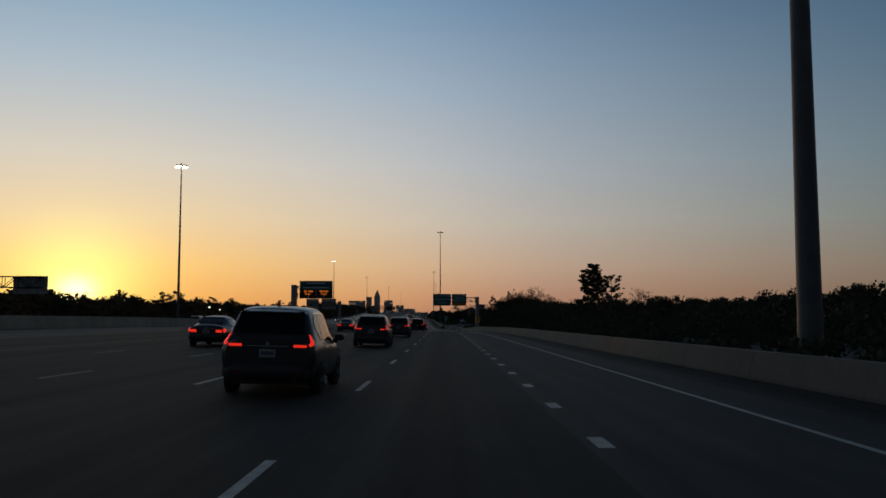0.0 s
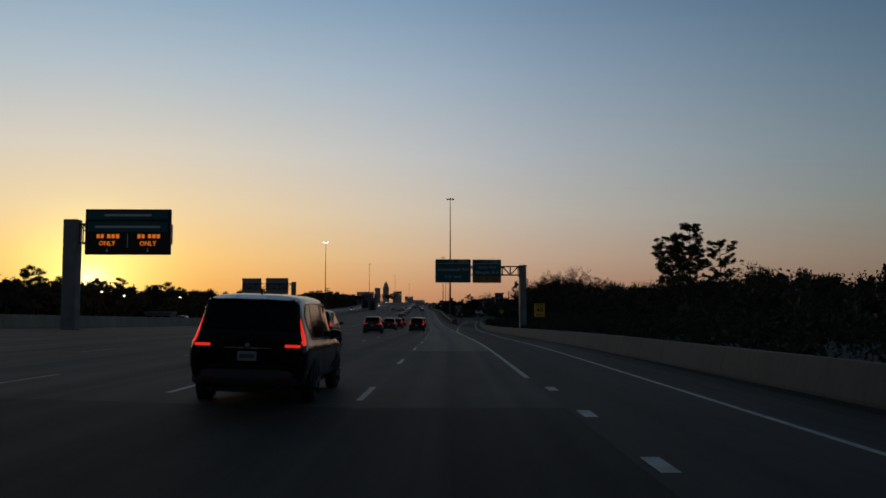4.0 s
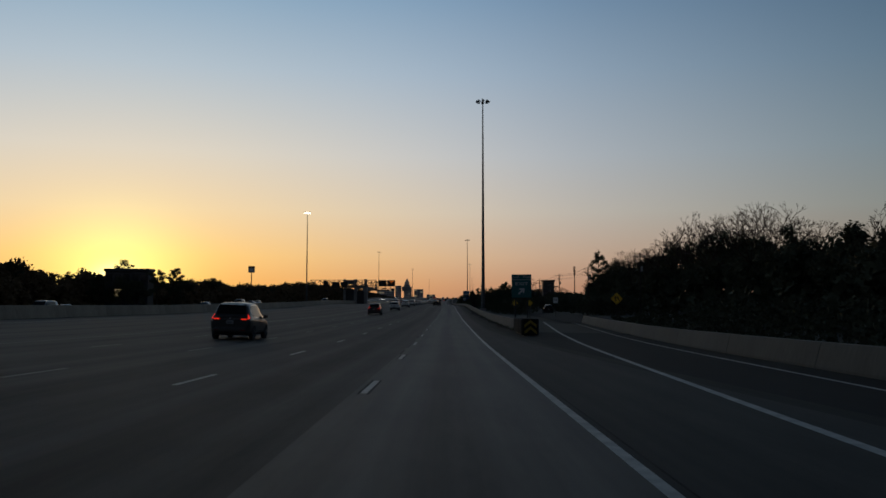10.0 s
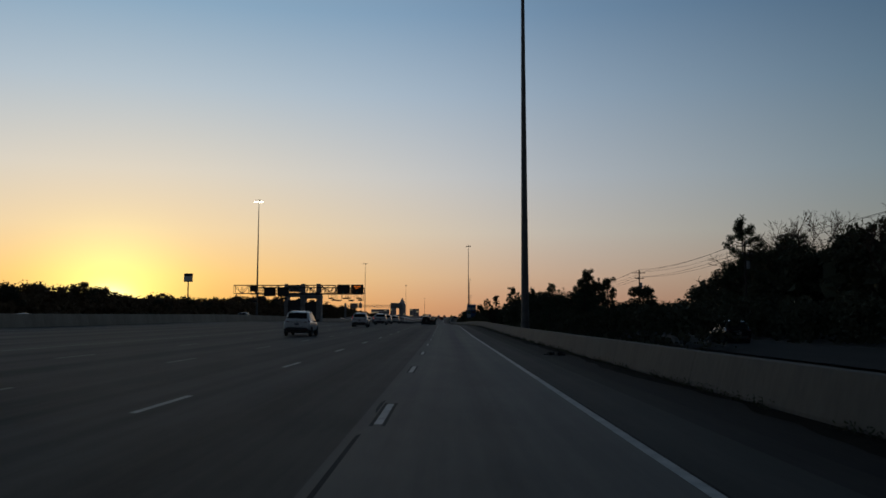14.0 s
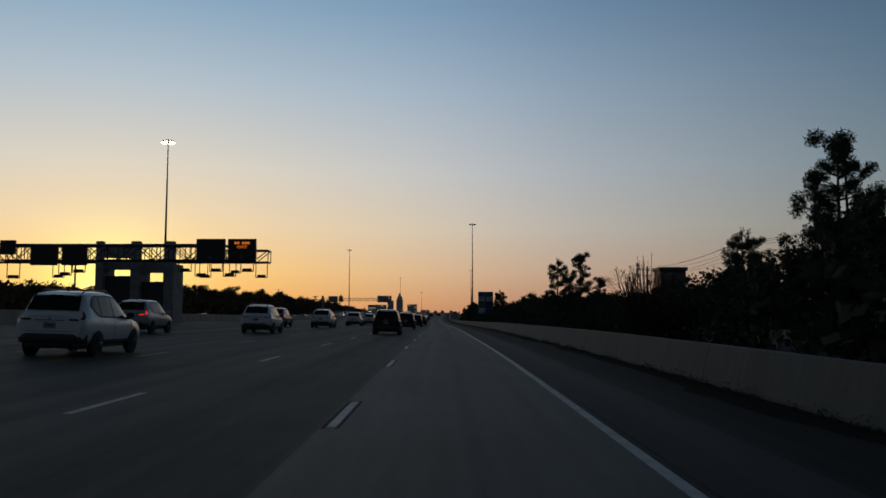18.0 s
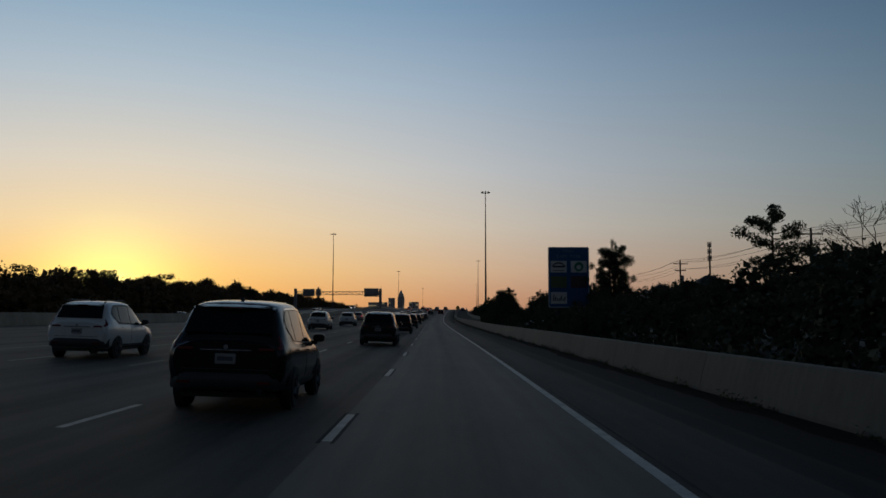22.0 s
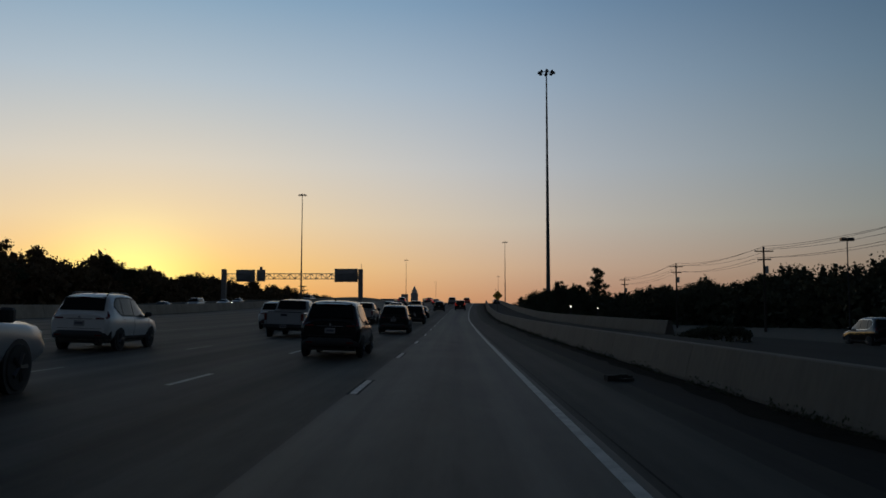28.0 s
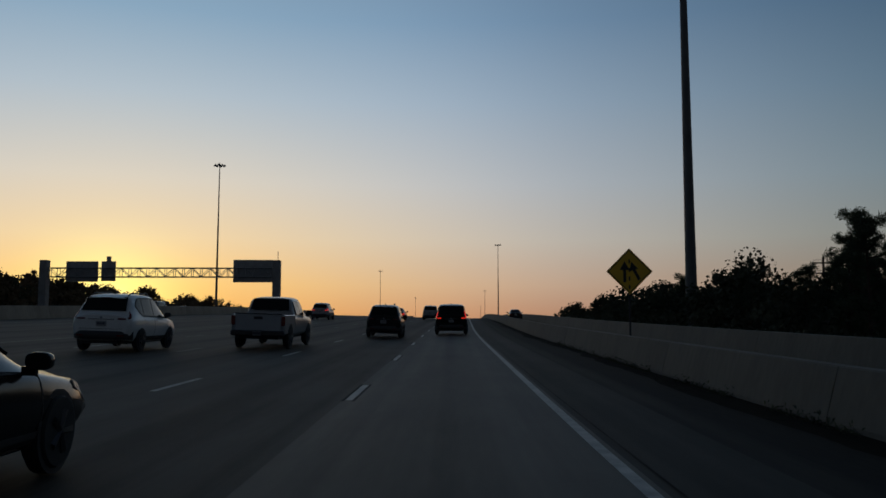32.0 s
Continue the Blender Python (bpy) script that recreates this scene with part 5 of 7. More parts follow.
# the far side of the freeway
y = 70.0
while y < 1500:
    h = float(np.interp(y, [70, 170, 250, 336, 430, 540, 640, 720, 815, 955, 1100, 1500], [8.2, 8.2, 9.8, 12.8, 12.2, 11.0, 11.5, 13.5, 15.0, 17.5, 16.5, 14.5]))
    x = line_x(y) - R.uniform(83, 100)
    k = R.random()
    p = R.choice((P1, P2, P3)) if k < (0.7 if 290 < y < 560 else 0.55 if y < 290 else 0.25) else R.choice((B1, B2)) if k < 0.32 and y > 560 else R.choice((O1, O2, O3))
    tall = {True: 11.5 if p in (P1, P2, P3) else 16.0, False: 9.3}[p in (P1, P2, P3, B1, B2)]
    low = 640 < y < 745
    if low and p in (P1, P2, P3):
        p, tall = O2, 9.3
    put(p, x, y, h / tall * R.uniform(0.7, 0.96) * (0.8 if low or (y > 560 and p in (P1, P2, P3)) else 1.0), R.uniform(0, 360))
    y += R.uniform(8.0, 12.0)


def thicket(name, label, y0, y1, place, deep, height, count, size, seed, material=None, clump=1.3, base=level, even=0.74, dense=0.55):
    """Undergrowth that nobody could count: loose leaves in rounded crowns side by side, filled below."""
    r = np.random.default_rng(seed)
    n = max(40, int((y1 - y0) * deep * 2 / (clump * clump) * dense))
    cy, co = r.uniform(y0, y1, n), r.uniform(-deep, deep, n)
    top = np.array([height(y) * (0.84 + 0.3 * noise.noise((y / (clump * 6), o * 0.2, seed))) for y, o in zip(cy, co)]) * r.uniform(even, 1.04, n) * np.sqrt(np.maximum(0.3, 1 - (co / deep) ** 2 * 0.6))
    rad = clump * r.uniform(0.6, 1.3, n) * np.clip(top / 4, 0.5, 1.0)
    cx = np.array([place(y) for y in cy]) + co
    cz = np.interp(cy, GY, LEVEL) - 0.4
    k = r.integers(0, n, count)
    d = r.normal(size=(count, 3))
    d[:, 2] = np.abs(d[:, 2]) * np.where(r.uniform(0, 1, count) < 0.72, 1.0, -1.0)
    d /= np.linalg.norm(d, axis=1)[:, None]
    d *= r.uniform(0.5, 1.05, (count, 1)) * rad[k][:, None]
    z = np.maximum(top[k] - rad[k] + d[:, 2], r.uniform(0.0, 0.7, count) * top[k])
    c = np.stack([cx[k] + d[:, 0], cy[k] + d[:, 1], cz[k] + z], 1)
    fine = (36, 24) if 1.0 < clump < 1.5 else (10, 7) if clump > 3.5 else (20, 14)
    inner = filling(cx, cy, cz - 0.1, cz + top, rad, seed, *fine, 0.22 if clump < 1.8 else 9.0)
    ob = new(name, quads(name, np.concatenate([cards(c, size * 0.58, 0.75, seed), inner]), material or M_LEAF))
    return tagged(ob, label, "undergrowth", kind="stuff")


def right_bank(y):
    return float(np.interp(y, [-30, 150, 250, 340, 378, 433, 500, 530, 560], [6.8, 7.8, 11.0, 12.8, 13.5, 16.8, 15.5, 14.0, 8.0]))


thicket("undergrowth_right", "dense dark woodland edge beyond the frontage road", -60, 560, lambda y: 57.0, 9.0, right_bank, 180000, 0.29, 21, clump=2.0)
thicket("undergrowth_front", "low dark shrubs behind the barrier of the exit lane", -60, 400, lambda y: 40.0, 6.0, lambda y: 4.4, 26000, 0.24, 22, clump=1.6)
thicket("hedge_right", "dark roadside bushes behind the barrier", 498, 765, lambda y: line_x(y) + 14.5, 4.6,
        lambda y: float(np.interp(y, [498, 505, 512, 518, 530, 538, 552, 565, 580, 596, 612, 626, 634, 643, 665, 684, 692, 704, 711, 714, 718, 765], [0.8, 2.6, 5.4, 6.3, 6.0, 5.2, 3.9, 3.7, 4.2, 4.5, 5.0, 5.8, 5.2, 4.5, 4.2, 4.2, 5.3, 5.4, 4.6, 2.6, 0.6, 0.4])), 220000, 0.1, 23, clump=0.85, even=0.84)
thicket("hedge_far", "dark trees and bushes beyond the frontage road", 545, 1130, lambda y: 70.0, 12.0, lambda y: float(np.interp(y, [545, 700, 800, 860, 1000, 1130], [5.8, 6.4, 9.4, 12.0, 13.6, 13.6])), 130000, 0.33, 24, clump=2.2)
thicket("bushes_by_mast", "dark bushes round the foot of the mast", 915, 985, lambda y: 26.0, 8.0, lambda y: float(np.interp(y, [915, 928, 942], [3.6, 5.4, 8.8])), 70000, 0.17, 25, clump=1.3)
thicket("woods_by_overpass", "dark trees below the overpass approach", 975, 1110, lambda y: line_x(y) + 27, 9.0, lambda y: 10.0, 34000, 0.3, 31, clump=2.0)
thicket("bushes_by_gore", "dark bushes beside the frontage road", 446, 512, lambda y: 20.5, 4.0, lambda y: 3.5, 16000, 0.13, 26, clump=0.9)
thicket("trees_by_frontage", "low dark trees beyond the frontage road", 440, 565, lambda y: 38.0, 6.0, lambda y: 5.2, 30000, 0.2, 34, clump=1.4)
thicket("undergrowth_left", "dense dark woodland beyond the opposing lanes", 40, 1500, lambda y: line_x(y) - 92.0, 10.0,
        lambda y: float(np.interp(y, [40, 170, 250, 336, 430, 540, 640, 720, 815, 955, 1100, 1500], [10.3, 10.8, 11.9, 13.0, 12.0, 10.9, 10.8, 12.0, 14.4, 18.6, 19.0, 15.5])), 200000, 0.41, 27, M_GLARE_LEAF, clump=2.6, even=0.9, dense=1.1)
thicket("far_woods_right", "far dark woods beside the freeway", 1000, 2500, lambda y: line_x(y) + 46, 14.0, lambda y: 7.0, 30000, 0.8, 28, clump=4.0)
thicket("far_woods_left", "far dark woods beyond the freeway", 1500, 3200, lambda y: line_x(y) - 95, 20.0, lambda y: 11.0, 24000, 1.1, 29, clump=5.0)

# ---------------------------------------------------------------- utility poles
POLES = [440.0, 498.0, 553.0, 610.0, 655.0, 700.0, 746.0, 792.0, 839.0, 885.3, 927.0, 972.0]


def pole_top(y):
    return float(np.interp(y, [440, 610, 885, 927, 972], [9.3, 10.5, 12.0, 12.7, 12.5]))


def utility_pole(y):
    base = level(y) - 0.4
    h = pole_top(y) - base
    t = thing("utility_pole", "dark wooden utility pole with two crossarms", "utility pole", pose(42.0, y, base), "utility poles along the frontage road")
    part("pole", Shape().tube((0, 0, 0), (0, 0, h), 0.17, 0.11, 8), M_WOODPOLE, t)
    for dz, w in ((0.55, 1.1), (1.55, 0.8)):
        arm = part("crossarm", Shape().box(-w, w, -0.17, -0.06, h - dz - 0.06, h - dz + 0.06), M_WOODPOLE, t)
        for x in (-w + 0.08, -0.35, 0.35, w - 0.08):
            part("insulator", Shape().tube((x, -0.11, h - dz + 0.06), (x, -0.11, h - dz + 0.24), 0.045, 0.03, 6), M_UNLIT, arm)
    part("transformer", Shape().tube((0.3, 0, h - 3.2), (0.3, 0, h - 2.3), 0.24, sides=10), M_GALV, t)
    return t


for y in POLES:
    utility_pole(y)
for k, (dx, dz) in enumerate(((-1.0, -0.3), (1.0, -0.3), (0.0, 0.05), (-0.7, -1.3), (0.7, -1.3))):
    wire = Shape()
    for a, b in zip(POLES[:-1], POLES[1:]):
        prev = None
        for i in range(9):
            f = i / 8
            p = (42.0 + dx, a + (b - a) * f - 0.11, pole_top(a) * (1 - f) + pole_top(b) * f + dz - 1.0 * 4 * f * (1 - f) * 0.7)
            if prev:
                wire.tube(prev, p, 0.022, sides=3, caps=False)
            prev = p
    tagged(part("power_line", wire, M_WIRE), "thin sagging power line between the poles", "cable", "power lines")

def pole_light(x, y, top, lit=False, w=0.16):
    base = level(y) - 0.4
    t = thing("parking_lot_light", "lit lamp on a slim pole, for lot lights and car headlights" if lit else "square parking lot light on a tall pole", "street lamp", pose(x, y, base))
    h = top - base
    part("pole", Shape().tube((0, 0, 0), (0, 0, h), 0.1, 0.07, 8), M_DARKSTEEL, t)
    for s in (0,) if lit else (-1, 1):
        w = w if lit else 0.38
        part("luminaire", Shape().box(s * 0.45 - w, s * 0.45 + w, -0.3, 0.3, h - w * 0.75, h + w * 0.75 if lit else h + 0.12, 0.02), M_LAMP if lit else M_DARKSTEEL, t)


pole_light(55.5, 893.3, 13.7)
pole_light(46.5, 614.0, 8.3)
pole_light(52.0, 640.0, 8.5)
for x, y, z in ((-75.0, 324.0, 5.6), (-74.0, 337.0, 4.8), (-74.5, 391.0, 5.2)):
    pole_light(x, y, z, True)

# Two added pole lamps stand in for car headlights beside the ramp.
pole_light(21.5, 905.0, level(905) + 2.9, True, 0.05)
pole_light(25.6, 907.0, level(907) + 2.65, True, 0.05)


def transmission_tower(x, y, top):
    base = level(min(y, 4900)) - 0.4
    h = top - base
    t = thing("transmission_tower", "far lattice transmission tower with wide crossarms", "transmission tower", pose(x, y, base), "transmission towers beyond the woods")
    k = h / 26.0
    for a, b in ((-1, -1), (1, -1), (1, 1), (-1, 1)):
        part("leg", Shape().tube((a * 2.4 * k, b * 2.4 * k, 0), (a * 0.7 * k, b * 0.7 * k, h), 0.14 * k, 0.1 * k, 5), M_DARKSTEEL, t)
    for i in range(9):
        f0, f1 = i / 9, (i + 1) / 9
        w0, w1 = (2.4 - 1.7 * f0) * k, (2.4 - 1.7 * f1) * k
        sh = Shape()
        for side in (-1, 1):
            sh.tube((-w0, side * w0, f0 * h), (w1, side * w1, f1 * h), 0.07 * k, sides=4).tube((w0, side * w0, f0 * h), (-w1, side * w1, f1 * h), 0.07 * k, sides=4)
        part("bracing", sh, M_DARKSTEEL, t)
    for z, w in ((h - 0.4 * k, 3.6 * k), (h - 3.2 * k, 4.6 * k)):
        part("crossarm", Shape().prism([(-w, z), (-0.7 * k, z - 0.5 * k), (0.7 * k, z - 0.5 * k), (w, z), (0.7 * k, z + 0.35 * k), (-0.7 * k, z + 0.35 * k)], "y", -0.3 * k, 0.3 * k), M_DARKSTEEL, t)
    return t


transmission_tower(-143.2, 1278.0, 26.0)
transmission_tower(-187.4, 1855.0, 45.0)

# tall square sign on a pole beyond the opposing lanes
t = thing("pole_sign", "tall square advertising sign on a single pole", "sign", pose(-102.4, 767.6, level(767) - 0.4))
part("pole", Shape().tube((0, 0, 0), (0, 0, 18.5), 0.3, 0.25, 10), M_DARKSTEEL, t)
part("sign_box", Shape().box(-1.8, 1.8, -0.3, 0.3, 18.2, 21.8, 0.06), M_FACADE_DARK, t, "plain square sign box")
part("sign_face", Shape().box(-1.6, 1.6, -0.32, -0.3, 18.5, 20.6), M_WHITE, t)

# ---------------------------------------------------------------- buildings
def block(name, label, x, y, w, d, h, z, floors, bays, material, lit=0.0, seed=0, turn=0.0, roof=None):
    r = random.Random(seed)
    t = thing(name, label, "building", pose(x, y, z, 0, 0, turn))
    part("wall", Shape().box(-w / 2, w / 2, 0, d, 0, h), material, t)
    part("roof", Shape().box(-w / 2 - 0.3, w / 2 + 0.3, -0.3, d + 0.3, h - 0.1, h + 0.6, 0.08), roof or material, t)
    fh, bw = h / floors, w / bays
    for i in range(floors):
        for j in range(bays):
            x0, z0 = -w / 2 + j * bw + bw * 0.15, i * fh + fh * 0.3
            part("window", Shape().box(x0, x0 + bw * 0.7, -0.1, 0.02, z0, z0 + fh * 0.5), M_PANE_LIT if r.random() < lit else M_PANE, t)
    return t


# the far cluster of towers
SKYX, SKYY = -186.0, 4560.0
tower = block("office_tower", "far stepped office tower with a pointed top", SKYX, SKYY, 30, 30, 116, 2, 14, 4, M_FACADE, 0.1, 1)
part("upper_stage", Shape().box(-11, 11, 4, 26, 116, 130), M_FACADE, tower)
part("spire", Shape().rings([[(-8, 7, 130), (8, 7, 130), (8, 23, 130), (-8, 23, 130)], [(-2, 13, 146), (2, 13, 146), (2, 17, 146), (-2, 17, 146)]], True), M_FACADE, tower)
for x, w, h, fl in ((-108, 86, 92, 9), (-45, 28, 112, 12), (57, 45, 94, 10), (118, 42, 68, 7), (-190, 56, 60, 6), (170, 60, 50, 5)):
    block("office_building", "far office building on the horizon", SKYX + x, SKYY + 40, w, 30, h, 2, fl, max(3, int(w / 12)), M_FACADE, 0.12, int(w))
block("commercial_building", "dark flat-roofed building behind trees", 54.2, 684.0, 5.2, 5, 12.0, 0, 4, 2, M_FACADE_DARK, 0.0, 4)
block("low_building", "low dark flat-roofed building among trees", -70.5, 491.0, 10.4, 4, 10.9, -2.6, 3, 5, M_FACADE_DARK, 0.05, 5)
block("warehouse", "low pale shed beyond the opposing lanes", -73.0, 363.0, 7.5, 5, 3.0, -2.9, 1, 3, M_COLUMN, 0.1, 6)
def hipped_house(x, y, z, k):
    t = thing("house", "small dark house with a hipped shingle roof", "house", pose(x, y, z))
    part("wall", Shape().box(-3.2 * k, 3.2 * k, -4 * k, 4 * k, 0, 3.8 * k), M_FACADE_DARK, t)
    part("roof", Shape().add([(-3.9 * k, -4.7 * k, 3.75 * k), (3.9 * k, -4.7 * k, 3.75 * k), (3.9 * k, 4.7 * k, 3.75 * k), (-3.9 * k, 4.7 * k, 3.75 * k), (-0.4 * k, 0, 6.2 * k), (0.4 * k, 0, 6.2 * k)],
                             [(3, 2, 1, 0), (0, 1, 5, 4), (1, 2, 5), (2, 3, 4, 5), (3, 0, 4)]), M_ROOF, t)
    for a in (-2, 0, 2):
        part("window", Shape().box((a - 0.6) * k, (a + 0.6) * k, -4 * k - 0.06, -4 * k + 0.02, 1.0 * k, 2.2 * k), M_PANE, t)


# small houses behind the bushes
hipped_house(34.0, 706.0, 0.6, 1.0)
hipped_house(58.2, 822.0, 1.6, 1.52)
shop = block("shop_building", "low flat-roofed shop across the frontage road", 30.6, 775.0, 4.6, 5, 3.2, 1.5, 1, 2, M_FACADE_DARK, 0.0, 8)
part("fascia", Shape().box(-2.4, 2.4, -0.45, -0.31, 2.6, 3.1, 0.03), M_COLUMN, shop, "pale fascia board")

# mast with antennas behind the houses
t = thing("antenna_mast", "slim dark mast with stacked panel antennas", "antenna mast", pose(102.2, 927.4, level(927) - 0.4))
part("pole", Shape().tube((0, 0, 0), (0, 0, 28.6), 0.45, 0.26, 12), M_DARKSTEEL, t)
for z in (23.2, 25.6, 28.0):
    part("antenna_ring", Shape().tube((0, 0, z - 0.12), (0, 0, z + 0.12), 0.5, sides=10), M_DARKSTEEL, t)
    for q in range(6):
        a = radians(60 * q + 15)
        part("antenna", Shape().box(0.62 * math.cos(a) - 0.15, 0.62 * math.cos(a) + 0.15, 0.62 * math.sin(a) - 0.15, 0.62 * math.sin(a) + 0.15, z - 0.95, z + 0.95, 0.03), M_DARKSTEEL, t)

# Shrubs added only to black out the paler ground between barrier and woods.
thicket("verge_shrubs", "added low shrubs that black out the verge behind the exit barrier", -60, 372, lambda y: line_x(y) + ramp_wall(y) + 10.5, 9.5, lambda y: 2.2, 50000, 0.16, 33, clump=0.9, dense=0.3)
thicket("bushes_by_sign", "low dark bushes at the foot of the services sign", 668, 679, lambda y: 15.4, 1.5, lambda y: 2.7, 12000, 0.1, 39, clump=0.8, even=0.85, dense=1.0)
thicket("lot_bushes", "dark bushes and low trees round the parking lot", 752, 830, lambda y: 37.0 + (y - 752) * 0.1, 5.0, lambda y: float(np.interp(y, [752, 762, 775, 830], [4.8, 4.2, 4.4, 5.0])), 30000, 0.17, 38, clump=1.3)
thicket("hedge_by_ramp", "dark roadside bushes between the barrier and the frontage road", 735, 782, lambda y: line_x(y) + float(np.interp(y, [735, 748, 760], [9.9, 10.8, 13.7])), 2.2,
        lambda y: float(np.interp(y, [735, 737, 746, 753, 759, 766, 772, 778, 782], [2.4, 3.5, 4.0, 4.8, 5.2, 6.8, 7.8, 7.2, 4.4])), 34000, 0.11, 36, clump=0.9, even=0.85, dense=0.9)
thicket("shrub_by_ramp", "dense black shrub at the end of the ramp barrier", 837, 841, lambda y: 22.2, 2.1, lambda y: 1.35, 5000, 0.09, 35, clump=0.7, even=0.92, dense=2.0)
# weeds along the foot of the barriers
r_ = np.random.default_rng(41)
spots = []
for y in r_.uniform(345, 930, 26000):
    if noise.noise((y * 0.35, 7.0, 1.0)) + 0.5 * noise.noise((y * 1.7, 2.0, 1.0)) > -0.05:
        h = 0.02 + 0.17 * r_.uniform(0, 1) ** 3
        spots += [(line_x(y) + 6.82 + r_.uniform(-0.14, 0.05), y + r_.uniform(-0.1, 0.1), rise(y) + h * k) for k in (0.3, 0.9)]
tagged(new("weeds", quads("weeds", cards(np.array(spots), 0.035, 0.3, 42), M_LEAF)), "dark weeds growing at the foot of the barrier", "weeds", kind="stuff")

# ---------------------------------------------------------------- vehicles
def paint(name, c, rough=0.3, coat=0.35):
    m = mat(name, c, rough, 0.0, var=0.08, scale=3.0, spec=0.5 if coat > 0.2 else 0.25)
    b = m.node_tree.nodes["Principled BSDF"]
    b.inputs["Coat Weight"].default_value, b.inputs["Coat Roughness"].default_value = coat, 0.1
    return m


PAINTS = {"white": paint("white_paint", (0.72, 0.72, 0.7)), "silver": paint("silver_paint", (0.33, 0.34, 0.35)), "grey": paint("grey_paint", (0.04, 0.042, 0.045), 0.3, 0.15),
          "black": paint("black_paint", (0.012, 0.012, 0.013), 0.18, 0.08), "red": paint("dark_red_paint", (0.16, 0.015, 0.012)), "blue": paint("dark_blue_paint", (0.02, 0.035, 0.08))}

# stations from the tail to the nose: y, underside, waist, top, half width low, at the waist, at the top
CROSSOVER = [(0.0, 0.42, 1.0, 1.08, 0.76, 0.80, 0.70), (0.11, 0.32, 1.03, 1.16, 0.875, 0.895, 0.75), (0.48, 0.26, 1.05, 1.66, 0.92, 0.925, 0.665), (0.95, 0.23, 1.04, 1.735, 0.925, 0.93, 0.675), (1.9, 0.22, 1.02, 1.75, 0.925, 0.935, 0.68),
             (2.5, 0.22, 1.0, 1.685, 0.925, 0.935, 0.66), (3.45, 0.22, 0.98, 1.1, 0.925, 0.925, 0.73), (4.2, 0.25, 0.88, 0.96, 0.89, 0.86, 0.70), (4.5, 0.32, 0.74, 0.82, 0.82, 0.78, 0.64), (4.6, 0.4, 0.64, 0.68, 0.7, 0.68, 0.55)]
BOXY = [(0.0, 0.45, 1.05, 1.16, 0.88, 0.92, 0.80), (0.08, 0.34, 1.06, 1.2, 0.94, 0.96, 0.81), (0.30, 0.30, 1.08, 1.80, 0.97, 0.98, 0.76), (0.9, 0.28, 1.08, 1.87, 0.98, 0.98, 0.77), (2.4, 0.28, 1.06, 1.88, 0.98, 0.98, 0.77),
        (3.0, 0.28, 1.05, 1.82, 0.98, 0.98, 0.76), (3.75, 0.28, 1.05, 1.18, 0.98, 0.97, 0.82), (4.7, 0.3, 0.98, 1.08, 0.96, 0.94, 0.80), (4.98, 0.36, 0.84, 0.92, 0.9, 0.88, 0.74), (5.05, 0.45, 0.74, 0.78, 0.8, 0.78, 0.66)]
SALOON = [(0.0, 0.42, 0.80, 0.90, 0.74, 0.78, 0.62), (0.12, 0.30, 0.86, 0.99, 0.84, 0.84, 0.66), (0.62, 0.22, 0.90, 1.06, 0.90, 0.88, 0.64), (1.35, 0.2, 0.92, 1.39, 0.91, 0.90, 0.57), (2.1, 0.2, 0.91, 1.44, 0.91, 0.905, 0.58),
          (2.6, 0.2, 0.90, 1.39, 0.91, 0.905, 0.57), (3.45, 0.2, 0.87, 0.98, 0.91, 0.89, 0.66), (4.3, 0.22, 0.76, 0.84, 0.88, 0.84, 0.64), (4.65, 0.3, 0.62, 0.70, 0.78, 0.74, 0.56), (4.75, 0.38, 0.54, 0.58, 0.66, 0.64, 0.5)]


def half_profile(st):
    """From the sill over the shoulder and the waist to the roof's middle."""
    y, zb, zs, zt, wl, wb, wt = st
    return [(wl * 0.84, zb), (wl * 0.97, zb + 0.12), (max(wl, wb) + 0.018, zb + (zs - zb) * 0.52), (wb + 0.012, zs - 0.11), (wb - 0.04, zs), (wt + 0.02, zt - 0.075), (wt * 0.84, zt - 0.018), (wt * 0.42, zt + 0.006)]


def section(st):
    half = half_profile(st)
    ring = half + [(-x, z) for x, z in reversed(half)]
    cut = []
    for (x0, z0), (x1, z1) in zip(ring, ring[1:] + ring[:1]):
        d = math.hypot(x1 - x0, z1 - z0)
        k = min(0.3, 0.05 / max(d, 1e-6))
        cut += [(x0 + (x1 - x0) * k, z0 + (z1 - z0) * k), (x1 + (x0 - x1) * k, z1 + (z0 - z1) * k)]
    return [(x, st[0], z) for x, z in cut]


def skin(sts, y, k):
    """A point of the body's side: y along it, k from 0 at the sill to 7 at the roof's middle."""
    ys = [q[0] for q in sts]
    half = half_profile([y] + [float(np.interp(y, ys, [q[i] for q in sts])) for i in range(1, 7)])
    i = min(int(k), 6)
    (x0, z0), (x1, z1) = half[i], half[i + 1]
    return x0 + (x1 - x0) * (k - i), y, z0 + (z1 - z0) * (k - i)


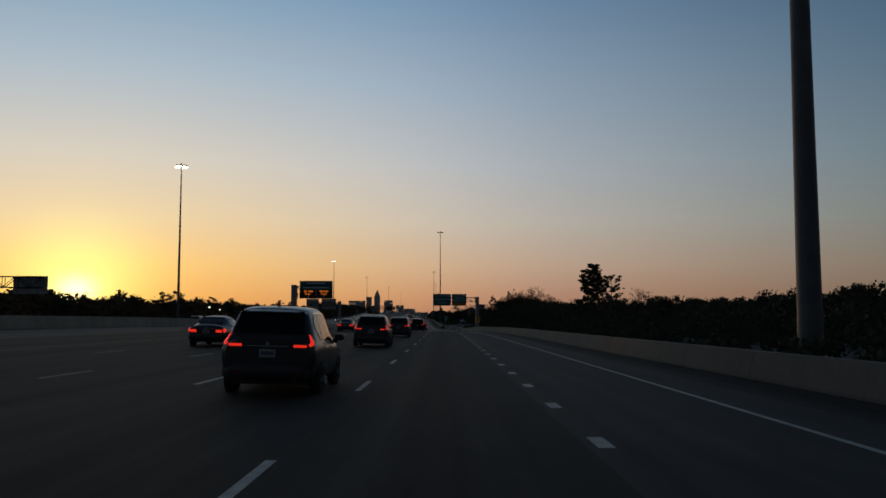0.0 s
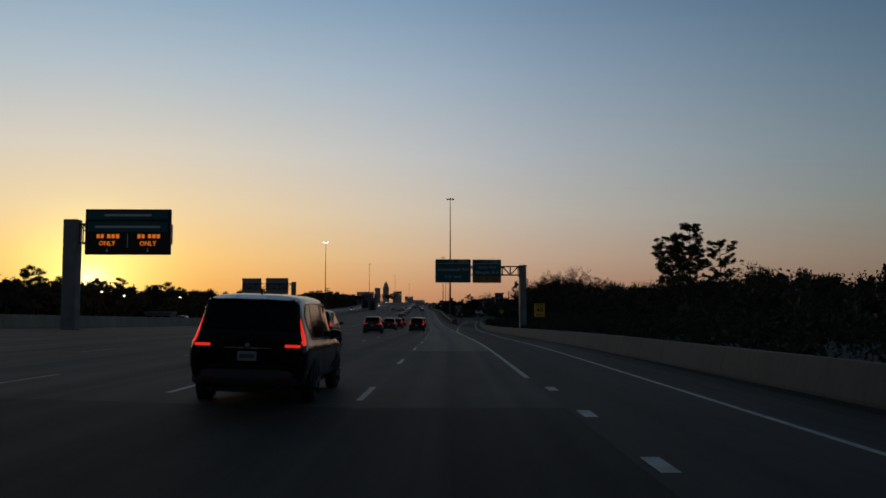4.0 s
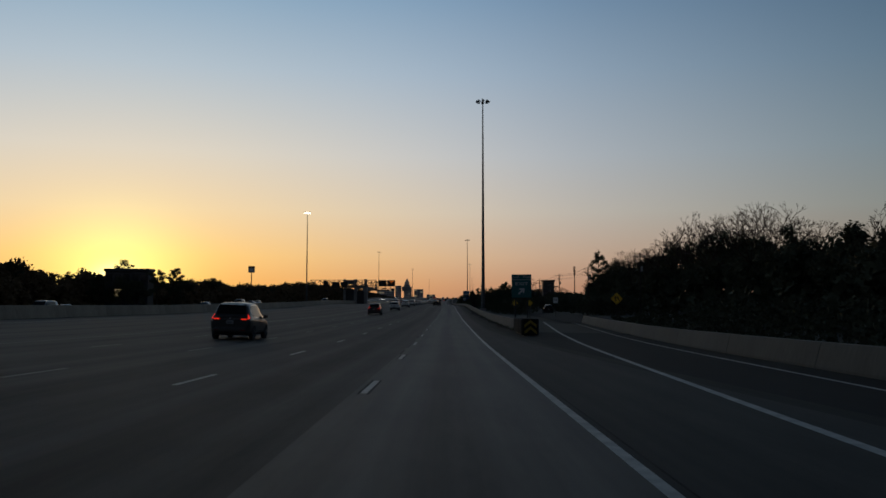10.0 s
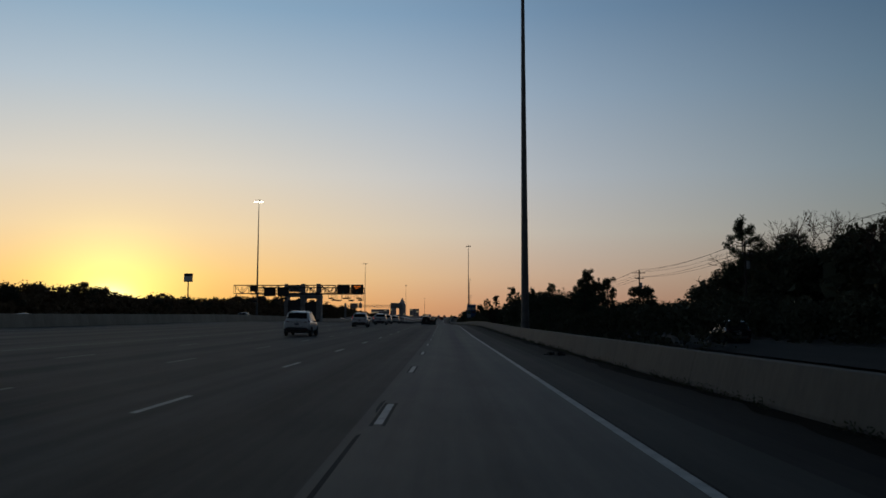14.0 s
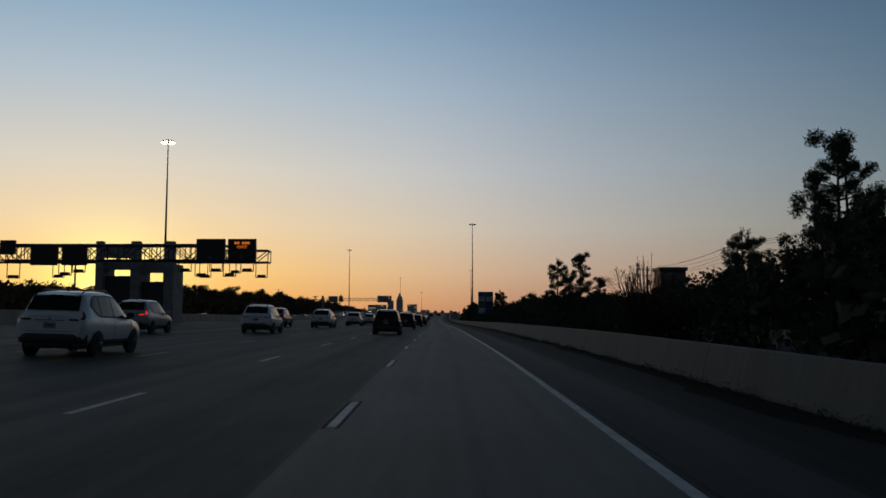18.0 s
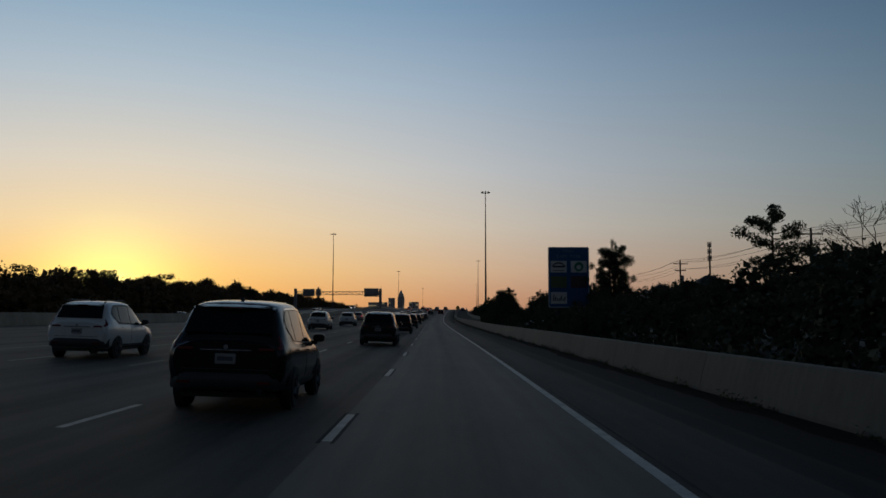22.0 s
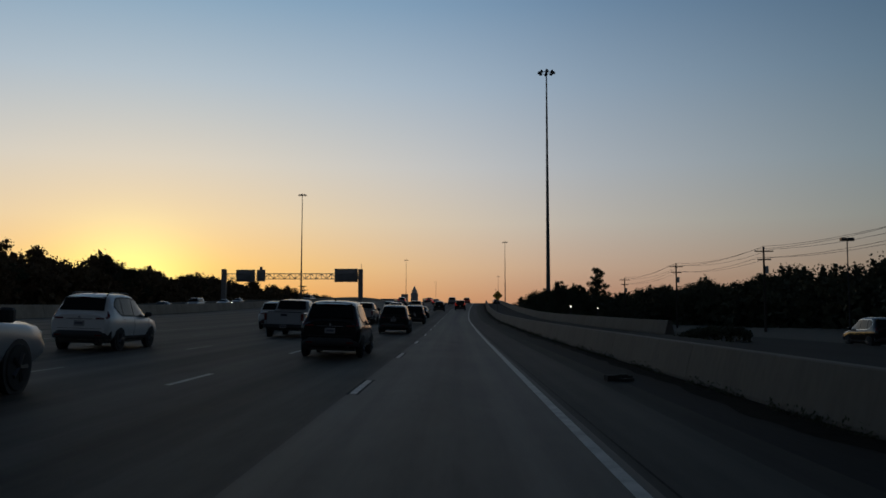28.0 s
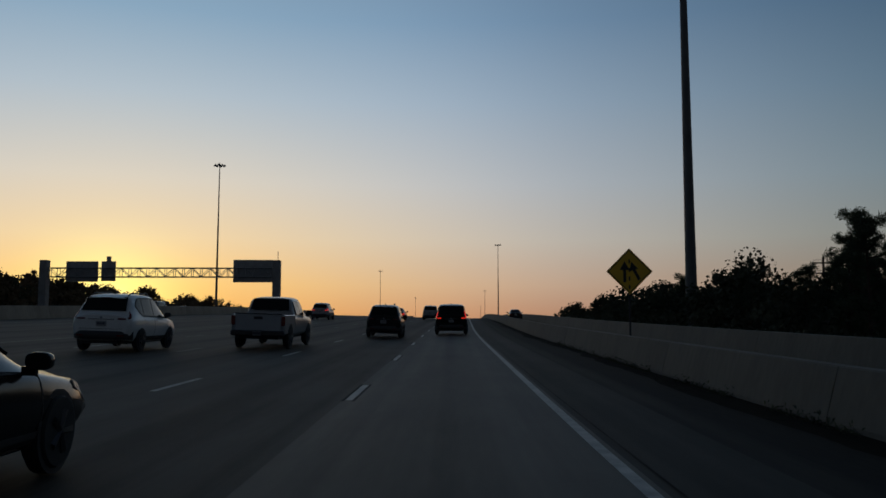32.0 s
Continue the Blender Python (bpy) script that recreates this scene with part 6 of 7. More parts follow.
def patch(sts, rows, side, off, nk=4, thick=0.02):
    """A panel that follows the body's side; rows are y and the two ends on the skin."""
    outer, inner = [], []
    for y, k0, k1 in rows:
        for j in range(nk):
            x, yy, z = skin(sts, y, k0 + (k1 - k0) * j / (nk - 1))
            outer.append((side * (x + off), yy, z + off * 0.3))
            inner.append((side * (x + off - thick), yy, z + (off - thick) * 0.3))
    n, m = len(rows), len(outer)
    faces = []
    for i in range(n - 1):
        for j in range(nk - 1):
            q = (i * nk + j, i * nk + j + 1, (i + 1) * nk + j + 1, (i + 1) * nk + j)
            faces += [q, tuple(v + m for v in reversed(q))]
    rim = [j for j in range(nk)] + [i * nk + nk - 1 for i in range(1, n)] + [(n - 1) * nk + j for j in range(nk - 2, -1, -1)] + [i * nk for i in range(n - 2, 0, -1)]
    faces += [(u, v, v + m, u + m) for u, v in zip(rim, rim[1:] + rim[:1])]
    return Shape().add(outer + inner, faces)


def rounded(sts, n=3):
    """More stations, on a curve through the given ones."""
    out = []
    for i in range(len(sts) - 1):
        p0, p1, p2, p3 = sts[max(i - 1, 0)], sts[i], sts[i + 1], sts[min(i + 2, len(sts) - 1)]
        for k in range(n):
            t = k / n
            cr = [0.5 * (2 * b + (c - a) * t + (2 * a - 5 * b + 4 * c - d) * t * t + (3 * b - a - 3 * c + d) * t ** 3) for a, b, c, d in zip(p0, p1, p2, p3)]
            li = [b + (c - b) * t for b, c in zip(p1, p2)]
            y = li[0]
            out.append((y, *[0.55 * u + 0.45 * v for u, v in zip(cr[1:], li[1:])]))
    return out + [sts[-1]]


def pane(sts, i, side, u0, u1, v0=0.1, v1=0.9):
    """A side window on the slope between two stations."""
    def at(u, v, out):
        a, b = sts[i], sts[i + 1]
        y = a[0] + (b[0] - a[0]) * u
        zs, zt = a[2] + (b[2] - a[2]) * u, a[3] + (b[3] - a[3]) * u - 0.07
        wb, wt = a[5] + (b[5] - a[5]) * u, a[6] + (b[6] - a[6]) * u + 0.02
        return (side * (wb + (wt - wb) * v + out), y, zs + (zt - zs) * v)
    c = [(u0, v0), (u1, v0), (u1, v1), (u0, v1)]
    return Shape().rings([[at(u, v, -0.004) for u, v in c], [at(u, v, 0.02) for u, v in c]], True)


def end_pane(a, b, inset, lift, v0, v1, out):
    """The rear window or the windscreen, on the slope between two stations."""
    def at(s, v, o):
        y, z, w = a[0] + (b[0] - a[0]) * v, a[3] + (b[3] - a[3]) * v, a[6] + (b[6] - a[6]) * v - inset
        return (s * w, y + o * out, z + o * lift)
    c = [(-1, v0), (1, v0), (1, v1), (-1, v1)]
    return Shape().rings([[at(s, v, -0.004) for s, v in c], [at(s, v, 0.03) for s, v in c]], True)


def wheel(t, x, y, r, w):
    s = 1 if x > 0 else -1
    prof = [(-w / 2, r * 0.62), (-w / 2, r * 0.93), (-w * 0.36, r), (w * 0.36, r), (w / 2, r * 0.93), (w / 2, r * 0.62)]
    ty_ = Shape().rings([[(px, pr * math.cos(q), pr * math.sin(q)) for q in (2 * math.pi * k / 20 for k in range(20))] for px, pr in prof], True)
    wh = part("wheel", ty_, M_TYRE, t, smooth=True, m=pose(x, y, r))
    rim = Shape()
    for k in range(5):
        q = 2 * math.pi * k / 5
        rim.tube((s * w * 0.44, 0, 0), (s * w * 0.47, r * 0.6 * math.cos(q), r * 0.6 * math.sin(q)), r * 0.1, r * 0.13, 5)
    rim.tube((s * w * 0.4, 0, 0), (s * w * 0.52, 0, 0), r * 0.14, sides=10).tube((s * w * 0.3, 0, 0), (s * w * 0.42, 0, 0), r * 0.6, sides=16)
    part("rim", rim, M_RIM, wh)


def bumper(w, y0, z0, z1, wrap, out):
    """A bumper bent round the corners."""
    rings = []
    n = 14
    for i in range(n + 1):
        f = -1 + 2 * i / n
        x = w * math.copysign(abs(f) ** 0.8, f)
        y = y0 + wrap * abs(f) ** 5
        h = (z1 - z0) / 2
        rings.append([(x, y + out * 0.5, z0), (x, y, z0 + h * 0.35), (x, y - out * 0.15, z0 + h), (x, y, z1 - h * 0.35), (x, y + out * 0.6, z1), (x * 0.96, y + out * 1.6, z1), (x * 0.96, y + out * 1.6, z0)])
    return Shape().rings(rings, True)


def mirror_shell(x, y, z):
    """A rounded mirror housing, flat behind and bulged ahead."""
    rings = []
    for f, k in ((-0.07, 0.86), (-0.06, 0.96), (-0.02, 1.0), (0.03, 0.92), (0.07, 0.7), (0.09, 0.4)):
        rings.append([(x + 0.115 * k * math.copysign(abs(math.cos(q)) ** 0.7, math.cos(q)), y + f, z + 0.078 * k * math.copysign(abs(math.sin(q)) ** 0.7, math.sin(q)))
                      for q in (2 * math.pi * i / 18 for i in range(18))])
    return Shape().rings(rings, True)


def vehicle(name, label, sts, color, lit, wheels, r, style="hatch", heads=False, rails=False):
    t = thing(name, label, "car")
    P = PAINTS[color]
    sts0, sts = sts, rounded(sts, 4)
    L = sts[-1][0]
    hatch = style == "hatch"
    body = part("body", Shape().rings([section(q) for q in sts], True), P, t, smooth=True)
    a, b = (sts0[1], sts0[2]) if hatch else (sts0[2], sts0[3])
    part("rear_window", end_pane(a, b, 0.05, 0.5, 0.1, 0.93, -1.0), M_GLASS, body)
    part("windscreen", end_pane(sts0[5], sts0[6], 0.06, 0.7, 0.08, 0.9, 1.0), M_GLASS, body)
    y_d = sts0[2][0] + 0.2 if hatch else sts0[3][0] - 0.35
    y_a = sts0[6][0] - 0.1
    y_c, y_b = y_d + (0.5 if hatch else 0.45), (y_d + y_a) / 2 + 0.05
    edge = M_CHROME if color in ("black", "grey") and hatch else M_TRIM

    def low(y):
        return 4.05 + 0.42 * max(0.0, 1 - (y - y_d) / 0.42) ** 1.5

    def high(y):
        return 4.9 - 0.28 * max(0.0, 1 - (y - y_d) / 0.3) ** 2

    def rows(y0, y1, grow=0.0, n=9):
        return [(y, low(y) - grow, high(y) + grow * 0.9) for y in (y0 + (y1 - y0) * i / n for i in range(n + 1))]

    for s in (-1, 1):
        part("window_surround", patch(sts, rows(y_d - 0.05, y_a + 0.06, 0.055, 22), s, 0.006), edge, body)
        part("pillar_panel", patch(sts, rows(y_d, y_a, 0.0, 20), s, 0.010), M_TRIM, body)
        for y0, y1 in ((y_d + 0.02, y_c - 0.03), (y_c + 0.03, y_b - 0.035), (y_b + 0.035, y_a - 0.02)):
            part("side_window", patch(sts, rows(y0, y1, -0.02), s, 0.014), M_GLASS, body, smooth=True)
        for wy in wheels:
            wide = float(np.interp(wy + 0.2, [q[0] for q in sts], [q[4] for q in sts]))
            part("wheel_arch", Shape().tube((s * (wide - 0.12), wy, r), (s * (wide + 0.014), wy, r), r * 1.15, sides=24), M_TRIM, t)
            wheel(t, s * (wide - 0.066), wy, r, 0.22)
        part("sill_trim", patch(sts, [(y, 0.5, 1.25) for y in np.linspace(wheels[0] + r, wheels[1] - r, 6)], s, 0.012), M_TRIM, t)
        zm, ym = skin(sts, y_a - 0.35, 4.0)[2], y_a - 0.3
        part("mirror", mirror_shell(s * 1.01, ym + 0.08, zm + 0.11).box(s * 0.92 - 0.06, s * 0.92 + 0.06, ym + 0.05, ym + 0.11, zm - 0.01, zm + 0.06), P if color != "white" else M_TRIM, t, smooth=True)
        for yy in (y_c - 0.05, y_b + 0.12):
            part("door_handle", patch(sts, [(yy, 3.05, 3.25), (yy + 0.1, 3.05, 3.25), (yy + 0.2, 3.05, 3.25)], s, 0.03, 2), P, t)
        for yy, k0 in ((y_b, 1.1), (y_a + 0.05, 1.1)):
            part("door_seam", patch(sts, [(yy, k0, 3.95), (yy + 0.012, k0, 3.95)], s, 0.003, 8), M_TRIM, t)
        red = M_TAIL if lit else M_TAIL_OFF
        zl, wb = sts0[1][2], sts0[0][5]
        if hatch:
            part("tail_lamp", patch(sts, [(0.04, 3.55, 4.05), (0.09, 3.6, 4.4), (0.15, 3.8, 4.7), (0.22, 4.2, 4.85)], s, 0.014, 6, 0.04), red, t, smooth=True)
            part("tail_lamp_inner", Shape().box(s * (wb - 0.17) - 0.13, s * (wb - 0.17) + 0.13, -0.02, 0.04, zl - 0.085, zl - 0.035, 0.012), red, t)
        else:
            part("tail_lamp", patch(sts, [(0.03, 2.5, 3.8), (0.12, 2.5, 3.9), (0.3, 2.9, 3.9)], s, 0.014, 5, 0.04), red, t, smooth=True)
            part("tail_lamp_inner", Shape().box(s * (wb - 0.18) - 0.15, s * (wb - 0.18) + 0.15, -0.02, 0.04, zl - 0.2, zl - 0.07, 0.02), red, t)
        part("reflector", Shape().box(s * 0.62 - 0.1, s * 0.62 + 0.1, -0.075, -0.02, 0.44, 0.48), M_TAIL_OFF, t)
        part("head_lamp", patch(sts, [(L - 0.55, 3.2, 3.85), (L - 0.35, 2.9, 3.9), (L - 0.12, 2.7, 3.9)], s, 0.012, 4, 0.05), M_HEAD if heads else M_UNLIT, t, smooth=True)
        if heads:
            part("head_lamp_lens", Shape().box(s * 0.52 - 0.14, s * 0.52 + 0.14, L - 0.1, L + 0.02, sts0[-1][2] - 0.1, sts0[-1][2] + 0.02, 0.02), M_HEAD, t)
        if rails:
            x1_, z1_ = skin(sts, 0.8, 6.0)[0], skin(sts, 0.8, 6.0)[2] + 0.06
            part("roof_rail", Shape().tube((s * x1_, 0.62, z1_ - 0.07), (s * x1_, 0.8, z1_), 0.022, sides=6).tube((s * x1_, 0.8, z1_), (s * x1_, 2.2, z1_ + 0.02), 0.022, sides=6).tube((s * x1_, 2.2, z1_ + 0.02), (s * x1_, 2.42, z1_ - 0.06), 0.022, sides=6), M_TRIM, t)
    part("rear_bumper", bumper(sts0[2][4] - 0.005, -0.07, 0.34, 0.60, 0.30, 0.07), P if not hatch else M_TRIM, t, smooth=True)
    part("front_bumper", bumper(sts0[-2][4] - 0.02, -L - 0.02, 0.3, 0.5, 0.26, 0.06), M_TRIM, t, smooth=True, m=pose(0, 0, 0, 0, 0, 180))
    part("tailgate_seam", Shape().box(-0.68, 0.68, -0.008, 0.03, 0.655, 0.665), M_TRIM, t)
    zp = 0.82 if hatch else 0.70
    pl = part("number_plate", Shape().box(-0.16, 0.16, -0.03, 0.01, zp - 0.08, zp + 0.08, 0.008), M_PLATE, t)
    part("plate_bar", Shape().box(-0.12, 0.12, -0.034, -0.031, zp - 0.03, zp + 0.035), M_CHAR, pl)
    part("badge_bar", Shape().box(-0.4, 0.4, -0.03, 0.03, zp + 0.125, zp + 0.145, 0.006), M_CHROME, t)
    part("badge", Shape().tube((0, -0.03, zp + 0.185), (0, 0.03, zp + 0.185), 0.036, sides=10), M_GALV, t)
    part("exhaust", Shape().tube((0.55, -0.03, 0.33), (0.55, 0.2, 0.33), 0.04, sides=8), M_DARKSTEEL, t)
    if hatch:
        y2, z2, w2 = sts0[2][0], sts0[2][3], sts0[2][6]
        rings = []
        for i in range(9):
            f = -1 + i / 4
            x, back = f * (w2 - 0.01), 0.13 * (1 - 0.55 * abs(f) ** 3)
            rings.append([(x, y2 - back, z2 - 0.055 - 0.03 * abs(f) ** 4), (x, y2 - back - 0.01, z2 - 0.03 - 0.03 * abs(f) ** 4), (x, y2 + 0.02, z2 + 0.012 - 0.05 * abs(f) ** 4), (x, y2 + 0.2, z2 + 0.03 - 0.05 * abs(f) ** 4), (x, y2 + 0.2, z2 - 0.06)])
        part("spoiler", Shape().rings(rings, True), P, t, smooth=True)
        part("brake_light", Shape().box(-0.16, 0.16, y2 - 0.152, y2 - 0.12, z2 - 0.056, z2 - 0.034), M_TAIL_OFF, t)
        part("rear_wiper", Shape().tube((0.0, a[0] + 0.02, a[3] + 0.05), (0.36, a[0] + 0.06, a[3] + 0.12), 0.012, sides=5), M_TRIM, t)
        part("antenna", Shape().prism([(sts0[3][0], sts0[3][3]), (sts0[3][0] + 0.16, sts0[3][3]), (sts0[3][0] + 0.02, sts0[3][3] + 0.075)], "x", -0.02, 0.02), M_TRIM, t)
    part("underbody", Shape().box(-0.74, 0.74, 0.3, L - 0.3, 0.2, 0.42), M_TRIM, t)
    return t


def pickup(name, label, color, lit):
    t = thing(name, label, "pickup truck")
    P = PAINTS[color]
    cab = [(2.05, 0.42, 1.16, 1.24, 0.96, 0.97, 0.86), (2.1, 0.40, 1.16, 1.58, 0.97, 0.97, 0.78), (2.28, 0.38, 1.16, 1.82, 0.97, 0.97, 0.74), (3.1, 0.38, 1.15, 1.87, 0.97, 0.97, 0.74), (3.85, 0.38, 1.14, 1.83, 0.97, 0.97, 0.73),
           (4.65, 0.38, 1.13, 1.22, 0.97, 0.96, 0.82), (5.85, 0.4, 1.06, 1.14, 0.96, 0.94, 0.8), (6.15, 0.45, 0.88, 0.96, 0.9, 0.88, 0.74)]
    body = part("cab", Shape().rings([section(s) for s in rounded(cab)], True), P, t, smooth=True)
    part("rear_window", end_pane(cab[1], cab[2], 0.08, 0.5, -0.9, 0.8, -1.0), M_GLASS, body)
    part("windscreen", end_pane(cab[4], cab[5], 0.06, 0.7, 0.08, 0.9, 1.0), M_GLASS, body)
    for s in (-1, 1):
        for i, u0, u1 in ((2, 0.05, 0.95), (3, 0.05, 0.96), (4, 0.04, 0.6)):
            part("side_window", pane(cab, i, s, u0, u1, 0.08, 0.88 if i != 4 else 0.7), M_GLASS, body)
        part("bed_side", Shape().box(s * 0.92 - 0.05, s * 0.92 + 0.05, 0.06, 2.06, 0.5, 1.2, 0.03), P, t)
        part("tail_lamp", Shape().box(s * 0.905 - 0.065, s * 0.905 + 0.065, -0.01, 0.08, 0.8, 1.14, 0.02), M_TAIL if lit else M_TAIL_OFF, t)
        part("mirror", Shape().box(s * 1.1 - 0.12, s * 1.1 + 0.12, 4.35, 4.5, 1.14, 1.38, 0.04), M_TRIM, t)
        for wy in (1.15, 5.1):
            part("wheel_arch", Shape().tube((s * 0.86, wy, 0.4), (s * 0.985, wy, 0.4), 0.47, sides=22), M_TRIM, t)
            wheel(t, s * 0.88, wy, 0.4, 0.26)
        part("head_lamp", Shape().box(s * 0.7 - 0.16, s * 0.7 + 0.16, 6.0, 6.16, 0.83, 0.98, 0.03), M_UNLIT, t)
    part("tailgate", Shape().box(-0.83, 0.83, 0.0, 0.08, 0.6, 1.2, 0.02), P, t)
    part("tailgate_handle", Shape().box(-0.16, 0.16, -0.015, 0.0, 1.02, 1.12), M_TRIM, t)
    part("bed_floor", Shape().box(-0.9, 0.9, 0.05, 2.06, 0.55, 0.62), M_TRIM, t)
    part("rear_bumper", Shape().box(-0.96, 0.96, -0.14, 0.05, 0.42, 0.62, 0.04), M_TRIM, t)
    part("tailgate_cap", Shape().box(-0.86, 0.86, -0.01, 0.1, 1.2, 1.235, 0.01), M_TRIM, t)
    pl = part("number_plate", Shape().box(-0.16, 0.16, -0.14, -0.12, 0.44, 0.59), M_PLATE, t)
    part("plate_bar", Shape().box(-0.12, 0.12, -0.145, -0.141, 0.48, 0.55), M_CHAR, pl)
    part("underbody", Shape().box(-0.7, 0.7, 0.2, 5.9, 0.3, 0.56), M_TRIM, t)
    return t


def oncoming(name, label, sts, color, wheels, r):
    """A car of the opposing lanes, which stays far off."""
    t = thing(name, label, "car")
    sts0, sts = sts, rounded(sts, 3)
    L = sts[-1][0]
    body = part("body", Shape().rings([section(q) for q in sts], True), PAINTS[color], t, smooth=True)
    part("windscreen", end_pane(sts0[5], sts0[6], 0.06, 0.7, 0.08, 0.9, 1.0), M_GLASS, body)
    for s in (-1, 1):
        y0, y1 = sts0[3][0], sts0[6][0] - 0.15
        part("side_window", patch(sts, [(y0 + (y1 - y0) * i / 8, 4.06, 4.9) for i in range(9)], s, 0.012), M_GLASS, body)
        for wy in wheels:
            part("wheel", Shape().tube((s * 0.7, wy, r), (s * 0.93, wy, r), r, sides=16), M_TYRE, t)
        part("head_lamp", Shape().box(s * 0.56 - 0.16, s * 0.56 + 0.16, L - 0.14, L + 0.02, sts0[-1][2] - 0.12, sts0[-1][2] + 0.02, 0.03), M_HEAD, t)
    return t


FLEET = {
    "crossover_grey": lambda: vehicle("crossover", "grey crossover with lit red tail lamps on the freeway", CROSSOVER, "grey", True, (0.9, 3.6), 0.35),
    "crossover_black": lambda: vehicle("crossover", "black crossover with chrome tailgate bar on the freeway", CROSSOVER, "black", False, (0.9, 3.6), 0.35),
    "crossover_white": lambda: vehicle("crossover", "white crossover with black lower bumper on the freeway", CROSSOVER, "white", False, (0.9, 3.6), 0.35, rails=True),
    "crossover_silver": lambda: vehicle("crossover", "silver crossover with lit tail lamps on the freeway", CROSSOVER, "silver", True, (0.9, 3.6), 0.35),
    "crossover_red": lambda: vehicle("crossover", "dark red crossover with lit tail lamps on the freeway", CROSSOVER, "red", True, (0.9, 3.6), 0.35),
    "suv_black": lambda: vehicle("suv", "black boxy sport utility with lit tail lamps", BOXY, "black", True, (1.0, 4.0), 0.39),
    "suv_lead": lambda: vehicle("suv", "black boxy sport utility with lit tail lamps", BOXY, "black", True, (1.0, 4.0), 0.39),
    "sedan_far": lambda: vehicle("sedan", "grey sedan with lit tail lamps far ahead", SALOON, "grey", True, (1.0, 3.75), 0.33, "sedan"),
    "suv_silver": lambda: vehicle("suv", "silver boxy sport utility on the freeway", BOXY, "silver", False, (1.0, 4.0), 0.39),
    "sedan_grey": lambda: vehicle("sedan", "dark grey sedan with lit tail lamps on the freeway", SALOON, "grey", True, (1.0, 3.75), 0.33, "sedan"),
    "sedan_silver": lambda: vehicle("sedan", "silver sedan with unlit tail lamps on the freeway", SALOON, "silver", False, (1.0, 3.75), 0.33, "sedan"),
    "sedan_black": lambda: vehicle("sedan", "black sedan on the freeway", SALOON, "black", False, (1.0, 3.75), 0.33, "sedan"),
    "sedan_lights": lambda: oncoming("sedan", "sedan with bright headlights in the opposing lanes", SALOON, "blue", (1.0, 3.75), 0.33),
    "suv_lights": lambda: oncoming("suv", "sport utility with bright headlights in the opposing lanes", BOXY, "silver", (1.0, 4.0), 0.39),
    "pickup_silver": lambda: pickup("pickup", "pale silver pickup truck with an open bed", "silver", False),
}
garage = {}


def park(kind, off, y, base=rise, back=False, lift=0.0, turn=0.0):
    on_road = base is rise
    lean = 0.0 if not on_road or off > 0 else 1.7 if off > -14 else 1.1 if off > -33 else -1.15
    m = pose(line_x(y) + off, y, base(y + 2.2) + lift + (cross(off) if on_road else 0.0), grade(y) * (-1 if back else 1) if on_road else 0, lean * (-1 if back else 1), heading(y) + (180 if back else 0) + turn)
    if kind not in garage:
        garage[kind] = FLEET[kind]()
        garage[kind].matrix_world = m
        return garage[kind]
    return copy_thing(garage[kind], m)


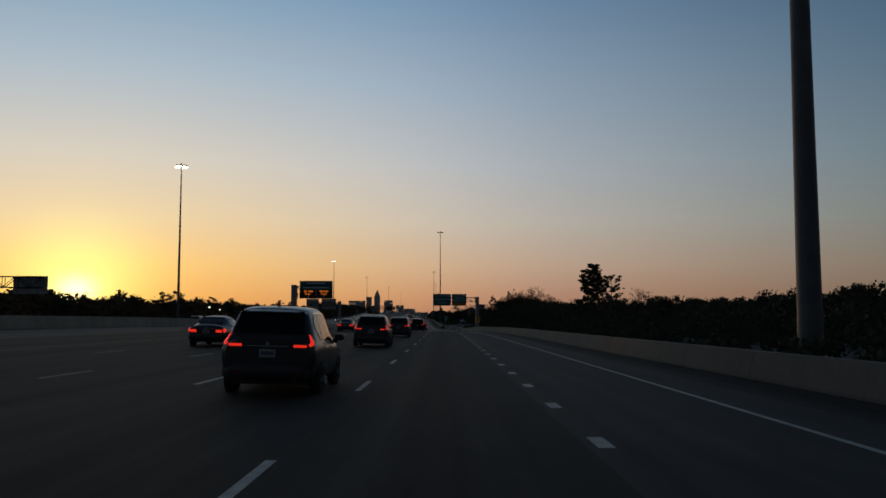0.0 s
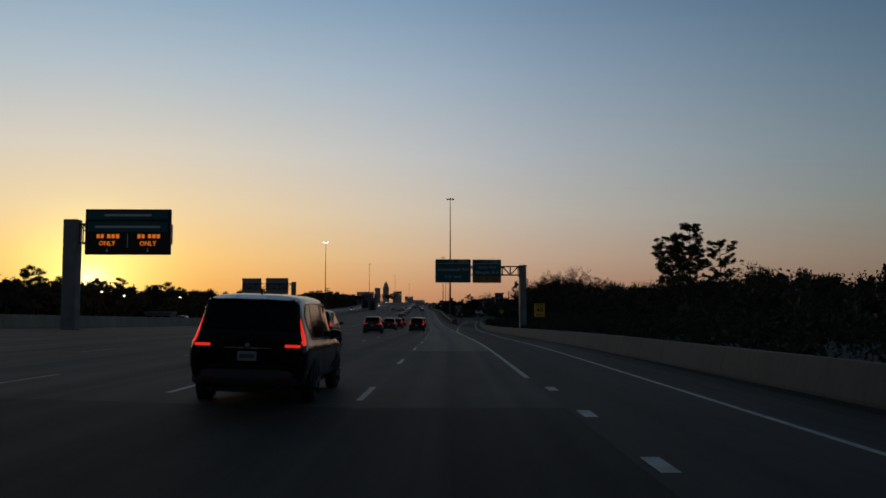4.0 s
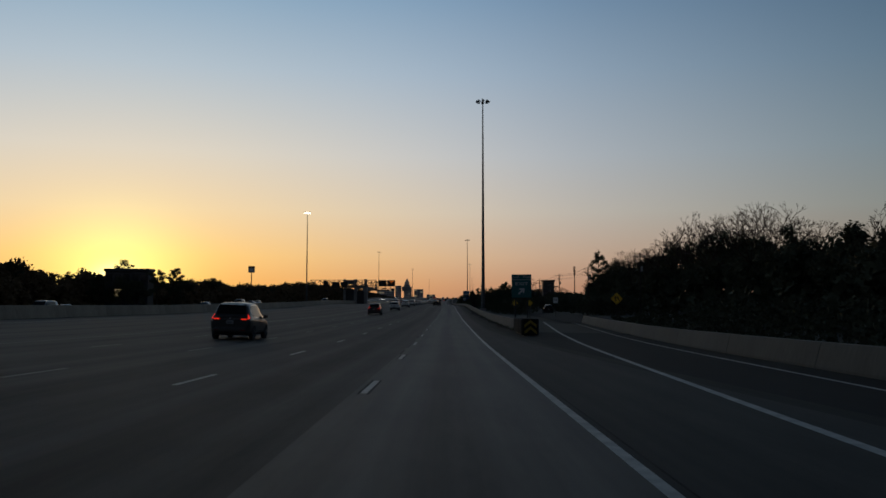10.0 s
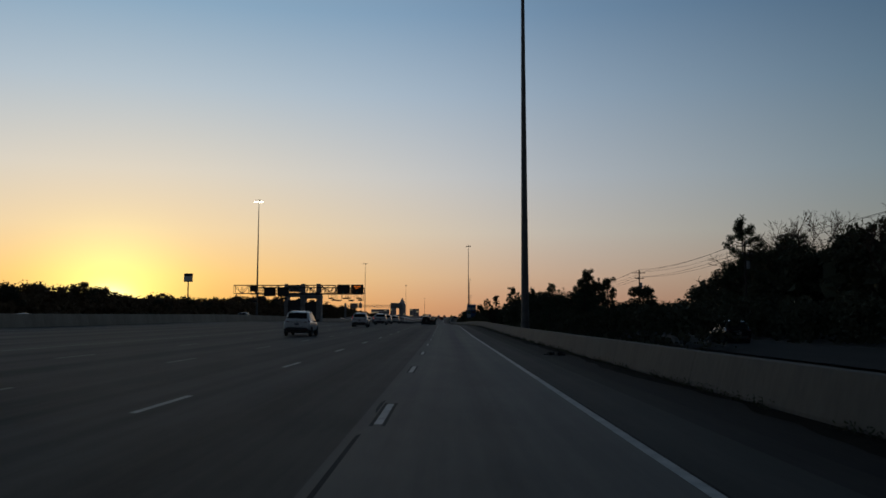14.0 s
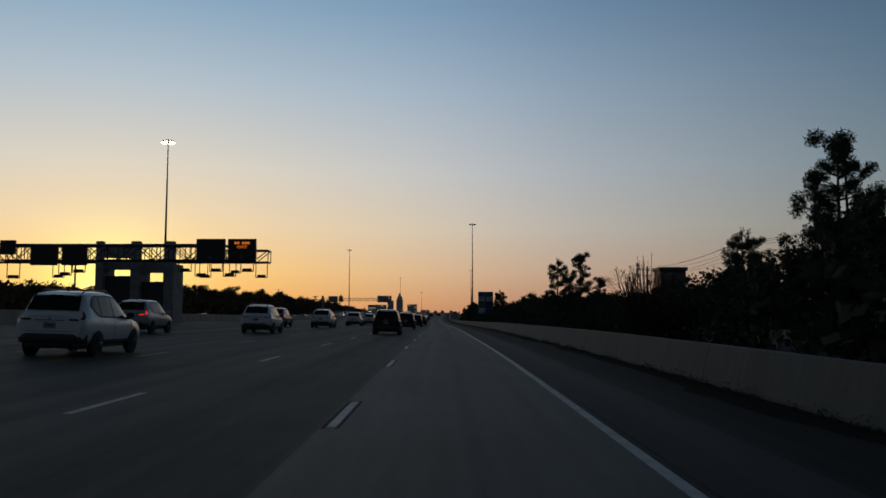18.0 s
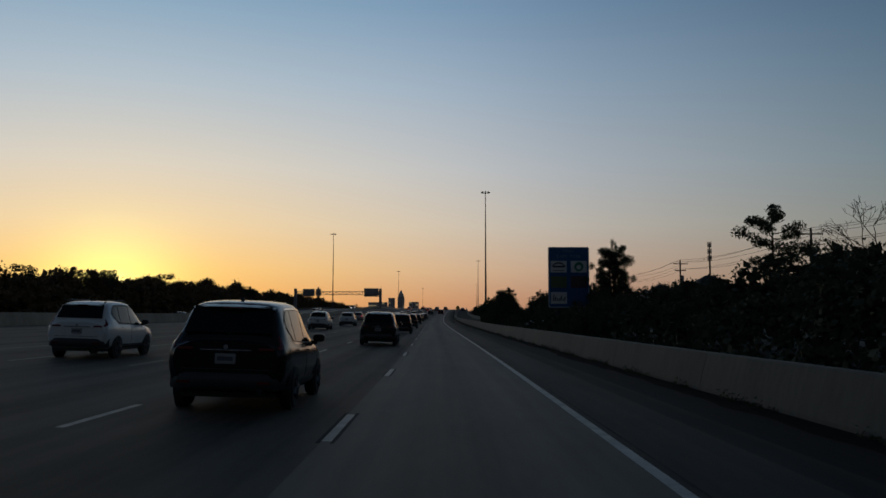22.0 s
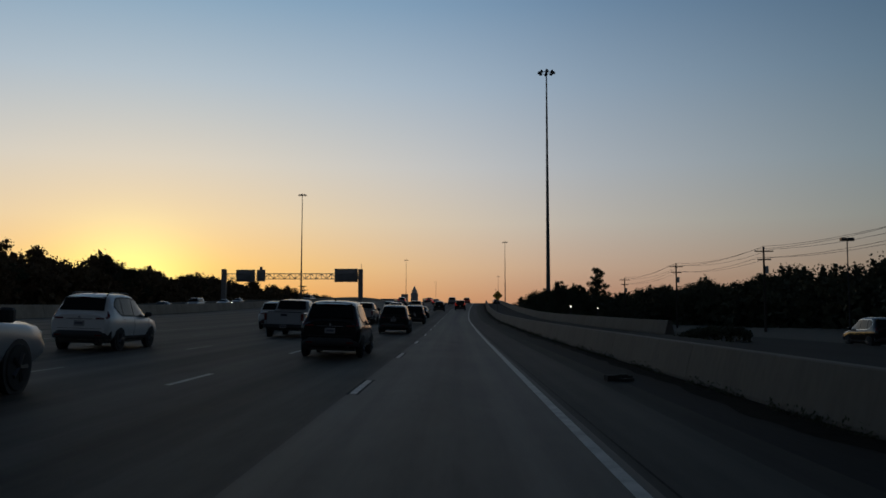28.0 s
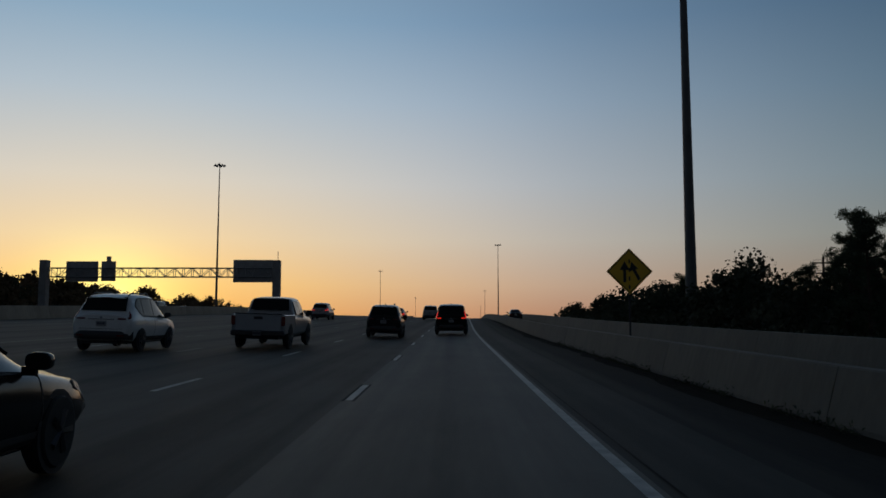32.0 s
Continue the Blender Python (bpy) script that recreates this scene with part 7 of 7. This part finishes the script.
TRAFFIC = {
    "crossover_grey": ((-1.6, 17), (-2.1, 46.5), (-2.1, 74.5), (-3, 103.5), (-5, 152), (-5.7, 198), (-5.7, 230), (-5.7, 258), (-5.8, 287), (-8.4, 322), (-9.3, 410.5)),
    "sedan_grey": ((-9.3, 41), (-9.2, 68), (-9, 96), (-9, 238), (-9, 296)),
    "suv_black": ((-1.75, 124), (-1.7, 222.5), (-1.7, 280.5)),
    "crossover_white": ((-9.2, 457), (-9.3, 502.5), (-8.9, 531), (-9.8, 560.8), (-9.7, 589), (-9.45, 616.8), (-9.65, 643.8), (-9.65, 671.8), (-9.65, 698.8), (-9.65, 726.3), (-9.65, 767.3), (-9.65, 807.8), (-9.65, 835.8), (-9.65, 862.8), (-9.85, 890.8), (-8.95, 915.8)),
    "crossover_silver": ((-14.6, 552.8), (-13.5, 586.3), (-13.8, 624), (-12.5, 774.8), (-12.6, 981)),
    "pickup_silver": ((-6.3, 790.5), (-6.6, 824), (-6.3, 856.4), (-5.9, 889.5), (-5.2, 920.5)),
    "crossover_black": ((-2.35, 568), (-2.2, 599), (-2, 631), (-1.75, 662.5), (-1.7, 693.5), (-1.7, 724), (-1.8, 770), (-2, 808), (-2, 835), (-2, 861.8), (-1.9, 936)),
    "suv_silver": ((-19.5, 616), (-1.8, 1003)),
    "sedan_black": ((-2.75, 893.4), (9.6, 1006)),
    "suv_lead": ((1.75, 943.5),),
    "crossover_red": ((1.7, 1018),),
    "sedan_far": ((-9.4, 1030), (-5.3, 992)),
}
for kind, places in TRAFFIC.items():
    for off, y in places:
        park(kind, off, y)
# the frontage road and the ramps
for kind, x, y, back in (("crossover_black", 22.0, 458.0, False), ("crossover_white", 23.5, 520.0, True), ("crossover_black", 26.5, 831.0, False), ("sedan_silver", 21.0, 905.0, False), ("crossover_black", 17.6, 729.3, False), ("crossover_white", 24.0, 791.0, True)):
    park(kind, x, y, level, back, -0.35)
park("crossover_white", 20.6, 757.0, level, False, -0.2, 62.0)
# opposing traffic
for i, y in enumerate((150.0, 215.0, 262.0, 290.0, 322.0, 365.0, 388.0, 402.0, 431.0, 470.0, 497.0, 520.0, 575.0, 622.0, 660.0, 702.0, 760.0, 791.0, 828.0, 866.0, 905.0, 931.0, 960.0, 983.0, 1010.0, 1033.0)):
    park("sedan_lights" if i % 3 else "suv_lights", (-39.5, -43.1, -46.7, -50.3)[i % 4], y, rise, True)

# scraps on the shoulder
for x, y in ((5.9, 285.0), (5.5, 800.5), (6.0, 745.0), (5.8, 433.0)):
    sh = Shape()
    rr = random.Random(int(y))
    for k in range(5):
        px, py = rr.uniform(-0.4, 0.4), rr.uniform(-0.5, 0.5)
        sh.prism([(px, py), (px + rr.uniform(0.1, 0.3), py + 0.05), (px + rr.uniform(0.1, 0.35), py + rr.uniform(0.15, 0.3)), (px - 0.05, py + 0.2)], "z", 0.0, rr.uniform(0.04, 0.14))
    ob = part("tyre_scrap", sh, M_TYRE)
    ob.matrix_world = pose(line_x(y) + x, y, rise(y) + 0.002)
    tagged(ob, "torn black tyre scraps on the shoulder", "debris")
